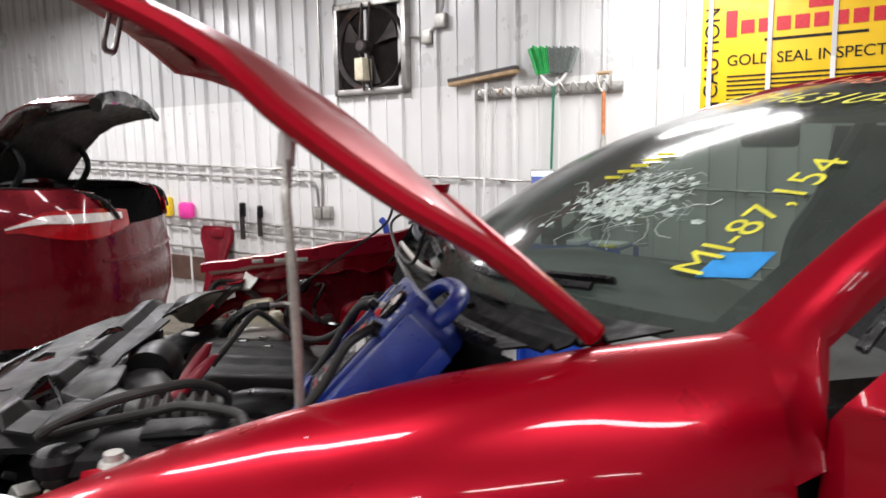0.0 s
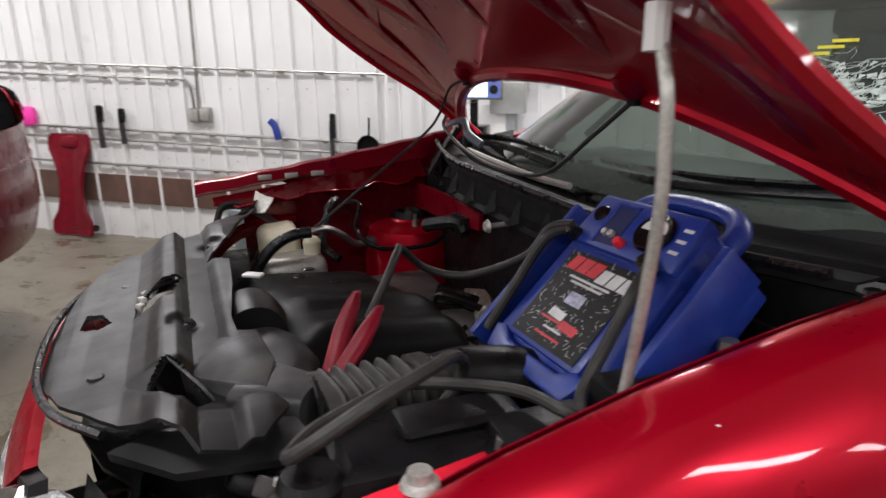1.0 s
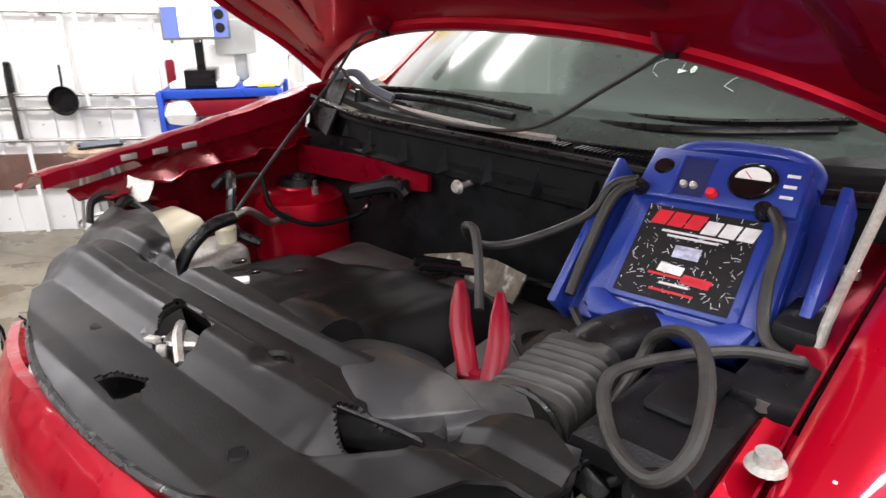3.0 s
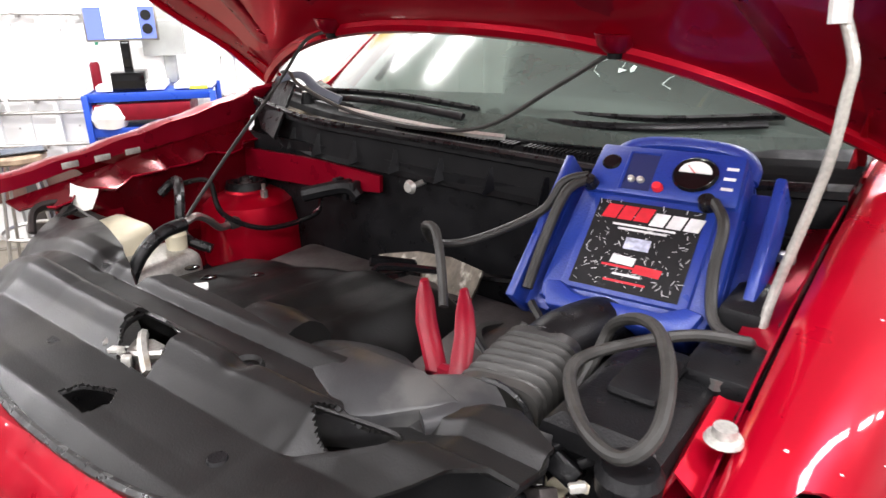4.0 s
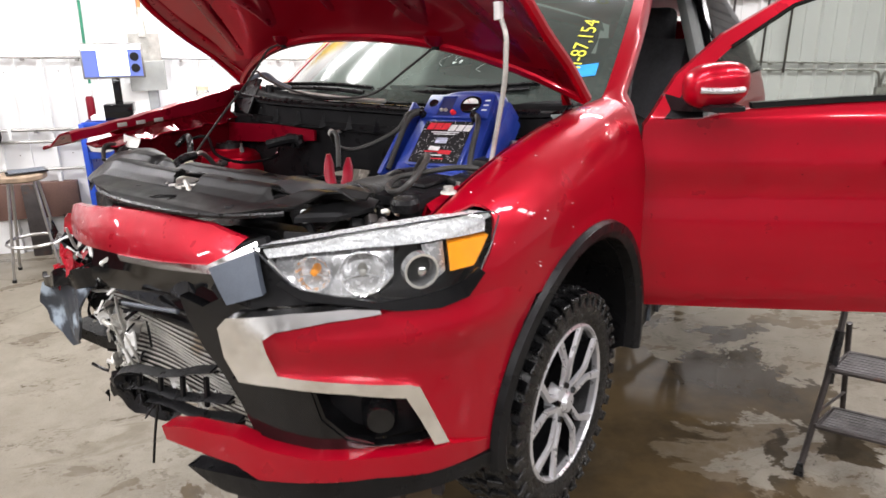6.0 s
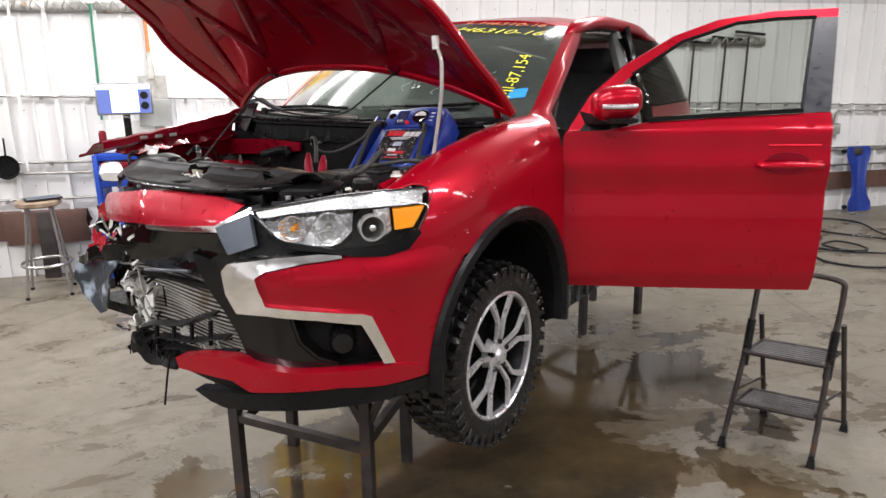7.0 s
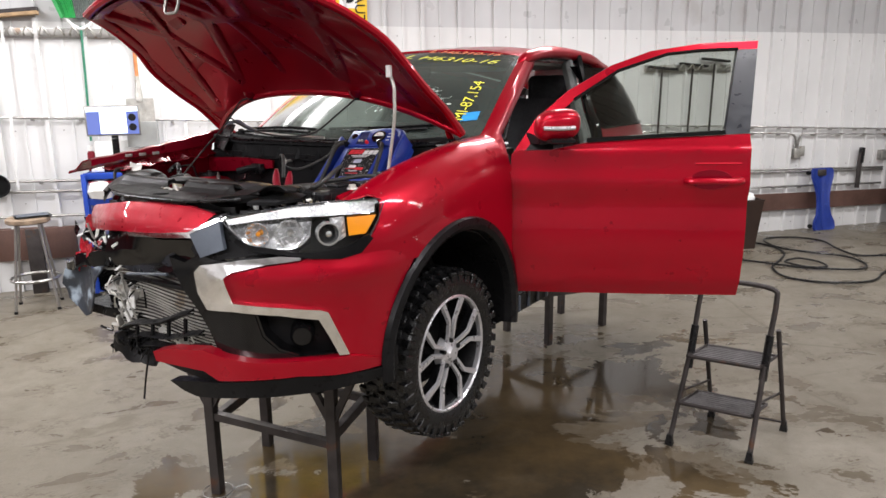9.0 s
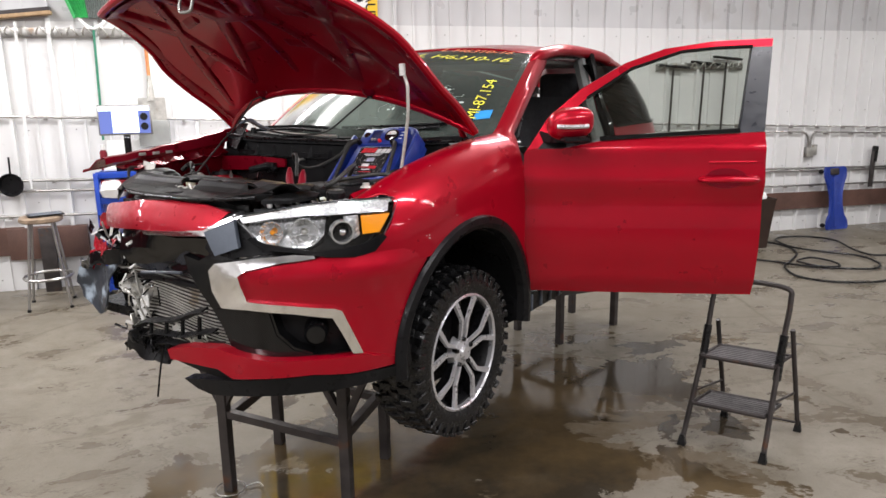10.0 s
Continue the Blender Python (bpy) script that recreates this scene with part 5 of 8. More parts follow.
def build_wheel():
    w = part("wheel", lathe([(0.250, 0.10), (0.240, -0.085), (0.241, -0.10), (0.249, -0.10)], 48, "y"), GLOSS, CAR, "dark-faced alloy wheel with an aggressive mud-spattered tyre")
    w.matrix_local = pose(0.02, -0.715, 0.25, 0, 0, 0)
    part("tyre", lathe([(0.243, 0.105), (0.255, 0.115), (0.295, 0.118), (0.325, 0.108), (0.338, 0.09), (0.342, 0.04), (0.343, 0), (0.342, -0.04), (0.338, -0.09), (0.325, -0.108), (0.295, -0.118), (0.255, -0.112), (0.243, -0.102)], 64, "y"), RUBBER, w)
    rim = lathe([(0.232, -0.104), (0.238, -0.111), (0.246, -0.107), (0.245, -0.085), (0.232, -0.085), (0.232, -0.104)], 56, "y")
    part("rim_lip", rim, ALLOY, w, "thin bright rim edge")
    part("barrel", lathe([(0.236, 0.09), (0.214, 0.05), (0.208, -0.05), (0.224, -0.085), (0.230, -0.085), (0.214, -0.05), (0.219, 0.05), (0.240, 0.09)], 48, "y"), BLACK, w)
    part("brake_disc", lathe([(0, 0.03), (0.15, 0.03), (0.15, 0.055), (0, 0.055)], 36, "y"), BLACK, w)
    part("hub", lathe([(0, -0.115), (0.028, -0.113), (0.034, -0.10), (0.06, -0.09), (0.07, -0.06), (0, -0.05)], 28, "y"), ALLOY, w)
    for k in range(5):
        a0 = k * 2 * math.pi / 5 + 0.28
        for side in (-1, 1):
            path = [(0.045, 0.40, -0.086, 0.0085), (0.09, 0.205, -0.094, 0.0090), (0.132, 0.150, -0.098, 0.0098), (0.146, 0.158, -0.099, 0.0105), (0.234, 0.315, -0.101, 0.0150)]
            rows = []
            for r, da, y, t in path:
                a, ra = a0 + side * da, t / r
                rows.append([(r * math.cos(a - ra), y + 0.004, r * math.sin(a - ra)), (r * math.cos(a - ra * 0.75), y - 0.008, r * math.sin(a - ra * 0.75)),
                             (r * math.cos(a + ra * 0.75), y - 0.008, r * math.sin(a + ra * 0.75)), (r * math.cos(a + ra), y + 0.004, r * math.sin(a + ra)), (r * math.cos(a), y + 0.007, r * math.sin(a))])
            web = [[(r * math.cos(a0 + side * da + k * t * 0.7 / r), y + dy, r * math.sin(a0 + side * da + k * t * 0.7 / r)) for k, dy in ((-1, 0.006), (1, 0.006), (0.6, 0.045), (-0.6, 0.045))] for r, da, y, t in path]
            part("spoke_back", loft(web, closed=True, cap=True), GLOSS, w)
            part("spoke", loft(rows, closed=True, cap=True), ALLOY, w, sharp=18)
        part("dark_web", loft([[(r * math.cos(a0 + s * h), y, r * math.sin(a0 + s * h)) for s in (-1, 1)] for r, h, y in ((0.06, 0.25, -0.05), (0.14, 0.12, -0.05), (0.222, 0.20, -0.05))]), BLACK, w)
        part("lug_nut", lathe([(0, -0.105), (0.009, -0.105), (0.010, -0.08), (0, -0.08)], 6, "y"), GLOSS, w).location = (0.055 * math.cos(a0), 0, 0.055 * math.sin(a0))
    # tread blocks and side lugs
    block = bmesh.new()
    join(block, box((-0.016, -0.024, -0.006), (0.016, 0.024, 0.010), 0.003, 1))
    me = bpy.data.meshes.new("tread_block")
    finish(block).to_mesh(me)
    block.free()
    me.materials.append(RUBBER)
    for k in range(38):
        for j, y in enumerate((-0.098, -0.045, 0.0, 0.045, 0.098)):
            a = (k + 0.5 * (j % 2)) * 2 * math.pi / 38
            ob = new("tread_block", me)
            ob.parent = w
            r = 0.343 if abs(y) < 0.09 else 0.335
            ob.matrix_local = pose(r * math.sin(a), y, r * math.cos(a), 0, math.degrees(a), (18 if j % 2 else -18))
    side = box((-0.014, -0.006, -0.020), (0.014, 0.004, 0.020), 0.003, 1)
    me2 = bpy.data.meshes.new("side_lug")
    finish(side).to_mesh(me2)
    side.free()
    me2.materials.append(RUBBER)
    for k in range(38):
        a = k * 2 * math.pi / 38
        ob = new("side_lug", me2)
        ob.parent = w
        ob.matrix_local = pose(0.318 * math.sin(a), -0.112, 0.318 * math.cos(a), 0, math.degrees(a), 0)


DOOR = pose(0.514, -0.845, 0, 0, 0, -61.8)


def door_skin(u, z, off=0.0):
    v = 0.54 * max(0.0, z - 1.05) + 0.045 * max(0.0, (0.62 - z) / 0.25) ** 2 - 0.012 * math.exp(-((z - 0.90) / 0.045) ** 2) + 0.010 * math.exp(-((z - 0.80) / 0.06) ** 2)
    v -= 0.008 * math.exp(-((z - 0.455) / 0.03) ** 2)
    return Vector((u * 0.975, v - off, z))


def build_door():
    door = part("front_door", box((0.02, 0.03, 0.42), (1.0, 0.12, 1.03), 0.01), TRIMGREY, CAR, "red front door standing wide open")
    door.matrix_local = DOOR

    def panel(name, poly, material, off=0.0, depth=0.012, step=0.04, label="", parent=None):
        bm = flat_poly(poly, step)
        for v in bm.verts:
            v.co = door_skin(v.co.x, v.co.y, off)
        bmesh.ops.recalc_face_normals(bm, faces=bm.faces)
        if sum(f.normal.y for f in bm.faces) > 0:
            bmesh.ops.reverse_faces(bm, faces=bm.faces[:])
        ext = bmesh.ops.extrude_face_region(bm, geom=bm.faces[:])
        bmesh.ops.translate(bm, vec=(0, depth, 0), verts=[v for v in ext["geom"] if isinstance(v, bmesh.types.BMVert)])
        return part(name, bm, material, parent or door, label, 40)

    panel("door_skin", [(-0.012, 0.39), (0.3, 0.385), (0.7, 0.382), (1.035, 0.382), (1.04, 0.6), (1.042, 0.9), (1.038, 1.112), (0.93, 1.108), (0.6, 1.095), (0.322, 1.078), (0.16, 1.048), (0.04, 1.046), (-0.018, 1.026), (-0.024, 0.9), (-0.024, 0.6)], RED, 0, 0.03, 0.03, "glossy red door skin with a crease")
    panel("window_frame", [(-0.018, 1.026), (0.091, 1.18), (0.244, 1.304), (0.449, 1.415), (0.628, 1.475), (0.855, 1.505), (1.113, 1.512), (1.106, 1.478), (1.018, 1.477), (0.86, 1.473), (0.70, 1.459), (0.473, 1.388), (0.268, 1.263), (0.14, 1.156), (0.045, 1.048)], RED, 0.0, 0.04, 0.05, "red window frame")
    panel("pillar_trim", [(0.93, 1.110), (1.036, 1.113), (1.106, 1.477), (1.018, 1.476), (0.975, 1.30)], surface("satin_black", (0.016, 0.018, 0.024), 0.35, vary=0.2, scale=10), 0.002, 0.035, 0.08, "satin black pillar cover")
    panel("window_seal", [(0.322, 1.080), (0.6, 1.096), (0.93, 1.110), (0.93, 1.128), (0.6, 1.112), (0.322, 1.097)], GLOSS, 0.008, 0.03, 0.08)
    panel("door_glass", [(0.16, 1.06), (0.322, 1.085), (0.93, 1.115), (0.985, 1.33), (1.018, 1.475), (0.86, 1.470), (0.70, 1.457), (0.473, 1.386), (0.268, 1.261), (0.17, 1.18)], DOORGLASS, -0.02, 0.004, 0.05, "clear tinted door glass").visible_shadow = False
    panel("mirror_triangle", [(0.045, 1.048), (0.17, 1.052), (0.17, 1.18), (0.10, 1.115)], BLACK, 0.002, 0.02, 0.08)
    rim = [door_skin(u, z, 0.001) for u, z in ((0.32, 1.088), (0.268, 1.263), (0.473, 1.388), (0.70, 1.459), (0.86, 1.473), (1.018, 1.477))]
    part("glass_channel", tube(rim[1:], 0.008, 6, False), GLOSS, door)
    # pull handle in a scooped recess
    scoop = lathe([(0.0, 0.012), (0.045, 0.010), (0.068, 0.002), (0.072, -0.001), (0.070, -0.003), (0.0, -0.002)], 28, "y")
    bmesh.ops.scale(scoop, vec=(1.25, 1.0, 0.62), verts=scoop.verts)
    part("handle_scoop", scoop, RED_SHADED, door).location = door_skin(0.872, 0.917, 0.000)
    hb = tube([(-0.115, 0.0, 0.0), (-0.09, -0.022, 0.0), (0, -0.034, 0.003), (0.09, -0.026, 0.0), (0.125, 0.0, 0.0)], 0.015, 10, flat=0.75)
    part("door_handle", hb, RED, door, "red pull handle").location = door_skin(0.878, 0.914, 0.006)
    part("key_cap", box((-0.022, -0.02, -0.014), (0.022, 0.004, 0.014), 0.006), RED, door).location = door_skin(0.985, 0.915, 0.004)
    part("upper_crease", tube([door_skin(u, 0.985 - 0.0, -0.002) for u in (0.80, 0.9, 1.0)], 0.006, 6), RED, door)
    # mirror
    mir = part("door_mirror", box((-0.03, -0.20, -0.075), (0.10, 0.045, -0.05), 0.02), BLACK, door, "red mirror with black base and side repeater")
    mir.matrix_local = pose(0.135, 0.0, 1.150, 0, 0, 12) @ Matrix.Scale(0.86, 4)
    shell = bmesh.new()
    bmesh.ops.create_uvsphere(shell, u_segments=28, v_segments=18, radius=1)
    for v in shell.verts:
        x, y, z = v.co
        sx = math.copysign(abs(x) ** 0.75, x)
        sz = math.copysign(abs(z) ** 0.72, z)
        sy = math.copysign(abs(y) ** 0.8, y)
        v.co = Vector((sx * 0.115 + 0.03, sy * 0.075 - 0.09, sz * 0.078 + 0.012 + 0.01 * sx))
    part("mirror_shell", shell, RED, mir)
    part("mirror_repeater", tube([(-0.055, -0.155, 0.0), (0.02, -0.172, -0.002), (0.10, -0.158, 0.0)], 0.011, 8), ALLOY, mir, "clear side repeater strip")
    part("mirror_foot", loft([[(-0.09, 0.06, z) for z in (-0.09, -0.03)], [(-0.03, -0.05, z) for z in (-0.085, -0.05)], [(0.08, -0.10, z) for z in (-0.085, -0.06)]]), BLACK, mir)
    part("inner_card", box((0.06, 0.10, 0.46), (0.98, 0.135, 1.0), 0.02), FABRIC, door)
    part("arm_rest", box((0.35, 0.12, 0.74), (0.9, 0.18, 0.80), 0.02), FABRIC, door)


WS_TOP, WS_BASE = 1.525, 1.105


def screen_glass(s, t, off=0.0):
    """The windscreen: s from left edge (-1) to right (1), t from foot (0) to head (1)."""
    xb, yb, zb = 0.10 + 0.32 * abs(s) ** 2.2, 0.715 * s, 1.108 - 0.012 * s * s
    xt, yt, zt = 1.045 + 0.06 * s * s, 0.565 * s, 1.523 - 0.040 * s * s
    bow = 0.065 * math.sin(math.pi * t) * (1 - 0.5 * s * s)
    return Vector((xb + (xt - xb) * t - bow * 0.45 - off * 0.42, yb + (yt - yb) * t + 0.02 * s * math.sin(math.pi * t), zb + (zt - zb) * t + bow * 0.9 + off * 0.9))


def build_cabin():
    glass_rows = [[screen_glass(-1 + 2 * i / 24, j / 14) for i in range(25)] for j in range(15)]
    g = part("windscreen", loft(glass_rows), WINDSHIELD, CAR, "greenish windscreen with crayon marks and a crack")
    g.visible_shadow = False
    band = surface("glass_band", (0.006, 0.006, 0.007), 0.3, vary=0.1, scale=20)
    for name, s0, s1, t0, t1 in (("frit_band", -1, 1, 0.0, 0.055), ("frit_band", -1, 1, 0.955, 1.0), ("frit_band", -1, -0.955, 0.05, 0.96), ("frit_band", 0.955, 1, 0.05, 0.96)):
        part(name, thick(loft([[screen_glass(s0 + (s1 - s0) * i / 24, t0 + (t1 - t0) * j / 8, -0.004) for i in range(25)] for j in range(9)]), 0.002), band, g)
    part("sun_visor_band", thick(loft([[screen_glass(-0.93 + 1.86 * i / 24, 0.80 + 0.155 * j / 4, -0.012) for i in range(25)] for j in range(5)]), 0.001), DARKGLASS, g)

    def mark(text, size, s, t, turn, m, tilt=0.0):
        bm = lettering(text, size, 0.0)
        p = screen_glass(s, t, 0.005)
        ex = (screen_glass(s - 0.02, t, 0.005) - p).normalized()
        ey = (screen_glass(s, t + 0.02, 0.005) - p).normalized()
        c, si = math.cos(radians(turn)), math.sin(radians(turn))
        for v in bm.verts:
            a, b = v.co.x * c - v.co.y * si + v.co.y * tilt, v.co.x * si + v.co.y * c
            v.co = p + ex * a + ey * b + ex.cross(ey) * v.co.z
        part("crayon_mark", bm, m, g, "hand-written yellow crayon figures" if m is YELLOW_MARK else "hand-written orange crayon figures")

    mark("L H6310-16", 0.105, -0.48, 0.80, 0, YELLOW_MARK, 0.25)
    mark("L H6310-16", 0.085, -0.50, 0.945, 0, ORANGE_MARK, 0.25)
    mark("MI-87,154", 0.082, -0.85, 0.33, 91, YELLOW_MARK, 0.1)
    p = [screen_glass(s, t, 0.004) for s, t in ((-0.945, 0.165), (-0.865, 0.145), (-0.86, 0.215), (-0.94, 0.24))]
    bm = bmesh.new()
    bm.faces.new([bm.verts.new(q) for q in p])
    part("sticker", thick(bm, 0.0015), BLUESTICK, g, "blue paper sticker")
    # crack star low on the driver's side
    rng = random.Random(5)
    bm = bmesh.new()
    for k in range(110):
        a = rng.uniform(0, 2 * math.pi)
        s, t = -0.50 + rng.gauss(0, 0.09), 0.31 + rng.gauss(0, 0.05)
        pts = []
        for j in range(rng.randint(3, 6)):
            pts.append(screen_glass(s, t, 0.003))
            a += rng.gauss(0, 0.9)
            s += 0.030 * math.cos(a)
            t += 0.022 * math.sin(a)
        join(bm, tube(pts, rng.uniform(0.0005, 0.0011), 3, False))
    for k in range(170):
        s, t = -0.50 + rng.gauss(0, 0.075), 0.31 + rng.gauss(0, 0.042)
        n, q = rng.randint(3, 5), rng.uniform(0, 6)
        ds, dt = rng.uniform(0.006, 0.018), rng.uniform(0.004, 0.012)
        bm.faces.new([bm.verts.new(screen_glass(s + ds * math.cos(q + 2 * math.pi * j / n), t + dt * math.sin(q + 2 * math.pi * j / n), 0.0035)) for j in range(n)])
    part("crack_star", bm, CRACK, g, "white shattered patch in the glass")
    for k in range(5):
        q = [screen_glass(-0.34 - 0.012 * k + d, 0.37 + 0.026 * k + e, 0.005) for d, e in ((0.03, 0.0), (-0.03, 0.008))]
        part("crayon_stroke", tube(q, 0.004, 4, False), YELLOW_MARK, g)
    # roof
    def roof(x, s):
        zc = float(np.interp(x, [1.045, 1.4, 1.9, 2.4, 2.8, 3.1], [1.53, 1.562, 1.560, 1.515, 1.44, 1.37]))
        w = float(np.interp(x, [1.045, 1.4, 1.9, 2.4, 2.8, 3.1], [0.575, 0.60, 0.600, 0.535, 0.42, 0.34]))
        return Vector((x + 0.06 * s * s * (x < 1.1), w * s, zc - 0.055 * abs(s) ** 3))
    rows = [[roof(1.045 + 2.05 * i / 24, -1 + j / 12) for j in range(25)] for i in range(25)]
    r = part("roof", thick(loft(rows), 0.01), RED, CAR, "glossy red roof")
    # pillars and side frame
    for side in (-1, 1):
        y = lambda v: side * v
        frame = [(0.50, y(0.755), 1.075), (0.60, y(0.735), 1.115), (0.85, y(0.665), 1.335), (1.10, y(0.605), 1.475), (1.40, y(0.605), 1.512), (1.9, y(0.600), 1.495), (2.15, y(0.585), 1.455), (2.4, y(0.555), 1.41), (2.9, y(0.37), 1.31)]
        tuck = lambda x: 0.20 * min(1.0, max(0.0, (x - 2.25) / 0.5)) ** 1.5 + 0.42 * max(0.0, x - 2.75)
        part("side_rail", tube([(1.00, y(0.60), 1.43)] + frame[3:], 0.032, 12, radii=lambda k: min(1.0, 0.25 + 5 * k)), RED, CAR)
        rows = [[(0.26, 0.655, 1.088), (0.28, 0.705, 1.086), (0.34, 0.775, 1.03), (0.39, 0.840, 0.92)], [(0.34, 0.688, 1.098), (0.37, 0.735, 1.102), (0.42, 0.790, 1.055), (0.44, 0.840, 0.94)], [(0.41, 0.712, 1.104), (0.455, 0.752, 1.115), (0.51, 0.790, 1.085), (0.50, 0.835, 0.96)]]
        for k in (0.08, 0.2, 0.35, 0.5, 0.65, 0.8, 0.92, 1.0):
            g_ = screen_glass(-1, k, 0.004)
            rows.append([(g_.x, -g_.y, g_.z), (g_.x + 0.03, 0.030 - g_.y, g_.z + 0.012), (g_.x + 0.075, 0.042 - g_.y, g_.z - 0.012), (g_.x + 0.10, 0.030 - g_.y, g_.z - 0.045)])
        part("front_pillar", thick(loft([[(a, side * b, c) for a, b, c in row] for row in rows]), 0.012), RED, CAR, sharp=60)
        part("drip_seal", tube([(p[0] + 0.03, p[1] - side * 0.012, p[2] - 0.034) for p in frame[1:]], 0.010, 6), RUBBER, CAR)
        part("centre_pillar", tube([(1.72, y(0.62), 1.49), (1.64, y(0.735), 1.20), (1.58, y(0.82), 1.02), (1.56, y(0.83), 0.45)], 0.036, 10, flat=0.6), GLOSS if side < 0 else TRIMGREY, CAR)
        part("pillar_lining", tube([(1.66, y(0.58), 1.46), (1.58, y(0.69), 1.18), (1.53, y(0.77), 0.98), (1.52, y(0.78), 0.5)], 0.045, 8, flat=0.7), DASH, CAR)
        rows = [[(x, y(v), z) for v, z in ((0.855, 0.42), (0.872, 0.70), (0.866 - tuck(x), 0.96), (0.826 - tuck(x), 1.095))] for x in (1.60, 2.0, 2.2, 2.3, 2.4, 2.5, 2.65, 2.8)] + [[(3.25, y(v), z) for v, z in ((0.76, 0.5), (0.78, 0.70), (0.42, 0.96), (0.38, 1.095))]]
        part("rear_door", thick(loft(rows), 0.03), RED, CAR, "red rear door and quarter panel")
        rows = [[(x, y(0.818 - tuck(x)), 1.098), (x + 0.02, y(0.77 - tuck(x)), 1.20), (x - 0.01, y(0.70 - tuck(x) * 0.9), 1.33), (x - 0.04, y(0.632 - tuck(x) * 0.8), 1.44 - 0.5 * tuck(x))] for x in (1.62, 1.9, 2.15, 2.25, 2.33, 2.41, 2.49, 2.6, 2.75, 3.1)]
        part("rear_side_glass", loft(rows), DARKGLASS, CAR, "dark privacy glass")
        part("belt_trim", tube([(1.62, y(0.830), 1.096), (2.0, y(0.830), 1.098), (2.25, y(0.828 - tuck(2.25)), 1.099), (2.5, y(0.828 - tuck(2.5)), 1.10)], 0.010, 6), GLOSS, CAR)
        sill = [[(x, y(v), z) for v, z in ((0.80, 0.40), (0.845, 0.37), (0.84, 0.28), (0.77, 0.24), (0.62, 0.24))] for x in (0.42, 1.0, 1.6, 2.3)]
        part("sill", thick(loft(sill), 0.02), BLACK if side < 0 else RED, CAR, "black plastic sill moulding")
        if side < 0:
            for k in range(9):
                part("sill_rib", box((0.46 + k * 0.1, -0.852, 0.285), (0.475 + k * 0.1, -0.835, 0.365), 0.003), GREYPL, CAR)
    rows = [[(x, w * f, z) for f in (-1, -0.5, 0, 0.5, 1)] for x, z, w in ((3.06, 1.33, 0.31), (3.22, 1.10, 0.38), (3.28, 0.95, 0.44), (3.30, 0.80, 0.70), (3.32, 0.45, 0.74))]
    part("tailgate", thick(loft(rows), 0.03), RED, CAR)
    # floor pan and dark inside
    part("floor_pan", plate([(0.42, -0.80), (3.2, -0.80), (3.2, 0.80), (0.42, 0.80)], 0.26, 0.31), BLACK, CAR)
    part("dashboard", loft([[(x, yy, z + 0.02 * math.cos(yy * 4)) for yy in (-0.72, -0.5, -0.2, 0, 0.2, 0.5, 0.72)] for x, z in ((0.32, 1.02), (0.50, 1.055), (0.72, 1.06), (0.84, 1.02), (0.88, 0.85), (0.80, 0.6))]), DASH, CAR, "dark grey dashboard")
    for side in (-1, 1):
        yb = side * 0.36
        seat = part("front_seat", box((1.15, yb - 0.25, 0.52), (1.68, yb + 0.25, 0.70), 0.06, 3), FABRIC, CAR, "black cloth front seat")
        part("backrest", thick(loft([[(1.62 + 0.25 * k / 5 - 0.03 * math.cos(j * 0.7), yb - 0.24 + j * 0.08, 0.66 + 0.11 * k) for j in range(7)] for k in range(6)]), 0.12), FABRIC, seat)
        part("headrest", box((1.83, yb - 0.13, 1.22), (1.93, yb + 0.13, 1.40), 0.04, 3), FABRIC, seat)
    part("rear_bench", box((2.3, -0.62, 0.55), (2.5, 0.62, 1.15), 0.06), FABRIC, CAR)
    part("steering_wheel", lathe([(0.17, 0.0), (0.185, 0.016), (0.20, 0.0), (0.185, -0.016), (0.17, 0.0)], 30, "x"), GLOSS, CAR).matrix_local = pose(0.98, -0.36, 0.98, 0, 22, 0)
    part("rear_mirror", box((0.92, -0.11, 1.37), (0.945, 0.11, 1.43), 0.012), GLOSS, CAR)
    part("head_lining", box((1.1, -0.52, 1.445), (2.3, 0.52, 1.46)), TRIMGREY, CAR)


HOOD_T = [0, 0.17, 0.33, 0.48, 0.62, 0.80, 0.92, 1.0]
HOOD_MID = smooth_path([(0.060, 1.304, 0), (-0.055, 1.418, 0), (-0.15, 1.49, 0), (-0.245, 1.552, 0), (-0.34, 1.60, 0), (-0.47, 1.653, 0), (-0.555, 1.68, 0), (-0.605, 1.686, 0)], 6)
HOOD_EDGE = smooth_path([(0.230, 1.122, 0), (0.108, 1.223, 0), (-0.031, 1.311, 0), (-0.154, 1.404, 0), (-0.241, 1.485, 0), (-0.373, 1.560, 0), (-0.481, 1.601, 0), (-0.559, 1.614, 0)], 6)
HOOD_HALF = smooth_path([(0.749, 0, 0), (0.744, 0, 0), (0.742, 0, 0), (0.737, 0, 0), (0.705, 0, 0), (0.658, 0, 0), (0.613, 0, 0), (0.558, 0, 0)], 6)


def hood_point(s, t, off=0.0):
    """The raised hood: s across (-1 left to 1 right), t from its hinge side (0) to its front (1)."""
    q = float(np.interp(t, HOOD_T, range(8))) * 6
    i = min(int(q), len(HOOD_MID) - 2)
    mid, edge, half = (c[i].lerp(c[i + 1], q - i) for c in (HOOD_MID, HOOD_EDGE, HOOD_HALF))
    p = mid.lerp(edge, abs(s) ** 2.4)
    return Vector((p.x - 0.60 * off, half.x * s, p.y + 0.80 * off))


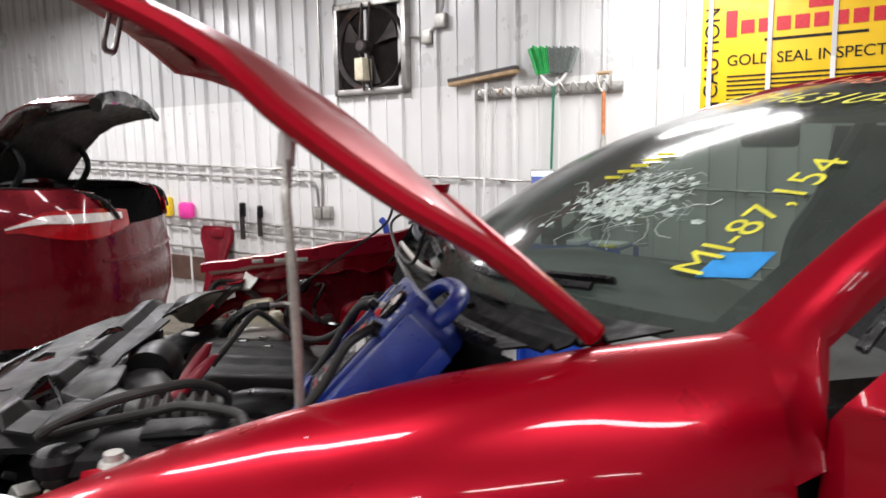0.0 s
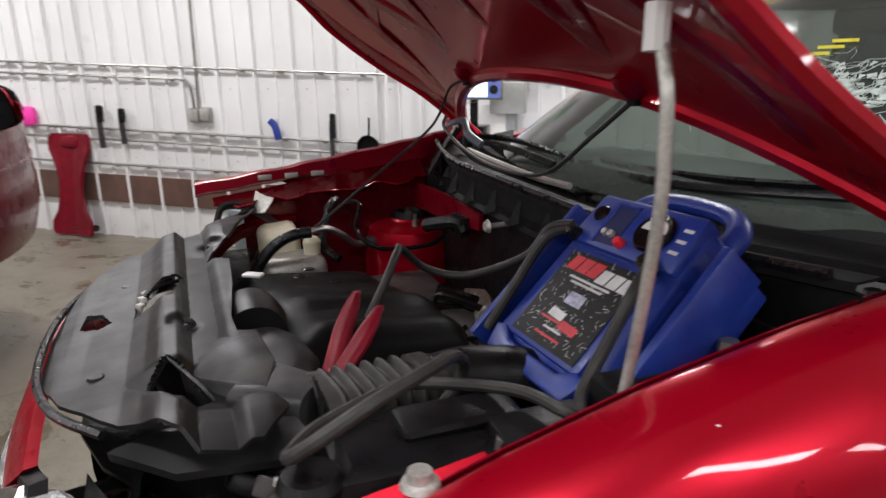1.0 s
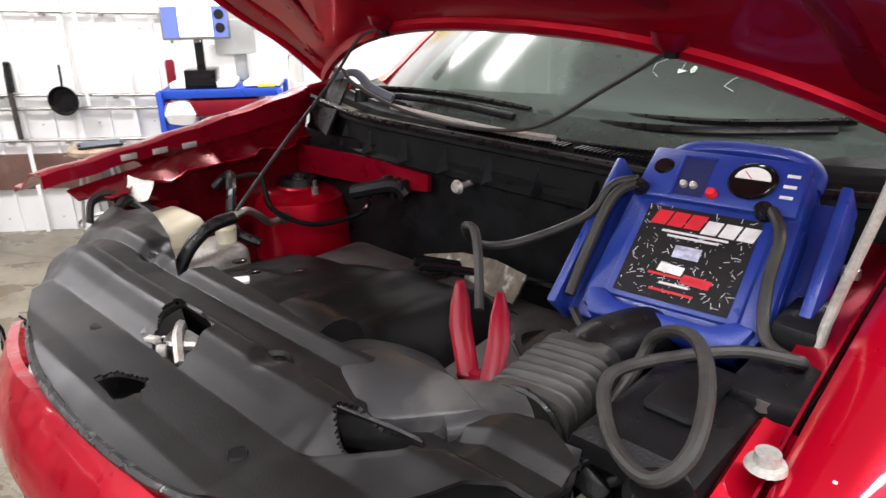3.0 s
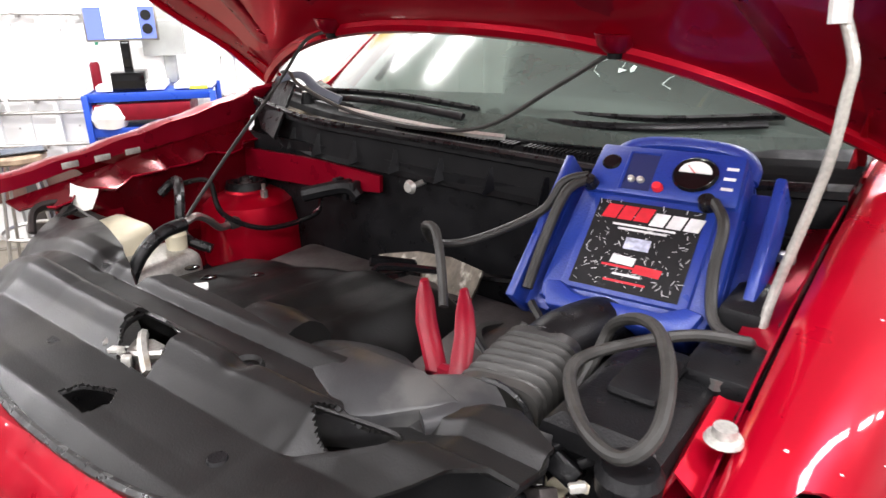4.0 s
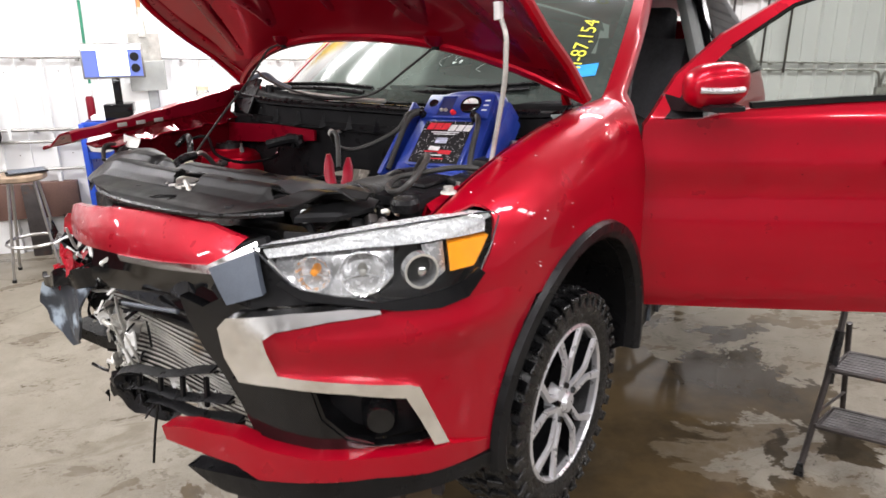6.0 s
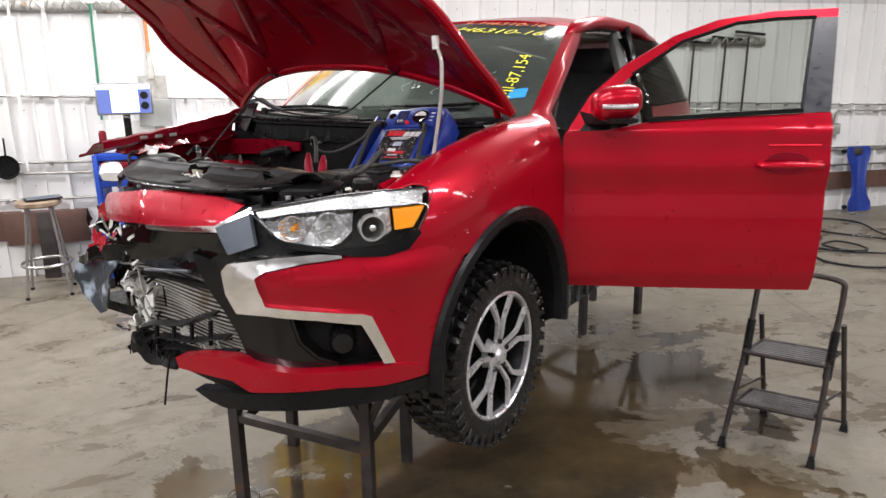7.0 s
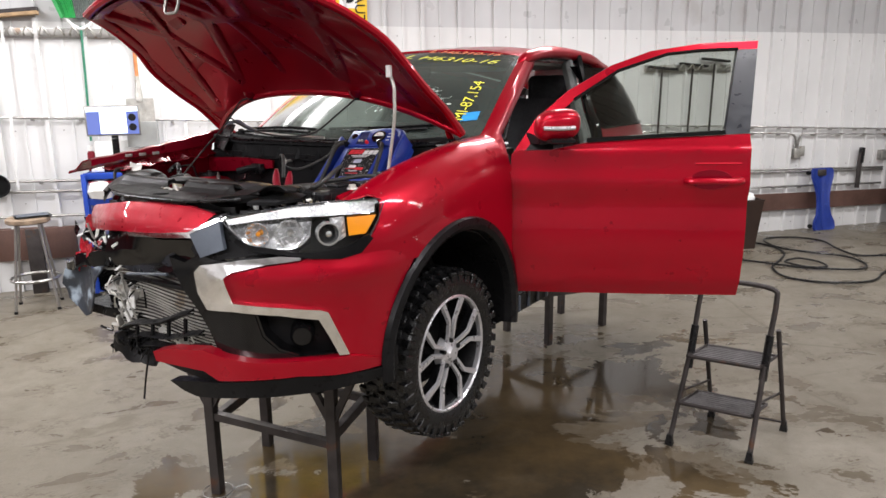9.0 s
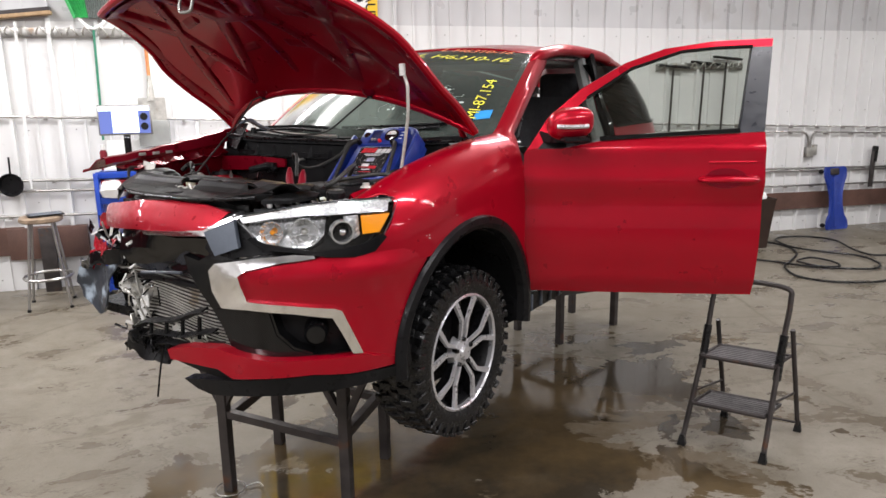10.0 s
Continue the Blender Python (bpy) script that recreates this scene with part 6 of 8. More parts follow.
def build_hood():
    n, k = 40, 40
    hood = part("hood", thick(loft([[hood_point(-1 + 2 * i / n, j / k, 0.030) for i in range(n + 1)] for j in range(k + 1)]), 0.006), RED, CAR, "red hood propped open, its ribbed underside showing")

    # pressed inner frame: a rim, cross ribs and sunk pockets between them
    def under(s, t):
        a = abs(s)
        rim = max(0.0, 1 - min((1 - a) / 0.10, (t + 0.03) / 0.17, (1 - t) / 0.10, 9))
        ribs = 0.0
        for a0, t0, a1, t1, w in ((0.0, 0.1, 0.0, 0.62, 0.035), (0.42, 0.10, 0.16, 0.62, 0.045), (0.42, 0.10, 0.60, 0.60, 0.04), (0.16, 0.62, 0.40, 0.95, 0.045),
                                  (0.60, 0.60, 0.42, 0.95, 0.04), (0.80, 0.12, 0.60, 0.60, 0.04), (0.60, 0.60, 0.86, 0.90, 0.04), (0.0, 0.62, 0.16, 0.62, 0.04), (0.0, 0.62, 0.16, 0.95, 0.03)):
            ux, uy = a1 - a0, t1 - t0
            k = min(1.0, max(0.0, ((a - a0) * ux + (t - t0) * uy) / (ux * ux + uy * uy)))
            d = math.hypot(a - a0 - ux * k, t - t0 - uy * k)
            ribs = max(ribs, math.exp(-(d / w) ** 8))
        # short pressed ledges across the fields
        for a0, t0, w in ((0.20, 0.34, 0.09), (0.62, 0.34, 0.07), (0.42, 0.62, 0.07), (0.28, 0.80, 0.06), (0.74, 0.74, 0.06)):
            if abs(a - a0) < w:
                ribs = max(ribs, 0.7 * math.exp(-((t - t0 + 0.12 * (a - a0)) / 0.03) ** 4))
        h = min(1.0, max(ribs, rim ** 0.25 if rim > 0 else 0))
        return 0.024 - 0.034 * h

    m = 150
    rows = [[hood_point(s, t, under(s, t)) for s in [-0.985 + 1.97 * i / m for i in range(m + 1)]] for t in [0.004 + 0.99 * j / m for j in range(m + 1)]]
    # underside shade is put into the darker red
    part("hood_frame", loft(rows), RED_SHADED, hood, "ribbed red inner frame", 60)
    edge = [hood_point(-1, j / 20, 0.016) for j in range(21)] + [hood_point(-1 + 2 * i / 20, 1, 0.016) for i in range(1, 21)] + [hood_point(1, 1 - j / 20, 0.016) for j in range(1, 21)]
    part("hood_hem", tube(edge, 0.016, 8, False), RED, hood)
    part("hood_hem", tube([hood_point(-1 + i / 12, 0, 0.012) for i in range(25)], 0.017, 8, False), RED, hood)
    for s in (-0.78, -0.62, -0.50, -0.24, -0.08, 0.08, 0.24, 0.50, 0.62, 0.78):
        p = hood_point(s, 0.028, -0.010)
        d = (hood_point(s + 0.02, 0.028, -0.010) - p).normalized()
        part("frame_slot", tube([p - d * 0.022, p + d * 0.022], 0.006, 8, False), BLACK, hood)
    for s in (-0.435, 0.435):
        p = hood_point(s, 0.05, -0.008)
        part("jet_socket", lathe([(0.0, 0.0), (0.016, 0.0), (0.03, 0.012), (0.036, 0.03), (0.0, 0.03)], 18), RED_SHADED, hood).matrix_local = Matrix.Translation(p - Vector((0.0, 0, 0.014)))
        part("jet", lathe([(0.0, -0.012), (0.012, -0.012), (0.014, 0.01), (0.0, 0.01)], 12), BLACK, hood).matrix_local = Matrix.Translation(p - Vector((0.0, 0, 0.012)))
    p = hood_point(0.0, 0.955, -0.004)
    part("striker", tube([p + Vector((0.02, -0.035, 0)), p + Vector((0.0, -0.035, -0.075)), p + Vector((0.0, 0.0, -0.085)), p + Vector((0.0, 0.035, -0.075)), p + Vector((0.02, 0.035, 0))], 0.006, 8, True, 4), STEEL, hood, "bare steel hood striker loop")
    for side in (-1, 1):
        arm = thick(loft([[(0.24, side * 0.665, 1.10), (0.31, side * 0.665, 1.03)], [(0.20, side * 0.675, 1.16), (0.29, side * 0.675, 1.08)], [(0.12, side * 0.69, 1.22), (0.24, side * 0.69, 1.13)]]), 0.006)
        part("hinge_arm", arm, RED, hood)
    # prop rod
    top = Vector((-0.166, -0.673, 1.385))
    part("prop_rod", tube([(-0.185, -0.662, 0.96), (-0.168, -0.660, 1.02), (-0.166, -0.692, 1.20), (-0.169, -0.698, 1.29), (-0.170, -0.699, 1.312), (-0.169, -0.694, 1.335), top], 0.0065, 10, True, 4), ALU, CAR, "bare metal hood prop rod")
    part("prop_grip", tube([top - Vector((0.004, 0.004, 0.026)), top + Vector((0, 0, 0.016))], 0.012, 10, False), WHITEPL, CAR, "white plastic rod end")
    # washer hoses
    a, b = hood_point(0.435, 0.05, -0.02), hood_point(-0.435, 0.05, -0.02)
    part("washer_hose", tube([b, (0.06, -0.22, 1.22), (0.05, -0.08, 1.135), (0.04, 0.08, 1.115), (0.03, 0.25, 1.13), (0.03, 0.40, 1.17), (0.06, 0.47, 1.19), (0.08, 0.52, 1.185)], 0.0042, 6), CABLE, CAR)
    part("washer_hose", tube([a, (0.04, 0.38, 1.27), (0.035, 0.45, 1.20), (0.0, 0.47, 1.15), (-0.14, 0.44, 1.06), (-0.27, 0.40, 0.98), (-0.315, 0.38, 0.955)], 0.0038, 6), CABLE, CAR)


def inside(x, y, poly):
    hit = False
    for (x0, y0), (x1, y1) in zip(poly, poly[1:] + poly[:1]):
        if (y0 > y) != (y1 > y) and x < (x1 - x0) * (y - y0) / (y1 - y0) + x0:
            hit = not hit
    return hit


def build_shroud():
    """The plastic cover over the radiator, with its latch hole and torn openings."""
    fy = [-0.56, -0.50, -0.43, -0.35, -0.25, -0.09, 0.06, 0.22, 0.30, 0.40, 0.50, 0.60]
    fx = [-0.60, -0.64, -0.70, -0.755, -0.79, -0.797, -0.788, -0.750, -0.715, -0.665, -0.618, -0.56]
    ry = [-0.56, -0.50, -0.44, -0.36, -0.28, -0.20, -0.045, 0.10, 0.135, 0.25, 0.437, 0.60]
    rx = [-0.535, -0.50, -0.525, -0.53, -0.535, -0.540, -0.525, -0.52, -0.557, -0.512, -0.459, -0.42]
    holes = [[(-0.607, 0.031), (-0.62, -0.076), (-0.68, -0.087), (-0.68, -0.022), (-0.646, 0.02)],
             [(-0.757, -0.019), (-0.731, -0.029), (-0.714, -0.079), (-0.73, -0.095), (-0.761, -0.088)],
             [(-0.628, -0.322), (-0.576, -0.400), (-0.600, -0.428), (-0.648, -0.412), (-0.652, -0.360)],
             [(-0.435, 0.555), (-0.462, 0.455), (-0.482, 0.475), (-0.465, 0.560)]]
    ny, nx = 260, 88

    def at(i, j):
        y = -0.56 + 1.16 * i / ny
        xf, xr = float(np.interp(y, fy, fx)), float(np.interp(y, ry, rx))
        k = j / nx
        x = xf + (xr - xf) * k
        z = float(np.interp(x, [-0.80, -0.77, -0.74, -0.68, -0.655, -0.635, -0.615, -0.60, -0.56, -0.545, -0.52, -0.45],
                            [0.938, 0.950, 0.951, 0.958, 0.972, 0.988, 0.990, 0.972, 0.970, 0.984, 0.986, 0.975]))
        if y > 0.18:
            z += 0.018 * min(1.0, (y - 0.18) / 0.15) * k - 0.11 * max(0.0, (y - 0.30) / 0.30) * (1 - k) ** 1.6 - 0.018 * max(0.0, (y - 0.38) / 0.22) * k
        if y < -0.30:
            z += 0.012 * min(1.0, (-0.30 - y) / 0.1) * (1 - k)
            if -0.47 < y < -0.33 and k > 0.35:
                z -= 0.02 * math.sin((y + 0.33) / -0.14 * math.pi)
        z -= 0.012 * max(0.0, abs(y + 0.05) - 0.25)
        for cx, cy in ((-0.611, -0.191), (-0.545, 0.235)):
            d = math.hypot(x - cx, y - cy)
            z -= 0.008 * math.exp(-(d / 0.022) ** 4)
        return Vector((x, y, z))

    bm = bmesh.new()
    vs = [[bm.verts.new(at(i, j)) for j in range(nx + 1)] for i in range(ny + 1)]
    for i in range(ny):
        for j in range(nx):
            c = (vs[i][j].co + vs[i + 1][j + 1].co) / 2
            if not any(inside(c.x, c.y, h) for h in holes):
                bm.faces.new((vs[i][j], vs[i + 1][j], vs[i + 1][j + 1], vs[i][j + 1]))
    bmesh.ops.delete(bm, geom=[v for v in bm.verts if not v.link_faces], context="VERTS")
    shroud = part("radiator_shroud", thick(bm, 0.005), SHROUD, CAR, "dusty black plastic radiator cover with torn holes", 50)
    for h in holes[:3]:
        part("hole_lip", tube([Vector((x, y, at(round((y + 0.56) / 1.16 * ny), round(max(0, min(1, (x - np.interp(y, fy, fx)) / (np.interp(y, ry, rx) - np.interp(y, fy, fx)))) * nx)).z)) for x, y in h + h[:1]], 0.0035, 5, True, 3), SHROUD, shroud)
    for x, y, z in ((-0.611, -0.191, 0.974), (-0.545, 0.235, 0.978), (-0.70, 0.10, 0.955), (-0.72, -0.28, 0.955)):
        part("push_clip", lathe([(0, 0.006), (0.010, 0.006), (0.013, 0.0), (0.0, 0.0)], 14), BLACK, shroud).location = (x, y, z)
    part("hole_wall", lathe([(0.016, 0.0), (0.019, 0.006), (0.022, 0.0)], 18), SHROUD, shroud).location = (-0.611, -0.191, 0.980)
    tray = [(x + 0.035, y) for x, y in zip(fx, fy)] + [(x, y) for x, y in zip(rx[::-1], ry[::-1])]
    part("shroud_tray", plate(tray, 0.862, 0.868), BLACK, CAR)
    # latch inside the hole
    latch = part("hood_latch", box((-0.66, -0.045, 0.90), (-0.62, 0.0, 0.962), 0.006), ALU, CAR, "bright metal hood latch")
    part("latch_claw", tube([(-0.67, -0.07, 0.955), (-0.65, -0.03, 0.97), (-0.625, 0.01, 0.965)], 0.007, 6), ALU, latch)
    part("latch_claw", tube([(-0.64, -0.06, 0.965), (-0.66, -0.02, 0.96), (-0.63, 0.02, 0.95)], 0.006, 6), STEEL, latch)
    part("latch_spring", tube([(-0.65 + 0.008 * math.cos(k), -0.04 + 0.004 * k, 0.945 + 0.008 * math.sin(k)) for k in range(16)], 0.0025, 5, True, 2), STEEL, latch)
    rng = random.Random(21)
    for k in range(14):
        ob = part("latch_bit", box((-0.010, -0.006, -0.006), (0.010, 0.006, 0.006), 0.002), rng.choice((ALU, STEEL, BLACK, ALU, DARKSTEEL)), latch)
        ob.matrix_local = pose(-0.648 + rng.uniform(-0.035, 0.035), -0.028 + rng.uniform(-0.055, 0.055), 0.945 + rng.uniform(-0.02, 0.02), rng.uniform(0, 90), rng.uniform(0, 90), rng.uniform(0, 180))
    for k in range(12):
        ob = part("wire_plug", box((-0.009, -0.005, -0.005), (0.009, 0.005, 0.005), 0.002), rng.choice((CREAM, BLACK, BLACK, DARKSTEEL, ALU)), CAR)
        ob.matrix_local = pose(rng.uniform(-0.60, -0.47), rng.uniform(-0.60, -0.48), rng.uniform(0.925, 0.95), rng.uniform(0, 60), rng.uniform(0, 60), rng.uniform(0, 180))
    part("white_plug", lathe([(0, 0.0), (0.009, 0.0), (0.012, 0.02), (0.008, 0.03), (0, 0.032)], 12), WHITEPL, CAR, "white plastic plug").location = (-0.592, -0.392, 0.905)
    # intake duct: a faceted top over the shroud, a neck to the bellows, and the flared tray behind
    top = [(-0.544, -0.225, 0.978), (-0.508, -0.276, 0.992), (-0.497, -0.372, 0.986), (-0.517, -0.440, 0.980), (-0.592, -0.372, 0.976), (-0.617, -0.312, 0.966)]
    bm = bmesh.new()
    mid = bm.verts.new((-0.556, -0.315, 0.992))
    ring = [bm.verts.new(q) for q in top]
    low = [bm.verts.new((x + (0.556 + x) * -0.10, y, z - (0.045 if i in (3, 4, 5) else 0.02))) for i, (x, y, z) in enumerate(top)]
    for i in range(6):
        j = (i + 1) % 6
        bm.faces.new((mid, ring[i], ring[j]))
        bm.faces.new((ring[i], low[i], low[j], ring[j]))
    bmesh.ops.bevel(bm, geom=[e for e in bm.edges if e.verts[0] in ring and e.verts[1] in ring], offset=0.006, segments=2, profile=0.5, affect="EDGES")
    part("duct_cover", bm, DUSTY_LIT, shroud, "faceted grey plastic duct cover", 25)
    rows = []
    for x, y, z, w, h in ((-0.535, -0.385, 0.952, 0.060, 0.024), (-0.510, -0.410, 0.952, 0.056, 0.028), (-0.485, -0.432, 0.944, 0.052, 0.034), (-0.462, -0.445, 0.938, 0.050, 0.038)):
        rows.append([(x + math.copysign(abs(math.cos(q)) ** 0.45, math.cos(q)) * w * 0.52, y + math.copysign(abs(math.cos(q)) ** 0.45, math.cos(q)) * w * 0.86 * 0.8, z + math.copysign(abs(math.sin(q)) ** 0.45, math.sin(q)) * h) for q in (k * math.pi / 12 for k in range(24))])
    part("air_duct", loft(rows, closed=True, cap=True), DUSTY_LIT, CAR, "grey plastic intake duct", 50)
    flare = smooth_path([(-0.520, -0.165, 0.945), (-0.485, -0.178, 0.957), (-0.455, -0.225, 0.957), (-0.440, -0.285, 0.952), (-0.452, -0.330, 0.948), (-0.440, -0.370, 0.946)], 6)
    part("duct_tray", thick(loft([[(q.x - 0.07, q.y - 0.03, q.z - 0.012), (q.x - 0.025, q.y - 0.01, q.z), (q.x, q.y, q.z - 0.004), (q.x + 0.012, q.y + 0.004, q.z - 0.022)] for q in flare]), 0.004), DUSTY_LIT, CAR, "flared grey duct tray", 60)
    cover = [(-0.493, -0.487, 0.962), (-0.478, -0.530, 0.954), (-0.520, -0.548, 0.948), (-0.625, -0.530, 0.946), (-0.695, -0.465, 0.950), (-0.650, -0.448, 0.954), (-0.596, -0.436, 0.956)]
    bm = bmesh.new()
    mid = bm.verts.new((-0.570, -0.490, 0.964))
    ring = [bm.verts.new(q) for q in cover]
    for i in range(7):
        bm.faces.new((mid, ring[i], ring[(i + 1) % 7]))
    # pale colour carries both dust and painted light
    part("corner_cover", thick(bm, 0.012), DUSTY_LIT, shroud, "dusty corner cover, lit look put into its pale colour", 20)
    # bellows hose
    rows = []
    a, b = Vector((-0.462, -0.445, 0.936)), Vector((-0.300, -0.418, 0.925))
    for k in range(121):
        t = k / 120
        c = a.lerp(b, t)
        d = (b - a).normalized()
        side = Vector((-d.y, d.x, 0))
        r = 0.050 + (0.0065 * math.cos(t * 2 * math.pi * 8) if 0.10 < t < 0.86 else 0.004)
        rows.append([c + side * (r * math.copysign(abs(math.cos(q)) ** 0.55, math.cos(q))) + Vector((0, 0, 1)) * (r * 0.80 * math.copysign(abs(math.sin(q)) ** 0.55, math.sin(q))) for q in (2 * math.pi * j / 28 for j in range(28))])
    part("bellows_hose", loft(rows, closed=True, cap=True), CABLE, CAR, "ribbed rubber intake bellows")
    part("intake_neck", tube([b, (-0.25, -0.43, 0.935), (-0.16, -0.45, 0.92), (-0.10, -0.48, 0.87)], 0.045, 18), BLACK, CAR)
    for q in (a, b):
        part("hose_clamp", tube([q + Vector((0, 0.050 * math.cos(j * math.pi / 10), 0.043 * math.sin(j * math.pi / 10))) for j in range(21)], 0.004, 5, False), RUBBER, CAR)


def build_engine_bay():
    part("bay_floor", plate([(-0.70, -0.60), (0.06, -0.60), (0.06, 0.62), (-0.70, 0.62)], 0.40, 0.44), BLACK, CAR)
    part("firewall", thick(loft([[(0.05 + 0.02 * abs(y), y, z) for z in (0.44, 0.75, 1.035)] for y in [-0.64 + 0.16 * k for k in range(9)]]), 0.01), BLACK, CAR, "dark firewall insulation")
    part("firewall_red", thick(loft([[(0.028, y, float(np.interp(y, [0.16, 0.37, 0.64], [0.968, 0.946, 0.93]))), (0.03, y, float(np.interp(y, [0.16, 0.37, 0.64], [1.003, 1.010, 1.0])))] for y in [0.165 + 0.06 * k for k in range(9)]]), 0.01), RED_SHADED, CAR, "bare red strip of firewall")
    # cowl with its ribbed front face, lip, seal and vents
    def cowl_x(y):
        return 0.045 + 0.30 * max(0.0, abs(y) - 0.30) ** 1.5
    rows = []
    for k in range(47):
        y = -0.69 + k * 0.03
        x = cowl_x(y)
        e = 0.05 * max(0.0, abs(y) - 0.42)
        rows.append([(x - 0.015, y, 1.010 + e), (x - 0.004, y, 1.018 + e), (x + 0.004, y, 1.072 + e), (x - 0.010, y, 1.078 + e), (x - 0.008, y, 1.090 + e), (x + 0.03, y, 1.092 + e), (x + 0.05, y, 1.083 + e), (x + 0.064, y, 1.094 + e), (x + 0.07, y, 1.084 + e), (x + 0.09, y, 1.090 + e), (x + 0.10, y, 1.100 + e), (x + 0.106, y, 1.088 + e), (x + 0.13, y, 1.092 + e), (x + 0.14, y, 1.103 + e), (x + 0.146, y, 1.092 + e), (x + 0.17 + 0.25 * max(0, abs(y) - 0.4), y, 1.104 + e)])
    part("cowl", thick(loft(rows), 0.004), COWL, CAR, "black plastic cowl below the windscreen", 30)
    for y in (-0.22, -0.10, 0.02, 0.14, 0.26, 0.38, 0.48):
        x = cowl_x(y)
        part("cowl_rib", loft([[(x - 0.004, y - 0.012, 1.018), (x - 0.028, y, 1.012), (x - 0.004, y + 0.012, 1.018)], [(x + 0.002, y - 0.004, 1.062), (x - 0.004, y, 1.060), (x + 0.002, y + 0.004, 1.062)]]), BLACK, CAR)
    part("cowl_seal", tube([(cowl_x(y) - 0.006, y, 1.093 + 0.05 * max(0.0, abs(y) - 0.42)) for y in [-0.66 + 0.06 * k for k in range(23)]], 0.008, 6), RUBBER, CAR)
    for k in range(58):
        y = -0.36 + k * 0.0095
        if abs(y + 0.13) < 0.01:
            continue
        part("vent_slot", box((cowl_x(y) + 0.055, y, 1.0865), (cowl_x(y) + 0.085, y + 0.0045, 1.096)), GLOSS, CAR)
    for x, y, z in ((0.034, 0.303, 0.948), (-0.006, 0.059, 1.006)):
        part("fastener", lathe([(0, -0.010), (0.010, -0.008), (0.015, 0.0), (0.006, 0.002), (0.006, 0.06), (0, 0.06)], 14, "x"), ALU, CAR).location = (x, y, z)
    # wipers
    for pts in (((0.12, 0.48, 1.125), (0.14, 0.36, 1.130), (0.13, 0.20, 1.135), (0.12, 0.02, 1.130)), ((0.17, -0.02, 1.13), (0.16, -0.16, 1.135), (0.20, -0.34, 1.14), (0.30, -0.52, 1.15))):
        w = part("wiper", tube(pts, 0.009, 8, flat=0.6), BLACK, CAR, "black wiper arm")
        part("wiper_blade", tube([Vector(p) + Vector((0.03, -0.02, 0.012)) for p in pts], 0.006, 6, flat=1.6), RUBBER, w)
        part("wiper_pivot", lathe([(0, 0.03), (0.014, 0.028), (0.018, 0.0), (0, 0.0)], 14), BLACK, w).location = Vector(pts[0]) - Vector((0, 0, 0.015))
    part("wiper_link", tube([(0.05, 0.30, 1.128), (0.06, 0.15, 1.118), (0.07, 0.0, 1.112), (0.09, -0.10, 1.110)], 0.007, 6), ALU, CAR)
    part("cowl_bracket", tube([(0.10, 0.56, 1.16), (0.12, 0.50, 1.175), (0.10, 0.42, 1.15), (0.11, 0.36, 1.13)], 0.011, 8, flat=0.6), GREYPL, CAR)
    part("cowl_end", thick(loft([[(0.02, 0.50, 1.04), (0.10, 0.50, 1.16)], [(0.05, 0.58, 1.05), (0.14, 0.60, 1.16)], [(0.10, 0.66, 1.08), (0.2, 0.68, 1.15)]]), 0.006), BLACK, CAR)
    # right strut tower
    st = part("strut_tower", lathe([(0.135, -0.30), (0.125, -0.07), (0.112, -0.02), (0.09, -0.006), (0.055, 0.0), (0.05, 0.008), (0.0, 0.008)], 36), RED, CAR, "red strut tower with its top nut")
    st.location = (-0.010, 0.585, 0.908)
    part("strut_ring", lathe([(0.028, 0.008), (0.034, 0.022), (0.046, 0.024), (0.052, 0.006)], 28), BLACK, st)
    part("strut_nut", lathe([(0, 0.008), (0.018, 0.008), (0.014, 0.020), (0.009, 0.022), (0.009, 0.030), (0, 0.030)], 12), DARKSTEEL, st)
    for a in (0.4, 2.5, 4.6):
        part("stud", lathe([(0, 0.0), (0.009, 0.0), (0.009, 0.018), (0.005, 0.020), (0.005, 0.034), (0, 0.034)], 8), STEEL, st).location = (0.078 * math.cos(a), 0.078 * math.sin(a), -0.006)
    part("strut_shelf", thick(loft([[(-0.26, 0.36, 0.70), (-0.22, 0.46, 0.72), (-0.20, 0.62, 0.74)], [(-0.10, 0.28, 0.70), (-0.06, 0.45, 0.72), (-0.05, 0.63, 0.76)], [(0.05, 0.27, 0.70), (0.05, 0.45, 0.74), (0.05, 0.64, 0.78)]]), 0.01), BLACK, CAR)
    part("brake_pipe", tube([(-0.20, 0.55, 0.975), (-0.17, 0.50, 0.98), (-0.20, 0.42, 0.93), (-0.16, 0.33, 0.905), (-0.05, 0.30, 0.91), (0.0, 0.33, 0.93)], 0.006, 6), GLOSS, CAR)
    part("vacuum_hose", tube([(-0.24, 0.58, 0.955), (-0.22, 0.55, 0.985), (-0.25, 0.49, 0.98), (-0.28, 0.45, 0.90), (-0.25, 0.40, 0.87)], 0.011, 8), RUBBER, CAR)
    part("wire_loom", tube([(-0.05, 0.33, 0.95), (0.0, 0.25, 0.97), (0.01, 0.22, 0.95)], 0.016, 8), BLACK, CAR)
    for y in (0.22, 0.245, 0.27):
        part("connector", box((-0.005, y, 0.94), (0.02, y + 0.016, 0.985), 0.004), BLACK, CAR)
    # engine
    rows = []
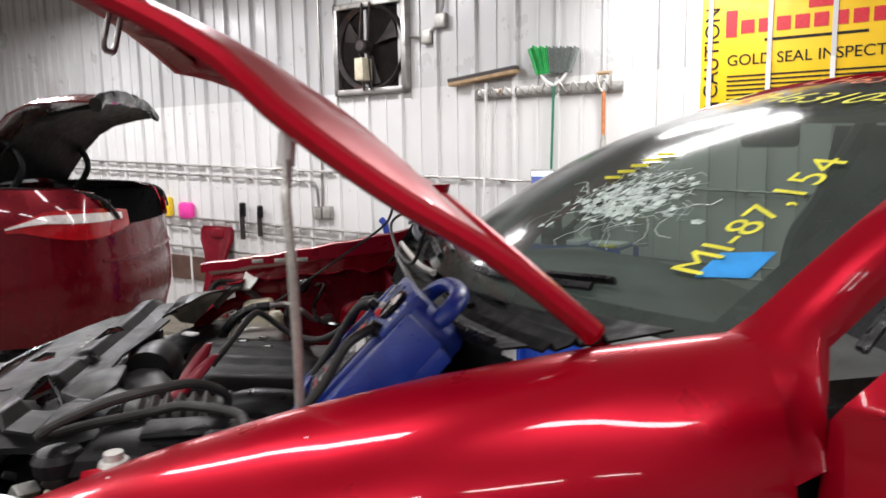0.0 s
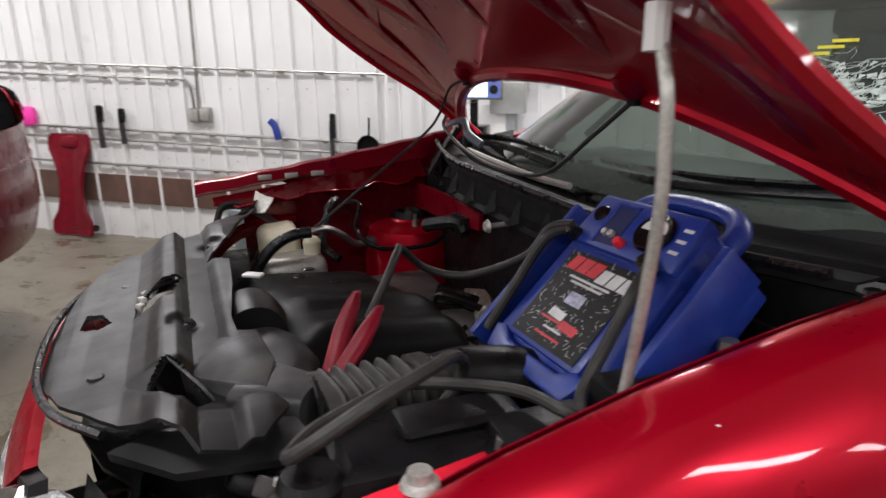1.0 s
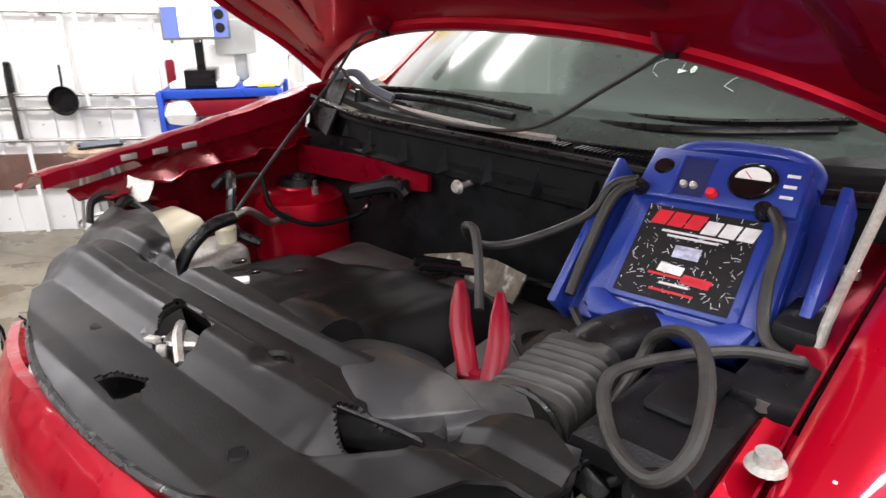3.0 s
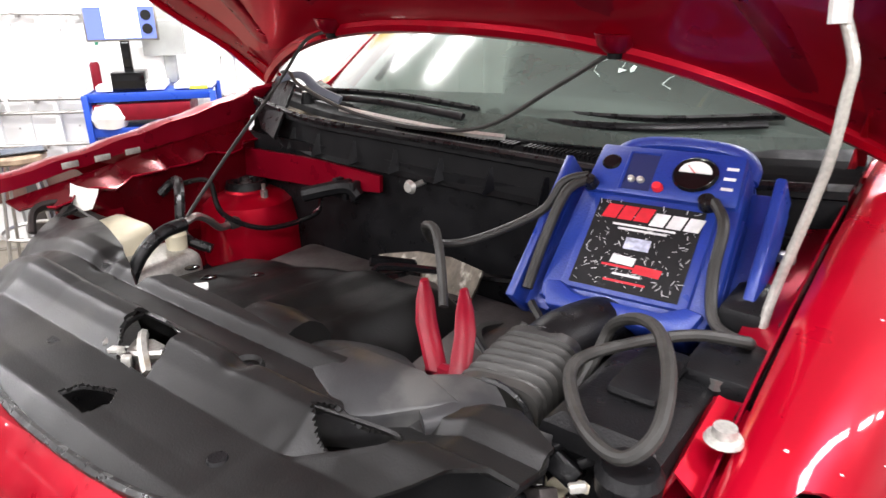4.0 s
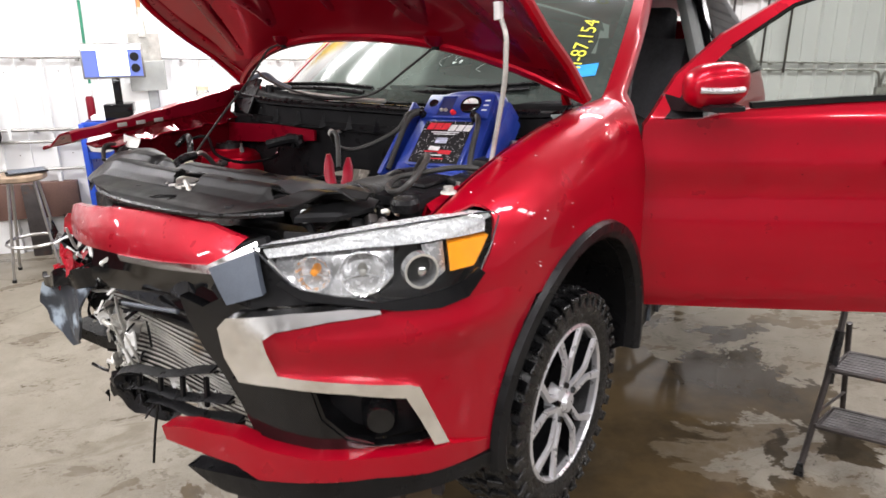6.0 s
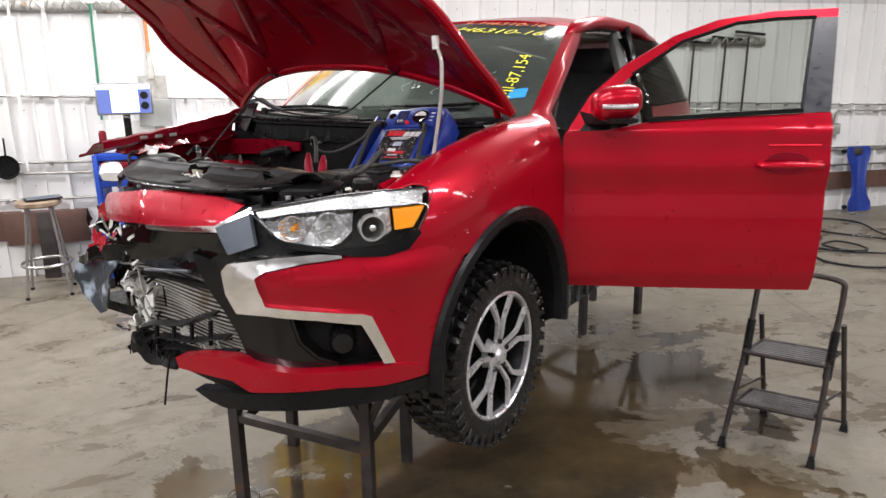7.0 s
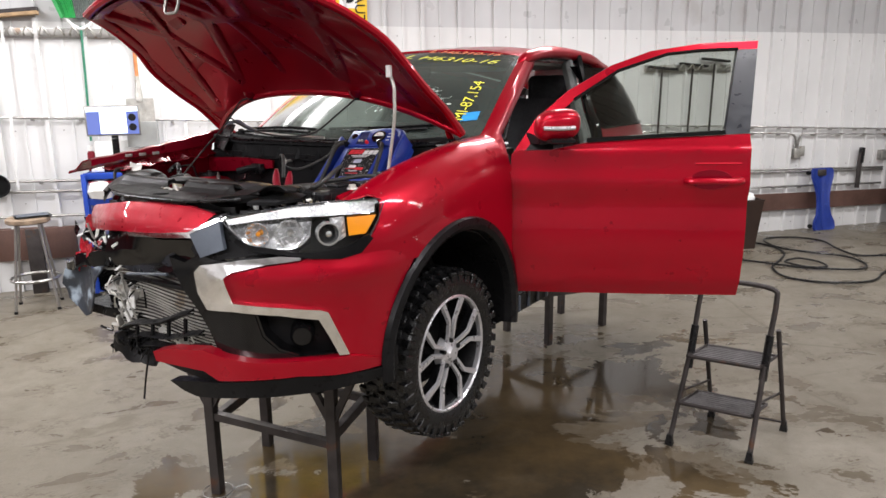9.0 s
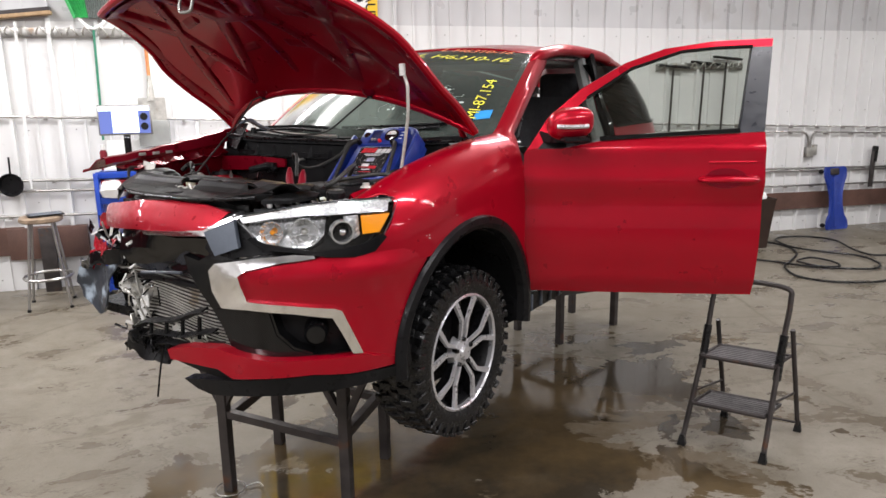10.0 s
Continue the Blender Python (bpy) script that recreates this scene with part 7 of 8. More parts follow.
    for i in range(41):
        y = -0.24 + 0.68 * i / 40
        row = []
        for j in range(25):
            k = j / 24
            x = -0.50 + 0.36 * k + 0.03 * math.sin(i * 0.16)
            e = max(abs(k - 0.5) * 2, abs(i / 40 - 0.5) * 2)
            z = 0.918 - 0.045 * max(0.0, (y - 0.12) / 0.3) - 0.075 * e ** 8 - 0.035 * k
            z += 0.010 * (math.exp(-((y - 0.02) / 0.03) ** 4) + math.exp(-((y + 0.12) / 0.03) ** 4)) * (k > 0.2) + 0.008 * math.exp(-((y - 0.26) / 0.06) ** 4)
            row.append((x, y, z))
        rows.append(row)
    ec = part("engine_cover", thick(loft(rows), 0.006), COVERBLACK, CAR, "dusty black engine cover", 45)
    for x, y, z in ((-0.336, 0.345, 0.872), (-0.375, 0.232, 0.894), (-0.307, 0.182, 0.888), (-0.352, 0.022, 0.912)):
        part("cover_hole", lathe([(0, 0.002), (0.011, 0.002), (0.015, 0.0), (0, 0)], 18), GLOSS, ec).location = (x, y, z)
    part("clip_tab", box((-0.02, -0.011, 0), (0.02, 0.011, 0.007), 0.003), WHITEPL, ec).matrix_local = pose(-0.479, 0.109, 0.946, 0, 0, -35)
    part("engine_block", box((-0.44, -0.34, 0.50), (-0.06, 0.30, 0.86), 0.03), DARKSTEEL, CAR, "dark engine block")
    part("heat_shield", thick(crumple(loft([[(-0.03, 0.13, 0.85), (-0.04, 0.11, 0.83), (-0.06, 0.09, 0.81)], [(-0.03, 0.02, 0.885), (-0.05, 0.01, 0.865), (-0.07, 0.0, 0.84)], [(-0.07, -0.09, 0.91), (-0.09, -0.09, 0.885), (-0.10, -0.09, 0.86)], [(-0.11, -0.19, 0.925), (-0.12, -0.185, 0.90), (-0.13, -0.175, 0.87)]]), 0.008, 22), 0.004), HEATSHIELD, CAR, "crumpled dirty heat shield")
    part("valve_cover", box((-0.44, 0.38, 0.80), (-0.28, 0.50, 0.885), 0.025, 3), ALU, CAR, "pale cast engine cover end")
    part("oil_filler", lathe([(0, 0), (0.02, 0), (0.022, 0.03), (0.015, 0.04), (0, 0.04)], 14), CREAM, CAR).location = (-0.31, 0.43, 0.885)
    part("radiator_hose", tube([(-0.47, 0.37, 0.83), (-0.445, 0.372, 0.885), (-0.41, 0.375, 0.925), (-0.365, 0.376, 0.948), (-0.319, 0.375, 0.952)], 0.0135, 12), RUBBER, CAR, "black rubber hose over the engine")
    part("coolant_pipe", tube([(-0.325, 0.375, 0.952), (-0.28, 0.395, 0.952), (-0.235, 0.42, 0.925), (-0.20, 0.437, 0.895), (-0.166, 0.443, 0.892)], 0.008, 8), STEEL, CAR)
    part("pipe_end", box((-0.175, 0.430, 0.88), (-0.145, 0.458, 0.905), 0.008), DARKSTEEL, CAR)
    part("throttle_pipe", lathe([(0, -0.05), (0.05, -0.05), (0.055, 0.0), (0.05, 0.05), (0, 0.05)], 24, "y"), SHROUD, CAR).location = (-0.505, -0.12, 0.935)
    # battery and fuse box on the left
    part("air_box", box((-0.34, -0.62, 0.72), (-0.12, -0.34, 0.90), 0.03, 3), BLACK, CAR, "black air cleaner box")
    bat = part("fuse_box", box((-0.47, -0.645, 0.80), (-0.25, -0.515, 0.945), 0.014), BLACK, CAR, "black fuse box with a moulded lid")
    part("fuse_lid", loft([[(-0.48, -0.65, 0.945), (-0.24, -0.65, 0.945), (-0.24, -0.51, 0.945), (-0.48, -0.51, 0.945)], [(-0.475, -0.645, 0.965), (-0.245, -0.645, 0.960), (-0.245, -0.515, 0.960), (-0.475, -0.515, 0.965)], [(-0.46, -0.63, 0.975), (-0.26, -0.63, 0.968), (-0.26, -0.53, 0.968), (-0.46, -0.53, 0.975)]], closed=True, cap=True), BLACK, bat)
    part("fuse_lid_step", box((-0.40, -0.61, 0.970), (-0.28, -0.55, 0.986), 0.008), BLACK, bat)
    part("relay_box", box((-0.31, -0.69, 0.93), (-0.19, -0.60, 0.985), 0.012), BLACK, CAR)
    part("relay_cover", box((-0.18, -0.66, 0.96), (0.05, -0.60, 1.01), 0.012), BLACK, CAR)
    part("cap", lathe([(0, 0), (0.032, 0), (0.034, 0.02), (0.028, 0.03), (0, 0.032)], 20), BLACK, CAR).location = (-0.50, -0.625, 0.945)
    mount = part("red_bracket", thick(loft([[(-0.46, -0.70, 0.92), (-0.33, -0.70, 0.965)], [(-0.46, -0.655, 0.955), (-0.33, -0.655, 0.975)], [(-0.46, -0.63, 0.90), (-0.34, -0.63, 0.93)]]), 0.008), RED, CAR, "red body bracket with a bright bolt")
    part("big_bolt", lathe([(0, 0.016), (0.012, 0.016), (0.013, 0.006), (0.018, 0.005), (0.020, 0), (0, 0)], 16), ALU, mount).location = (-0.408, -0.684, 0.975)
    rng = random.Random(3)
    for k in range(26):
        x, y = rng.uniform(-0.60, -0.36), rng.uniform(-0.62, -0.50)
        z = rng.uniform(0.84, 0.925)
        m = rng.choice((BLACK, BLACK, GLOSS, DARKSTEEL, CREAM, ALU))
        ob = part("plug_body", box((-0.018, -0.012, -0.012), (0.018, 0.012, 0.012), 0.004), m, CAR)
        ob.matrix_local = pose(x, y, z, rng.uniform(-40, 40), rng.uniform(-40, 40), rng.uniform(0, 180))
    for k in range(16):
        x, y = rng.uniform(-0.60, -0.20), rng.uniform(-0.62, -0.30)
        pts = [(x + rng.uniform(-0.08, 0.08) * j, y + rng.uniform(-0.06, 0.06) * j, rng.uniform(0.82, 0.93)) for j in range(4)]
        part("wire_loom", tube(pts, rng.choice((0.004, 0.007, 0.010)), 6), rng.choice((BLACK, RUBBER, CABLE)), CAR)
    for k in range(7):
        x, y = rng.uniform(-0.28, -0.04), rng.uniform(-0.30, 0.25)
        pts = [(x + rng.uniform(-0.08, 0.08) * j, y + rng.uniform(-0.08, 0.08) * j, rng.uniform(0.80, 0.88)) for j in range(4)]
        part("wire_loom", tube(pts, rng.choice((0.005, 0.008, 0.012)), 6), rng.choice((BLACK, RUBBER, GLOSS)), CAR)
    part("yellow_plug", box((-0.485, -0.52, 0.925), (-0.468, -0.505, 0.938), 0.005), YPLAST, CAR, "yellow connector")
    part("brass_fitting", lathe([(0, 0), (0.014, 0), (0.014, 0.02), (0, 0.022)], 8), surface("brass", (0.55, 0.33, 0.10), 0.35, 0.8), CAR).location = (-0.465, -0.47, 0.905)


def build_crash():
    """What the crash left of the far front corner: radiator, slats, torn plastic and brackets."""
    rad = part("radiator", box((-0.70, -0.46, 0.36), (-0.665, 0.32, 0.80), 0.006), DARKSTEEL, CAR, "bent radiator core with fine pale fins")
    tubes = bmesh.new()
    for k in range(30):
        z = 0.375 + k * 0.0135
        join(tubes, tube([(-0.708 - 0.01 * math.sin(k * 0.4 + j), 0.30 - j * 0.125, z + 0.010 * math.sin(j * 1.3) - 0.02 * j / 6) for j in range(7)], 0.0034, 5, True, 2))
    tagged(part("fin_core", tubes, ALU, rad, "pale aluminium cooling fins"), kind="stuff")
    support = loft([[(-0.655 + 0.02 * math.sin(y * 17), y, z) for z in (0.58, 0.64, 0.70, 0.76, 0.82, 0.885)] for y in [0.44 - 0.05 * k for k in range(19)]])
    liner = loft([[(-0.665 + 0.03 * math.sin(z * 23 + y * 9), y, z) for z in (0.40, 0.46, 0.52, 0.58, 0.66)] for y in (0.50, 0.45, 0.40, 0.35, 0.30, 0.24)])
    part("torn_liner", thick(crumple(liner, 0.03, 8), 0.006), BLACK, CAR, "ragged black wheel liner remains")
    part("radiator_support", thick(crumple(support, 0.018, 9), 0.008), BLACK, CAR, "crumpled black radiator support")
    panel = flat_poly([(0.30, 0.655), (0.24, 0.72), (0.14, 0.765), (0.02, 0.775), (-0.10, 0.765), (-0.14, 0.70), (-0.10, 0.650), (0.02, 0.640), (0.16, 0.640)], 0.03)
    for v in panel.verts:
        v.co = Vector((-0.735 + 0.05 * (v.co.x - 0.1) ** 2, v.co.x, v.co.y))
    part("torn_grille_panel", thick(crumple(panel, 0.012, 6), 0.006), GREYBLACK, CAR, "scuffed dark grille panel, bent inwards")
    for z in (0.60, 0.675):
        part("crash_bar", box((-0.735, -0.30, z), (-0.71, 0.24, z + 0.018), 0.004), BLACK, CAR)
    rows = [[(-0.75 + 0.02 * math.sin(z * 30 + y * 9), y, z) for z in (0.655, 0.69, 0.73, 0.80)] for y in (0.29, 0.22, 0.15, 0.08, 0.0, -0.08, -0.16, -0.25)]
    part("grille_backing", thick(crumple(loft(rows), 0.014, 7), 0.010), GLOSS, CAR, "torn gloss black grille backing")
    part("beam_strip", tube([(-0.765, 0.16, 0.635), (-0.77, 0.04, 0.652), (-0.765, -0.09, 0.666)], 0.006, 6), GREYPL, CAR)
    slats = ((0.414, 0.21, -0.24, 0.545), (0.383, 0.16, -0.29, 0.475), (0.365, 0.08, -0.32, 0.43))
    for z0, y0, y1, z1 in slats:
        rows = [[(-0.765 - 0.05 * (y0 - y) * 0.5 - d, y, z0 + (z1 - z0) * k / 6 + dz + 0.008 * math.sin(k * 1.4)) for d, dz in ((0.0, 0.012), (0.03, 0.0), (0.0, -0.012))] for k, y in ((k, y0 + (y1 - y0) * k / 6) for k in range(7))]
        part("grille_slat", thick(loft(rows), 0.008), BLACK, CAR, "bent black grille slat")
    for y in (0.10, 0.0, -0.10, -0.20):
        part("grille_bar", tube([(-0.785, y + 0.01, 0.375 + (0.16 - y) * 0.17), (-0.785, y, 0.425 + (0.16 - y) * 0.26)], 0.008, 6, False), BLACK, CAR)
    # hanging shard of wing liner, grey and scraped
    scraped = surface("scraped_liner", (0.030, 0.037, 0.048), 0.45, vary=0.3, scale=10, second=(0.30, 0.36, 0.42), second_at=0.56, second_scale=9)
    shard = flat_poly([(0.635, 0.600), (0.55, 0.622), (0.42, 0.628), (0.30, 0.640), (0.335, 0.585), (0.40, 0.505), (0.43, 0.46), (0.50, 0.405), (0.545, 0.388), (0.575, 0.43), (0.632, 0.455), (0.655, 0.52)], 0.022)
    for v in shard.verts:
        y, z = v.co.x, v.co.y
        v.co = Vector((-0.755 + 0.03 * math.sin(y * 14), y, z))
    part("liner_shard", thick(crumple(shard, 0.024, 8), 0.007), scraped, CAR, "torn grey-blue liner shard hanging loose")
    lid = flat_poly([(0.28, 0.655), (0.40, 0.635), (0.62, 0.598), (0.60, 0.625), (0.50, 0.665), (0.38, 0.70), (0.28, 0.72)], 0.022)
    for v in lid.verts:
        v.co = Vector((-0.75 + 0.03 * math.sin(v.co.x * 11), v.co.x, v.co.y))
    part("headlight_stub", thick(crumple(lid, 0.03, 11), 0.012), GLOSS, CAR, "smashed black remains of the far headlight")

    def torn(name, y, z, size, material, rng, x=-0.74, label=""):
        """One ragged flake of plastic or sheet."""
        n = rng.randint(4, 6)
        pts = [(size * rng.uniform(0.5, 1.2) * math.cos(2 * math.pi * k / n), size * rng.uniform(0.3, 0.8) * math.sin(2 * math.pi * k / n)) for k in range(n)]
        bm = thick(crumple(flat_poly(pts, size * 0.5), size * 0.35, 1.2 / size), size * 0.12)
        ob = part(name, bm, material, CAR, label)
        ob.matrix_local = pose(x + rng.uniform(-0.03, 0.04), y, z, rng.uniform(0, 180), rng.uniform(50, 130), rng.uniform(-40, 40))

    rng = random.Random(11)
    for y, z, s in ((0.50, 0.650, 0.042), (0.455, 0.672, 0.048), (0.40, 0.690, 0.040), (0.36, 0.715, 0.030), (0.47, 0.635, 0.03)):
        torn("red_fragment", y, z, s, REDLENS, rng, -0.765, "broken red lamp fragment")
    for k in range(46):
        torn("torn_piece", rng.uniform(0.24, 0.58), rng.uniform(0.63, 0.80), rng.uniform(0.02, 0.055), rng.choice((BLACK, GLOSS, BLACK, GLOSS, BLACK, REDLENS)), rng, -0.70)
    for k in range(22):
        torn("torn_piece", rng.uniform(0.15, 0.38), rng.uniform(0.40, 0.60), rng.uniform(0.015, 0.045), rng.choice((WHITEPL, ALU, BLACK, WHITEPL, STEEL)), rng, -0.72)
    for k in range(24):
        torn("torn_piece", rng.uniform(0.05, 0.33), rng.uniform(0.31, 0.375), rng.uniform(0.02, 0.045), BLACK, rng, -0.75)
    for k in range(10):
        torn("torn_piece", rng.uniform(-0.20, 0.10), rng.uniform(0.36, 0.41), rng.uniform(0.03, 0.05), rng.choice((WHITEPL, PAPER)), rng, -0.70)
    for k in range(34):
        y = rng.uniform(0.12, 0.46)
        z = rng.uniform(0.40, 0.80)
        if y > 0.36 and z < 0.60:
            continue
        m = rng.choice((BLACK, BLACK, ALU, WHITEPL, GLOSS))
        pts = [(-0.72 + rng.uniform(-0.05, 0.05), y + rng.uniform(-0.05, 0.05), z + rng.uniform(-0.06, 0.06)) for _ in range(3)]
        part("torn_strip", tube(pts, rng.uniform(0.003, 0.008), 5, True, 3, flat=0.5), m, CAR)
    for y0, z0, y1, z1 in ((0.30, 0.60, 0.20, 0.42), (0.25, 0.62, 0.17, 0.44), (0.35, 0.53, 0.27, 0.52)):
        part("bracket_strut", tube([(-0.735, y0, z0), (-0.75, (y0 + y1) / 2, (z0 + z1) / 2 + 0.015), (-0.74, y1, z1)], 0.008, 6, flat=0.5), ALU, CAR, "bent pale bracket")
    foam = box((-0.72, 0.24, 0.44), (-0.69, 0.35, 0.56), 0.02, 3)
    bmesh.ops.subdivide_edges(foam, edges=foam.edges[:], cuts=2)
    part("washer_tank", crumple(foam, 0.035, 14), WHITEPL, CAR, "cracked pale washer tank")
    low = flat_poly([(0, 0), (0.24, -0.02), (0.26, 0.08), (0.10, 0.13), (0.0, 0.09)], 0.025)
    bmesh.ops.transform(low, matrix=pose(-0.74, 0.36, 0.26, 78, 0, -80), verts=low.verts)
    part("torn_undertray", thick(crumple(low, 0.03, 12), 0.01), BLACK, CAR, "ragged black undertray edge")
    part("loose_wire", tube([(-0.75, 0.083, 0.36), (-0.755, 0.12, 0.24), (-0.75, 0.165, 0.112)], 0.004, 5), BLACK, CAR)
    for pts in (((-0.52, 0.57, 0.95), (-0.50, 0.59, 0.985), (-0.45, 0.61, 0.98), (-0.40, 0.62, 0.95)), ((-0.50, 0.55, 0.92), (-0.46, 0.58, 0.96), (-0.40, 0.62, 0.99)), ((-0.46, 0.63, 0.99), (-0.41, 0.61, 0.955), (-0.36, 0.59, 0.92))):
        part("lamp_bracket", tube(pts, 0.012, 6, flat=0.5), DARKSTEEL, CAR, "bent lamp bracket")
    tab = flat_poly([(0, 0), (0.05, 0.01), (0.06, 0.05), (0.01, 0.06)], 0.02)
    bmesh.ops.transform(tab, matrix=pose(-0.44, 0.60, 0.96, 60, 0, -40), verts=tab.verts)
    part("metal_tab", thick(crumple(tab, 0.01, 20), 0.004), ALU, CAR)
    # same red body, shade put into the maroon
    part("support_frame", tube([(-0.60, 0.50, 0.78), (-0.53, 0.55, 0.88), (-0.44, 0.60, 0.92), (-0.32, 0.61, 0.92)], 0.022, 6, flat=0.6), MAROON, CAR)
    part("white_panel", crumple(box((-0.42, 0.47, 0.80), (-0.33, 0.60, 0.93), 0.02, 3), 0.02, 12), CREAM, CAR)


def build_charger():
    m = Matrix(((0.0008, 0.7037, 0.7099, -0.1827), (-0.9988, -0.0347, 0.0355, -0.4652), (0.0496, -0.7091, 0.7028, 0.9529), (0, 0, 0, 1))) @ Matrix.Diagonal((1.056, 1, 0.935, 1))
    t = thing("jump_starter", CAR.matrix_world @ m @ pose(0, 0, 0, 0, 0, 0), "blue portable jump starter with cables, leaning in the engine bay", "jump starter")

    def slab(poly, y0, y1, bevel):
        bm = plate(poly, 0, y1 - y0, bevel)
        bmesh.ops.transform(bm, matrix=pose(0, y1, 0, 90, 0, 0), verts=bm.verts)
        return bm

    part("body", slab([(-0.115, 0.0), (-0.06, 0.018), (0.06, 0.018), (0.115, 0.0), (0.125, 0.03), (0.118, 0.20), (0.112, 0.285), (0.09, 0.298), (-0.09, 0.298), (-0.112, 0.285), (-0.118, 0.20), (-0.125, 0.03)], 0.0, 0.10, 0.010), BLUE, t, "blue moulded case")
    part("label_frame", slab([(-0.092, 0.028), (0.092, 0.028), (0.090, 0.200), (-0.090, 0.200)], -0.008, 0.01, 0.005), BLUE, t)
    part("head_panel", slab([(-0.112, 0.205), (0.112, 0.205), (0.106, 0.298), (-0.106, 0.298)], -0.010, 0.02, 0.006), BLUE, t)
    part("foot", slab([(-0.10, -0.012), (0.10, -0.012), (0.115, 0.03), (0.09, 0.035), (0.06, 0.018), (-0.06, 0.018), (-0.09, 0.035), (-0.115, 0.03)], -0.012, 0.06, 0.006), BLUE, t)
    for s in (-1, 1):
        part("cable_wing", slab([(s * 0.112, -0.008), (s * 0.165, -0.004), (s * 0.158, 0.262), (s * 0.112, 0.262)][::s], 0.035, 0.088, 0.006), BLUE, t, "blue cable holder")
        part("wing_lip", slab([(s * 0.153, -0.012), (s * 0.168, -0.012), (s * 0.161, 0.268), (s * 0.147, 0.268)][::s], -0.008, 0.060, 0.004), BLUE, t)
        part("wing_rib", slab([(s * 0.118, 0.01), (s * 0.126, 0.01), (s * 0.122, 0.20), (s * 0.115, 0.20)][::s], 0.012, 0.05, 0.003), BLUE, t)
    part("handle", tube([(-0.100, 0.045, 0.285), (-0.098, 0.047, 0.315), (-0.075, 0.050, 0.338), (-0.03, 0.052, 0.347), (0.03, 0.052, 0.347), (0.075, 0.050, 0.338), (0.098, 0.047, 0.315), (0.100, 0.045, 0.285)], 0.0135, 12, flat=1.2), BLUE, t)
    front = pose(0, -0.0095, 0, 90, 0, 0)

    def stick(name, bm, z, mat_, label=""):
        bmesh.ops.transform(bm, matrix=pose(0, -z, 0, 90, 0, 0), verts=bm.verts)
        return part(name, bm, mat_, t, label)

    stick("label_sheet", plate([(-0.078, 0.036), (0.078, 0.036), (0.077, 0.190), (-0.077, 0.190)], 0, 0.0012), 0.009, BLACKPRINT, "worn black label with scratches")
    # maker's letters stand as plain slanted shapes
    for k in range(3):
        x = -0.066 + k * 0.024
        stick("label_shape", plate([(x, 0.158), (x + 0.0215, 0.158), (x + 0.0275, 0.183), (x + 0.006, 0.183)], 0, 0.0006), 0.0104, REDPRINT)
    for k in range(3):
        x = 0.006 + k * 0.024
        stick("label_shape", plate([(x, 0.154), (x + 0.0205, 0.154), (x + 0.026, 0.177), (x + 0.0055, 0.177)], 0, 0.0006), 0.0104, WHITEPRINT)
    for z, w, mm in ((0.147, 0.045, WHITEPRINT), (0.140, 0.035, WHITEPRINT), (0.075, 0.04, REDPRINT), (0.050, 0.030, REDPRINT), (0.062, 0.02, WHITEPRINT)):
        stick("label_bar", plate([(-w, z), (w, z), (w, z + 0.0035), (-w, z + 0.0035)], 0, 0.0006), 0.0104, mm)
    stick("label_badge", plate([(-0.018, 0.108), (0.018, 0.108), (0.018, 0.128), (-0.018, 0.128)], 0, 0.0006), 0.0104, surface("pale_print", (0.45, 0.47, 0.60), 0.5, vary=0.4, scale=120))
    stick("label_shape", plate([(-0.030, 0.082), (0.004, 0.080), (0.006, 0.094), (-0.028, 0.096)], 0, 0.0006), 0.0104, WHITEPRINT)
    stick("label_shape", plate([(0.006, 0.070), (0.044, 0.068), (0.046, 0.082), (0.008, 0.084)], 0, 0.0006), 0.0104, REDPRINT)
    rng = random.Random(9)
    bm = bmesh.new()
    for k in range(190):
        x, z = rng.uniform(-0.074, 0.074), rng.uniform(0.040, 0.188)
        a, l = rng.uniform(0, math.pi), rng.uniform(0.001, 0.010)
        join(bm, tube([(x, z, 0), (x + l * math.cos(a), z + l * math.sin(a), 0)], rng.uniform(0.0002, 0.0006), 3, False))
    tagged(stick("scratch_mark", bm, 0.0104, WHITEPRINT), kind="stuff")
    g = stick("gauge", lathe([(0, 0.0), (0.030, 0.0), (0.032, 0.004), (0.029, 0.008), (0.026, 0.006), (0.0, 0.006)], 30), 0.011, GLOSS, "round volt gauge in a black ring")
    g.location = (0.046, 0, 0.252)
    d = part("gauge_dial", plate([(-0.023 * math.cos(k * math.pi / 12), 0.001 + 0.021 * math.sin(k * math.pi / 12)) for k in range(13)], 0.0062, 0.0072), PAPER, g, "white dial face")
    d.matrix_local = pose(0, -0.011, 0, 90, 0, 0)
    part("needle", tube([(0.0, -0.0192, 0.0), (-0.012, -0.0192, 0.013)], 0.0008, 4, False), REDPRINT, g)
    b = stick("red_button", lathe([(0, 0.012), (0.006, 0.011), (0.008, 0.006), (0.008, 0), (0, 0)], 16), 0.010, surface("red_button", (0.75, 0.02, 0.03), 0.3), "small red push button")
    b.location = (0.0, 0, 0.222)
    # flat sheet; the pocket's shade is put into its darker blue
    stick("socket_pocket", plate([(-0.054, 0.214), (-0.012, 0.214), (-0.012, 0.282), (-0.054, 0.282)], 0, 0.001, 0.0), 0.0102, surface("recess_shade_blue", (0.008, 0.015, 0.09), 0.5))
    stick("pocket_frame", tube([(-0.056, 0.212, 0), (-0.056, 0.284, 0), (-0.010, 0.284, 0)], 0.003, 6, False), 0.011, BLUE)
    for x in (-0.042, -0.028):
        stick("rocker_switch", lathe([(0, 0.008), (0.005, 0.006), (0.006, 0), (0, 0)], 10), 0.011, ALU).location = (x, 0, 0.232)
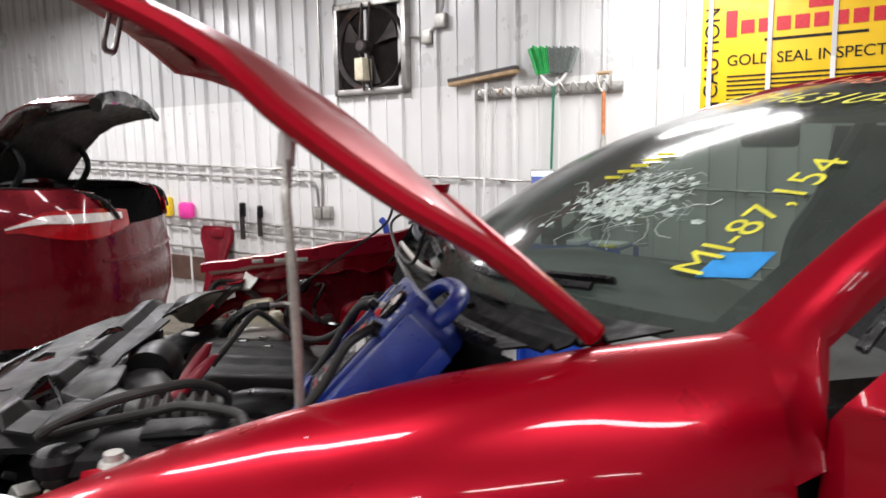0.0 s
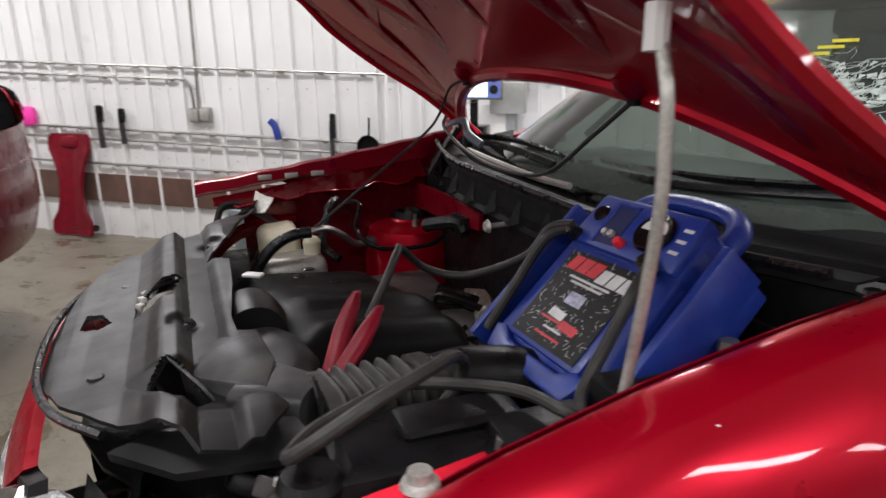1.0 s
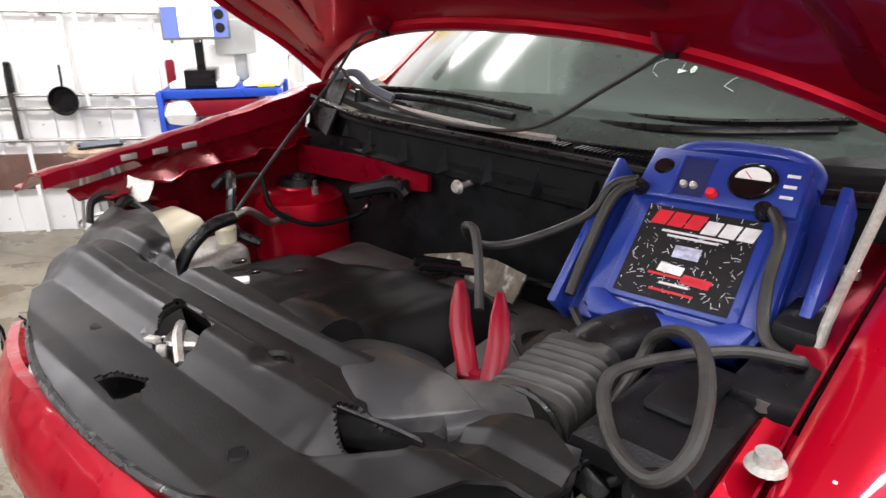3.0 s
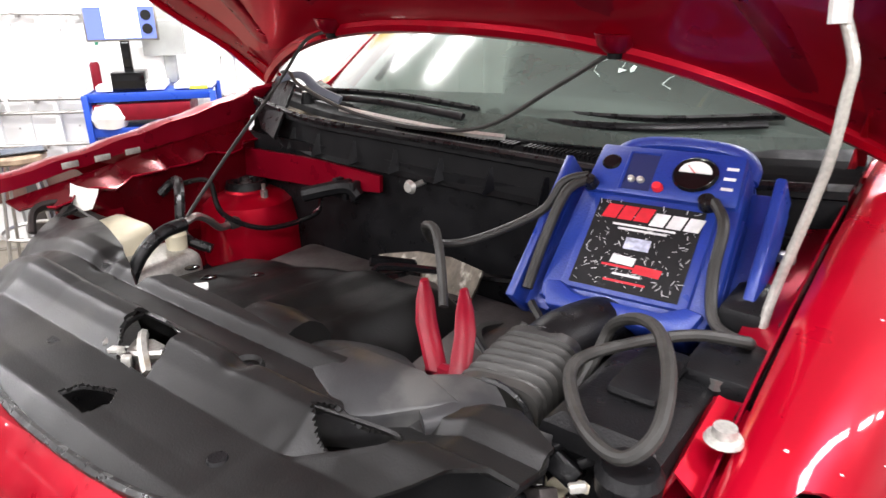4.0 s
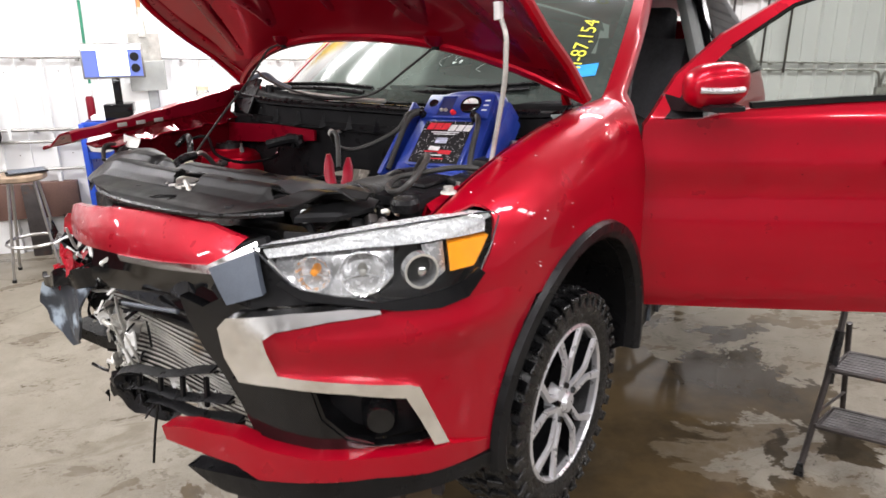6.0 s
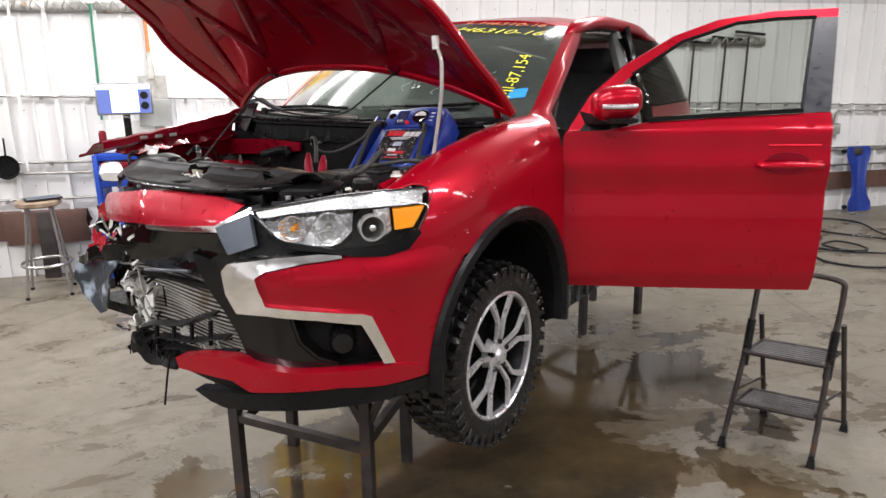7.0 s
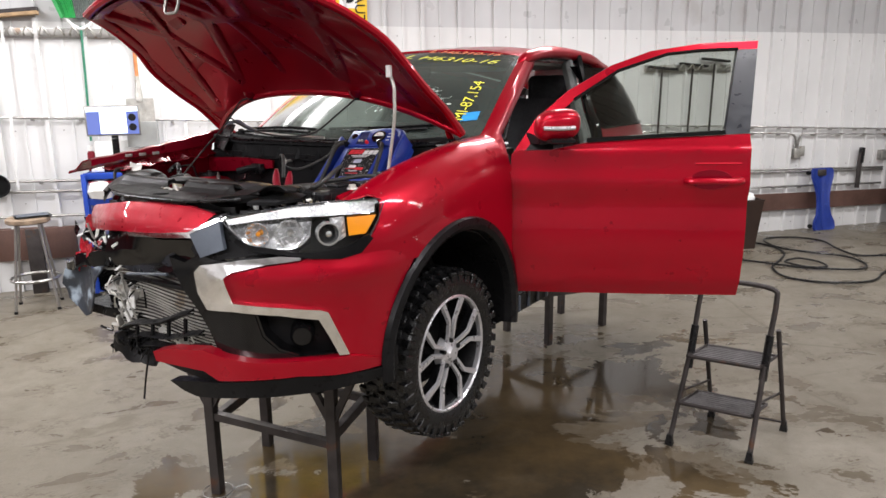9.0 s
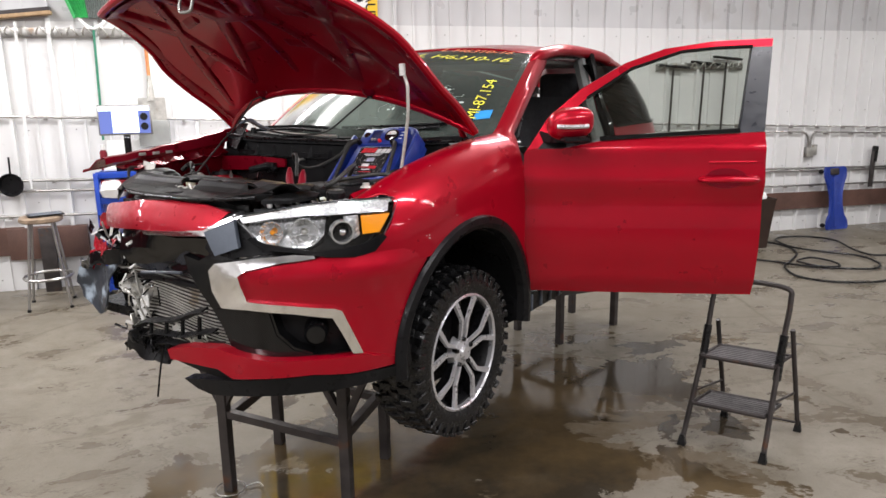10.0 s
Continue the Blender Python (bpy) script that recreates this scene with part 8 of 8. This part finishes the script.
    stick("port_cap", lathe([(0, 0.004), (0.012, 0.003), (0.015, 0), (0, 0)], 18), 0.010, GLOSS).location = (-0.082, 0, 0.262)
    for z in (0.232, 0.250, 0.268):
        stick("lamp_bar", plate([(0.084, z), (0.100, z), (0.100, z + 0.005), (0.084, z + 0.005)], 0, 0.0008), 0.0105, WHITEPRINT)
    for x, z, w in ((-0.10, 0.215, 0.012), (0.075, 0.205, 0.014)):
        stick("cable_boot", lathe([(0, 0.020), (w * 0.8, 0.018), (w, 0), (0, 0)], 14), 0.008, RUBBER).location = (x, 0, z)

    # leads lie in the car's own frame
    inv = m.inverted()

    def lead(name, pts, r, material, label=""):
        bm = tube([inv @ Vector(p) for p in pts], r, 10)
        return part(name, bm, material, t, label)

    at = lambda x, y, z: tuple(m @ Vector((x, y, z)))
    lead("lead", [at(-0.105, -0.02, 0.215), at(-0.125, -0.03, 0.18), at(-0.138, -0.012, 0.09), at(-0.140, 0.0, 0.01)], 0.0080, CABLE)
    lead("lead", [at(-0.105, -0.02, 0.225), at(-0.135, -0.03, 0.20), (-0.10, -0.29, 1.05), (-0.16, -0.20, 1.00), (-0.22, -0.17, 1.01), (-0.268, -0.19, 1.055), (-0.285, -0.222, 1.062), (-0.315, -0.255, 1.03), (-0.355, -0.290, 0.985)], 0.0068, CABLE, "black lead to the red clamp")
    lead("lead", [at(0.085, -0.02, 0.205), at(0.110, -0.035, 0.16), at(0.112, -0.02, 0.09), at(0.130, -0.02, 0.02), (-0.215, -0.645, 0.985), (-0.239, -0.655, 1.0), (-0.260, -0.599, 1.0), (-0.308, -0.539, 0.99), (-0.365, -0.504, 0.985), (-0.408, -0.511, 0.98), (-0.479, -0.561, 0.985), (-0.514, -0.606, 0.99),
                  (-0.518, -0.632, 1.0), (-0.492, -0.645, 1.02), (-0.431, -0.629, 1.04), (-0.362, -0.593, 1.045), (-0.323, -0.554, 1.035), (-0.293, -0.51, 1.0), (-0.302, -0.497, 0.96), (-0.354, -0.483, 0.90)], 0.0078, CABLE, "thick grey-black coiled lead")
    for k, (top, bot) in enumerate((((-0.362, -0.262, 1.021), (-0.418, -0.325, 0.935)), ((-0.342, -0.315, 1.013), (-0.422, -0.365, 0.935)))):
        a, b = Vector(top), Vector(bot)
        mid = a.lerp(b, 0.5) + Vector((0, 0.006 if k == 0 else -0.006, 0))
        bm = bmesh.new()
        rows = []
        for p, w, h in ((a, 0.005, 0.007), (a.lerp(mid, 0.5), 0.012, 0.014), (mid, 0.014, 0.016), (b, 0.015, 0.014)):
            rows.append([inv @ (p + Vector((math.cos(q) * h, math.sin(q) * w, 0))) for q in (j * math.pi / 5 for j in range(10))])
        part("clamp_jaw", loft(rows, closed=True, cap=True), REDPL, t, "red insulated clamp grip")
    part("clamp_pivot", tube([inv @ Vector((-0.418, -0.315, 0.93)), inv @ Vector((-0.415, -0.395, 0.93))], 0.012, 8, False), REDPL, t)


def stand(m, label, spread=0.64, height=0.88, depth=0.55):
    """A welded square-tube trestle: two pairs of legs, rails and corner braces."""
    t = thing("trestle_stand", m, label, "stand", "trestle stands")
    r = 0.025
    for x in (-spread / 2, spread / 2):
        for y in (0, depth):
            part("leg", box((x - r, y - r, 0), (x + r, y + r, height), 0.003, 1), DARKSTEEL, t)
        part("side_rail", box((x - r * 0.8, 0, height * 0.45 - r), (x + r * 0.8, depth, height * 0.45 + r), 0.003, 1), DARKSTEEL, t)
    for y in (0, depth):
        part("cross_rail", tube([(-spread / 2, y, height * 0.49), (spread / 2, y, height * 0.40)], 0.026, 4, False), DARKSTEEL, t)
        part("top_beam", box((-spread / 2 - 0.15, y - r, height), (spread / 2 + 0.15, y + r, height + 0.05), 0.003, 1), DARKSTEEL, t)
        for s in (-1, 1):
            for d in (-0.22, 0.20):
                part("brace", tube([(s * spread / 2, y, height * 0.52), (s * (spread / 2 + d), y, height)], 0.022, 4, False), DARKSTEEL, t)
    return t


def build_stands():
    stand(pose(-0.43, 1.77, 0, 0, 0, -28), "dark steel trestle stand under the car's nose", 0.64, 0.86, 0.5)
    stand(pose(1.948, 3.652, 0, 0, 0, 28), "dark steel trestle stand under the car's rear", 0.69, 0.84, 0.45)
    ring = thing("wire_ring", pose(-0.712, 1.916, 0.012), "loose wire ring lying round the stand's foot", "wire")
    part("ring", lathe([(0.070, 0.0), (0.073, 0.003), (0.076, 0.0), (0.073, -0.003), (0.070, 0.0)], 28), STEEL, ring)
    part("tail", tube([(0.072, 0, 0), (0.13, 0.02, 0.003), (0.16, -0.02, 0.0)], 0.003, 5), STEEL, ring)
    stand(pose(-4.27, 3.61, 0, 0, 0, 44) @ pose(-0.62, 0, 0, 0, 0, 90), "dark steel trestle stand under the sedan", 1.2, 0.82, 0.4)


def build_ladder():
    """A folding two-step stool with a hoop handle."""
    fl, fr, br = Vector((1.722, 1.823, 0)), Vector((2.025, 1.539, 0)), Vector((2.453, 1.803, 0))
    bl = fl + br - fr
    ex, ey = (fr - fl), (br - fr)
    t = thing("step_stool", pose(0, 0, 0), "dark folding two-step stool with a hoop handle on wet floor", "step stool")
    up = Vector((0, 0, 1))
    H = 0.92

    def at(a, b, z):
        return fl + ex * a + ey * b + up * z

    for a in (0.04, 0.96):
        part("front_leg", tube([at(0 if a < 0.5 else 1, 0, 0.02), at(a, 0.30, 0.52), at(a, 0.36, 0.66)], 0.014, 8, False), DARKSTEEL, t)
        part("rear_leg", tube([at(0.02 if a < 0.5 else 0.98, 1, 0.02), at(a, 0.60, 0.66)], 0.013, 8, False), DARKSTEEL, t)
        part("grip_sleeve", tube([at(a, 0.27, 0.42), at(a, 0.37, 0.66)], 0.021, 8, False), RUBBER, t)
        part("side_link", tube([at(a, 0.18, 0.30), at(a, 0.82, 0.26)], 0.007, 6, False), DARKSTEEL, t)
        for q in (at(0 if a < 0.5 else 1, 0, 0), at(0.02 if a < 0.5 else 0.98, 1, 0)):
            part("rubber_foot", lathe([(0, 0.0), (0.030, 0.0), (0.026, 0.02), (0.018, 0.06), (0, 0.06)], 4), RUBBER, t).location = q
    part("hoop_handle", tube([at(0.04, 0.37, 0.66), at(0.04, 0.46, 0.84), at(0.10, 0.48, 0.90), at(0.5, 0.49, 0.915), at(0.90, 0.48, 0.90), at(0.96, 0.46, 0.84), at(0.96, 0.37, 0.66)], 0.014, 8), DARKSTEEL, t)
    tread = surface("worn_tread", (0.16, 0.15, 0.15), 0.55, vary=0.3, scale=14, grain=0.5, grain_scale=120)
    for z, b0, b1 in ((0.24, 0.08, 0.50), (0.50, 0.20, 0.66)):
        c = [at(0.06, b0, z), at(0.94, b0, z), at(0.94, b1, z), at(0.06, b1, z)]
        bm = bmesh.new()
        bm.faces.new([bm.verts.new(p) for p in c])
        part("step", thick(bm, 0.012), tread, t, "grey worn tread")
        part("step_edge", tube(c + c[:1], 0.012, 6, False), DARKSTEEL, t)
        for k in range(1, 8):
            part("tread_rib", tube([at(0.10, b0 + (b1 - b0) * k / 8, z + 0.008), at(0.90, b0 + (b1 - b0) * k / 8, z + 0.008)], 0.004, 4, False), tread, t)
    part("rear_bar", tube([at(0.03, 0.95, 0.06), at(0.97, 0.95, 0.06)], 0.008, 6, False), DARKSTEEL, t)


def build_sedan():
    """The dark red sedan parked alongside on stands, its trunk open."""
    t = thing("sedan", pose(-4.20, 3.66, 0.35, 0, 0, 44) @ Matrix.Diagonal((1.1, 1.1, 1.40, 1)), "dark red sedan with its trunk wide open, raised on stands", "car")

    side_path = [(-4.6, -0.78), (-4.1, -0.87), (-3.0, -0.90), (-1.6, -0.905), (-0.9, -0.90), (-0.6, -0.88), (-0.38, -0.825), (-0.20, -0.73), (-0.09, -0.58), (-0.03, -0.35), (0.0, 0.0)]
    path = smooth_path([(x, y, 0) for x, y in side_path] + [(x, -y, 0) for x, y in side_path[-2::-1]], 6)
    mid = (len(path) - 1) // 2

    def shell(i, z, off=0.0):
        d = (path[min(i + 1, len(path) - 1)] - path[max(i - 1, 0)]).normalized()
        bulge = off + 0.015 * math.sin(max(0.0, min(1.0, (z - 0.36) / 0.4)) * math.pi) - 0.9 * max(0.0, z - 0.82) ** 2 - 1.2 * max(0.0, 0.50 - z) ** 2
        return Vector((path[i].x + d.y * bulge, path[i].y - d.x * bulge, z))

    def top(i):
        p = path[i]
        side = float(np.interp(p.x, [-4.6, -3.6, -3.0, -0.85, -0.3, -0.1], [0.80, 0.98, 1.0, 1.06, 1.045, 1.0]))
        k = min(1.0, max(0.0, (abs(p.y) - 0.56) / 0.10))
        return 0.86 + (side - 0.86) * k

    rows = [[shell(i, 0.32 + (top(i) - 0.32) * v / 14) for i in range(len(path))] for v in range(15)]
    part("body_shell", thick(loft(rows), 0.012), MAROON, t, "glossy dark red body with rounded rear", 50)
    deck = [[shell(i, top(i)), Vector((min(-0.95, path[i].x - 0.02) if abs(path[i].y) < 0.70 else path[i].x - 0.03, path[i].y * 0.80, top(i) + 0.005))] for i in range(len(path)) if abs(path[i].y) > 0.66]
    for part_rows in (deck[:len(deck) // 2], deck[len(deck) // 2:]):
        part("deck_edge", loft(part_rows), MAROON, t)
    for sgn in (-1, 1):
        span = [i for i in range(len(path)) if path[i].y * sgn > 0.46 and path[i].x > -0.62]
        if sgn < 0:
            span = span[::-1]
        n = len(span) - 1
        lo = [0.86 - 0.05 * math.sin(math.pi * min(1.0, k / n * 1.1)) for k in range(n + 1)]
        hi = [0.955 - 0.02 * abs(2 * k / n - 1) ** 2 - 0.05 * max(0.0, k / n - 0.75) * 4 for k in range(n + 1)]
        lamp = part("tail_lamp", thick(loft([[shell(i, l + (u - l) * f, 0.012) for i, l, u in zip(span, lo, hi)] for f in (0, 0.25, 0.5, 0.75, 1)]), 0.01), TAIL, t, "red wraparound tail lamp with clear strip")
        part("clear_strip", thick(loft([[shell(i, l + (u - l) * f, 0.022) for i, l, u in list(zip(span, lo, hi))[2:]] for f in (0.55, 0.7, 0.85)]), 0.008), LENSWHITE, lamp, "clear reversing strip")
    part("bumper_crease", tube([shell(i, 0.70, 0.004) for i in range(mid - 16, mid + 17)], 0.008, 6, False), MAROON, t)
    part("trunk_well", loft([[(-0.10, -0.60, 0.84), (-0.10, 0.60, 0.84)], [(-0.16, -0.60, 0.50), (-0.16, 0.60, 0.50)], [(-0.90, -0.62, 0.50), (-0.90, 0.62, 0.50)], [(-0.95, -0.62, 1.0), (-0.95, 0.62, 1.0)]]), BLACK, t, "black lined trunk")
    for side in (-1, 1):
        part("trunk_side", thick(loft([[(-0.92, side * 0.62, 0.5), (-0.92, side * 0.68, 1.04)], [(-0.5, side * 0.62, 0.5), (-0.5, side * 0.69, 1.03)], [(-0.12, side * 0.60, 0.6), (-0.10, side * 0.64, 0.99)]]), 0.01), BLACK, t)
        part("trunk_seal", tube([(-0.95, side * 0.66, 1.055), (-0.5, side * 0.70, 1.045), (-0.16, side * 0.68, 1.005), (-0.07, side * 0.60, 0.90)], 0.012, 6), RUBBER, t)
        part("trunk_hinge", tube([(-0.80, side * 0.56, 0.98), (-0.70, side * 0.56, 1.03), (-0.62, side * 0.56, 1.14), (-0.66, side * 0.56, 1.24), (-0.74, side * 0.56, 1.28)], 0.022, 8), BLACK, t, "black gooseneck hinge")
    def lid(s, k, off):
        pts = [(-0.86, 1.10), (-0.80, 1.30), (-0.70, 1.52), (-0.60, 1.67), (-0.48, 1.745), (-0.30, 1.77), (-0.12, 1.765)]
        i = min(int(k * 6), 5)
        f = k * 6 - i
        x, z = pts[i][0] + (pts[i + 1][0] - pts[i][0]) * f, 1.05 + 0.62 * (pts[i][1] + (pts[i + 1][1] - pts[i][1]) * f - 1.05)
        w = 0.70 - 0.10 * max(0, k - 0.6)
        return Vector((x - off * 0.7, w * s, z + off * 0.7 - 0.06 * abs(s) ** 3))
    tl = part("trunk_lid", thick(loft([[lid(-1 + i / 10, j / 24, 0.03) for i in range(21)] for j in range(25)]), 0.008), MAROON, t, "dark red trunk lid, raised")
    part("lid_lining", thick(loft([[lid(-0.94 + 0.94 * i / 10, 0.03 + 0.93 * j / 24, -0.02 - 0.05 * math.sin(math.pi * j / 24)) for i in range(21)] for j in range(25)]), 0.008), COVERBLACK, tl, "black lid lining")
    part("torn_trim", crumple(tube([lid(-1 + i / 10, 1.0, 0.01) for i in range(21)], 0.03, 8, False), 0.02, 14), GLOSS, tl)
    # cabin seen past the lid
    rows = [[(x, s * w, z) for s in (-1, -0.5, 0, 0.5, 1)] for x, w, z in ((-0.95, 0.62, 1.06), (-1.35, 0.58, 1.34), (-1.7, 0.56, 1.42))]
    part("rear_window", loft(rows), DARKGLASS, t)
    rows = [[(x, s * 0.56, z - 0.03 * abs(s) ** 2) for s in (-1, -0.5, 0, 0.5, 1)] for x, z in ((-1.7, 1.44), (-2.4, 1.47), (-3.0, 1.40))]
    part("roof", thick(loft(rows), 0.02), MAROON, t)
    for side in (-1, 1):
        part("rear_pillar", tube([(-0.92, side * 0.72, 1.05), (-1.35, side * 0.64, 1.32), (-1.75, side * 0.58, 1.43)], 0.05, 8), MAROON, t)
        part("side_glass", loft([[(x0, side * 0.86, 1.0), (x1, side * 0.60, 1.40)] for x0, x1 in ((-1.2, -1.6), (-2.2, -2.2), (-3.2, -2.8))]), DARKGLASS, t)
    part("under_tray", plate([(-4.4, -0.75), (-0.3, -0.75), (-0.3, 0.75), (-4.4, 0.75)], 0.24, 0.28), BLACK, t)
    part("floor_beam", box((-2.0, -0.9, 0.16), (-0.5, -0.82, 0.24), 0.005), DARKSTEEL, t)


COVERBLACK = surface("dusty_engine_cover", (0.0045, 0.0044, 0.0043), 0.45, vary=0.3, scale=8, grain=0.2, spec=0.07, second=(0.008, 0.0075, 0.007), second_at=0.62, second_scale=5)
HEATSHIELD = surface("burnt_foil", (0.10, 0.085, 0.065), 0.4, 0.6, 0.4, 20, grain=0.6, grain_scale=60, second=(0.30, 0.28, 0.24), second_at=0.58, second_scale=25)
LENSWHITE = surface("clear_lens_white", (0.75, 0.70, 0.68), 0.15, 0.3, 0.2, 40, coat=1.0)
REDLENS = surface("broken_red_lens", (0.34, 0.01, 0.02), 0.25, vary=0.3, scale=40, coat=0.6)

build_room()
build_lamps()
build_front()
build_headlight()
build_left_wing()
build_right_wing()
build_wheel()
build_door()
build_cabin()
build_hood()
build_shroud()
build_engine_bay()
build_crash()
build_charger()
build_stands()
build_ladder()
build_sedan()
build_wall_rails()
build_conduits()
build_fan()
build_hung_tools()
build_sign()
build_wall_side_things()
build_stool()
build_cart()
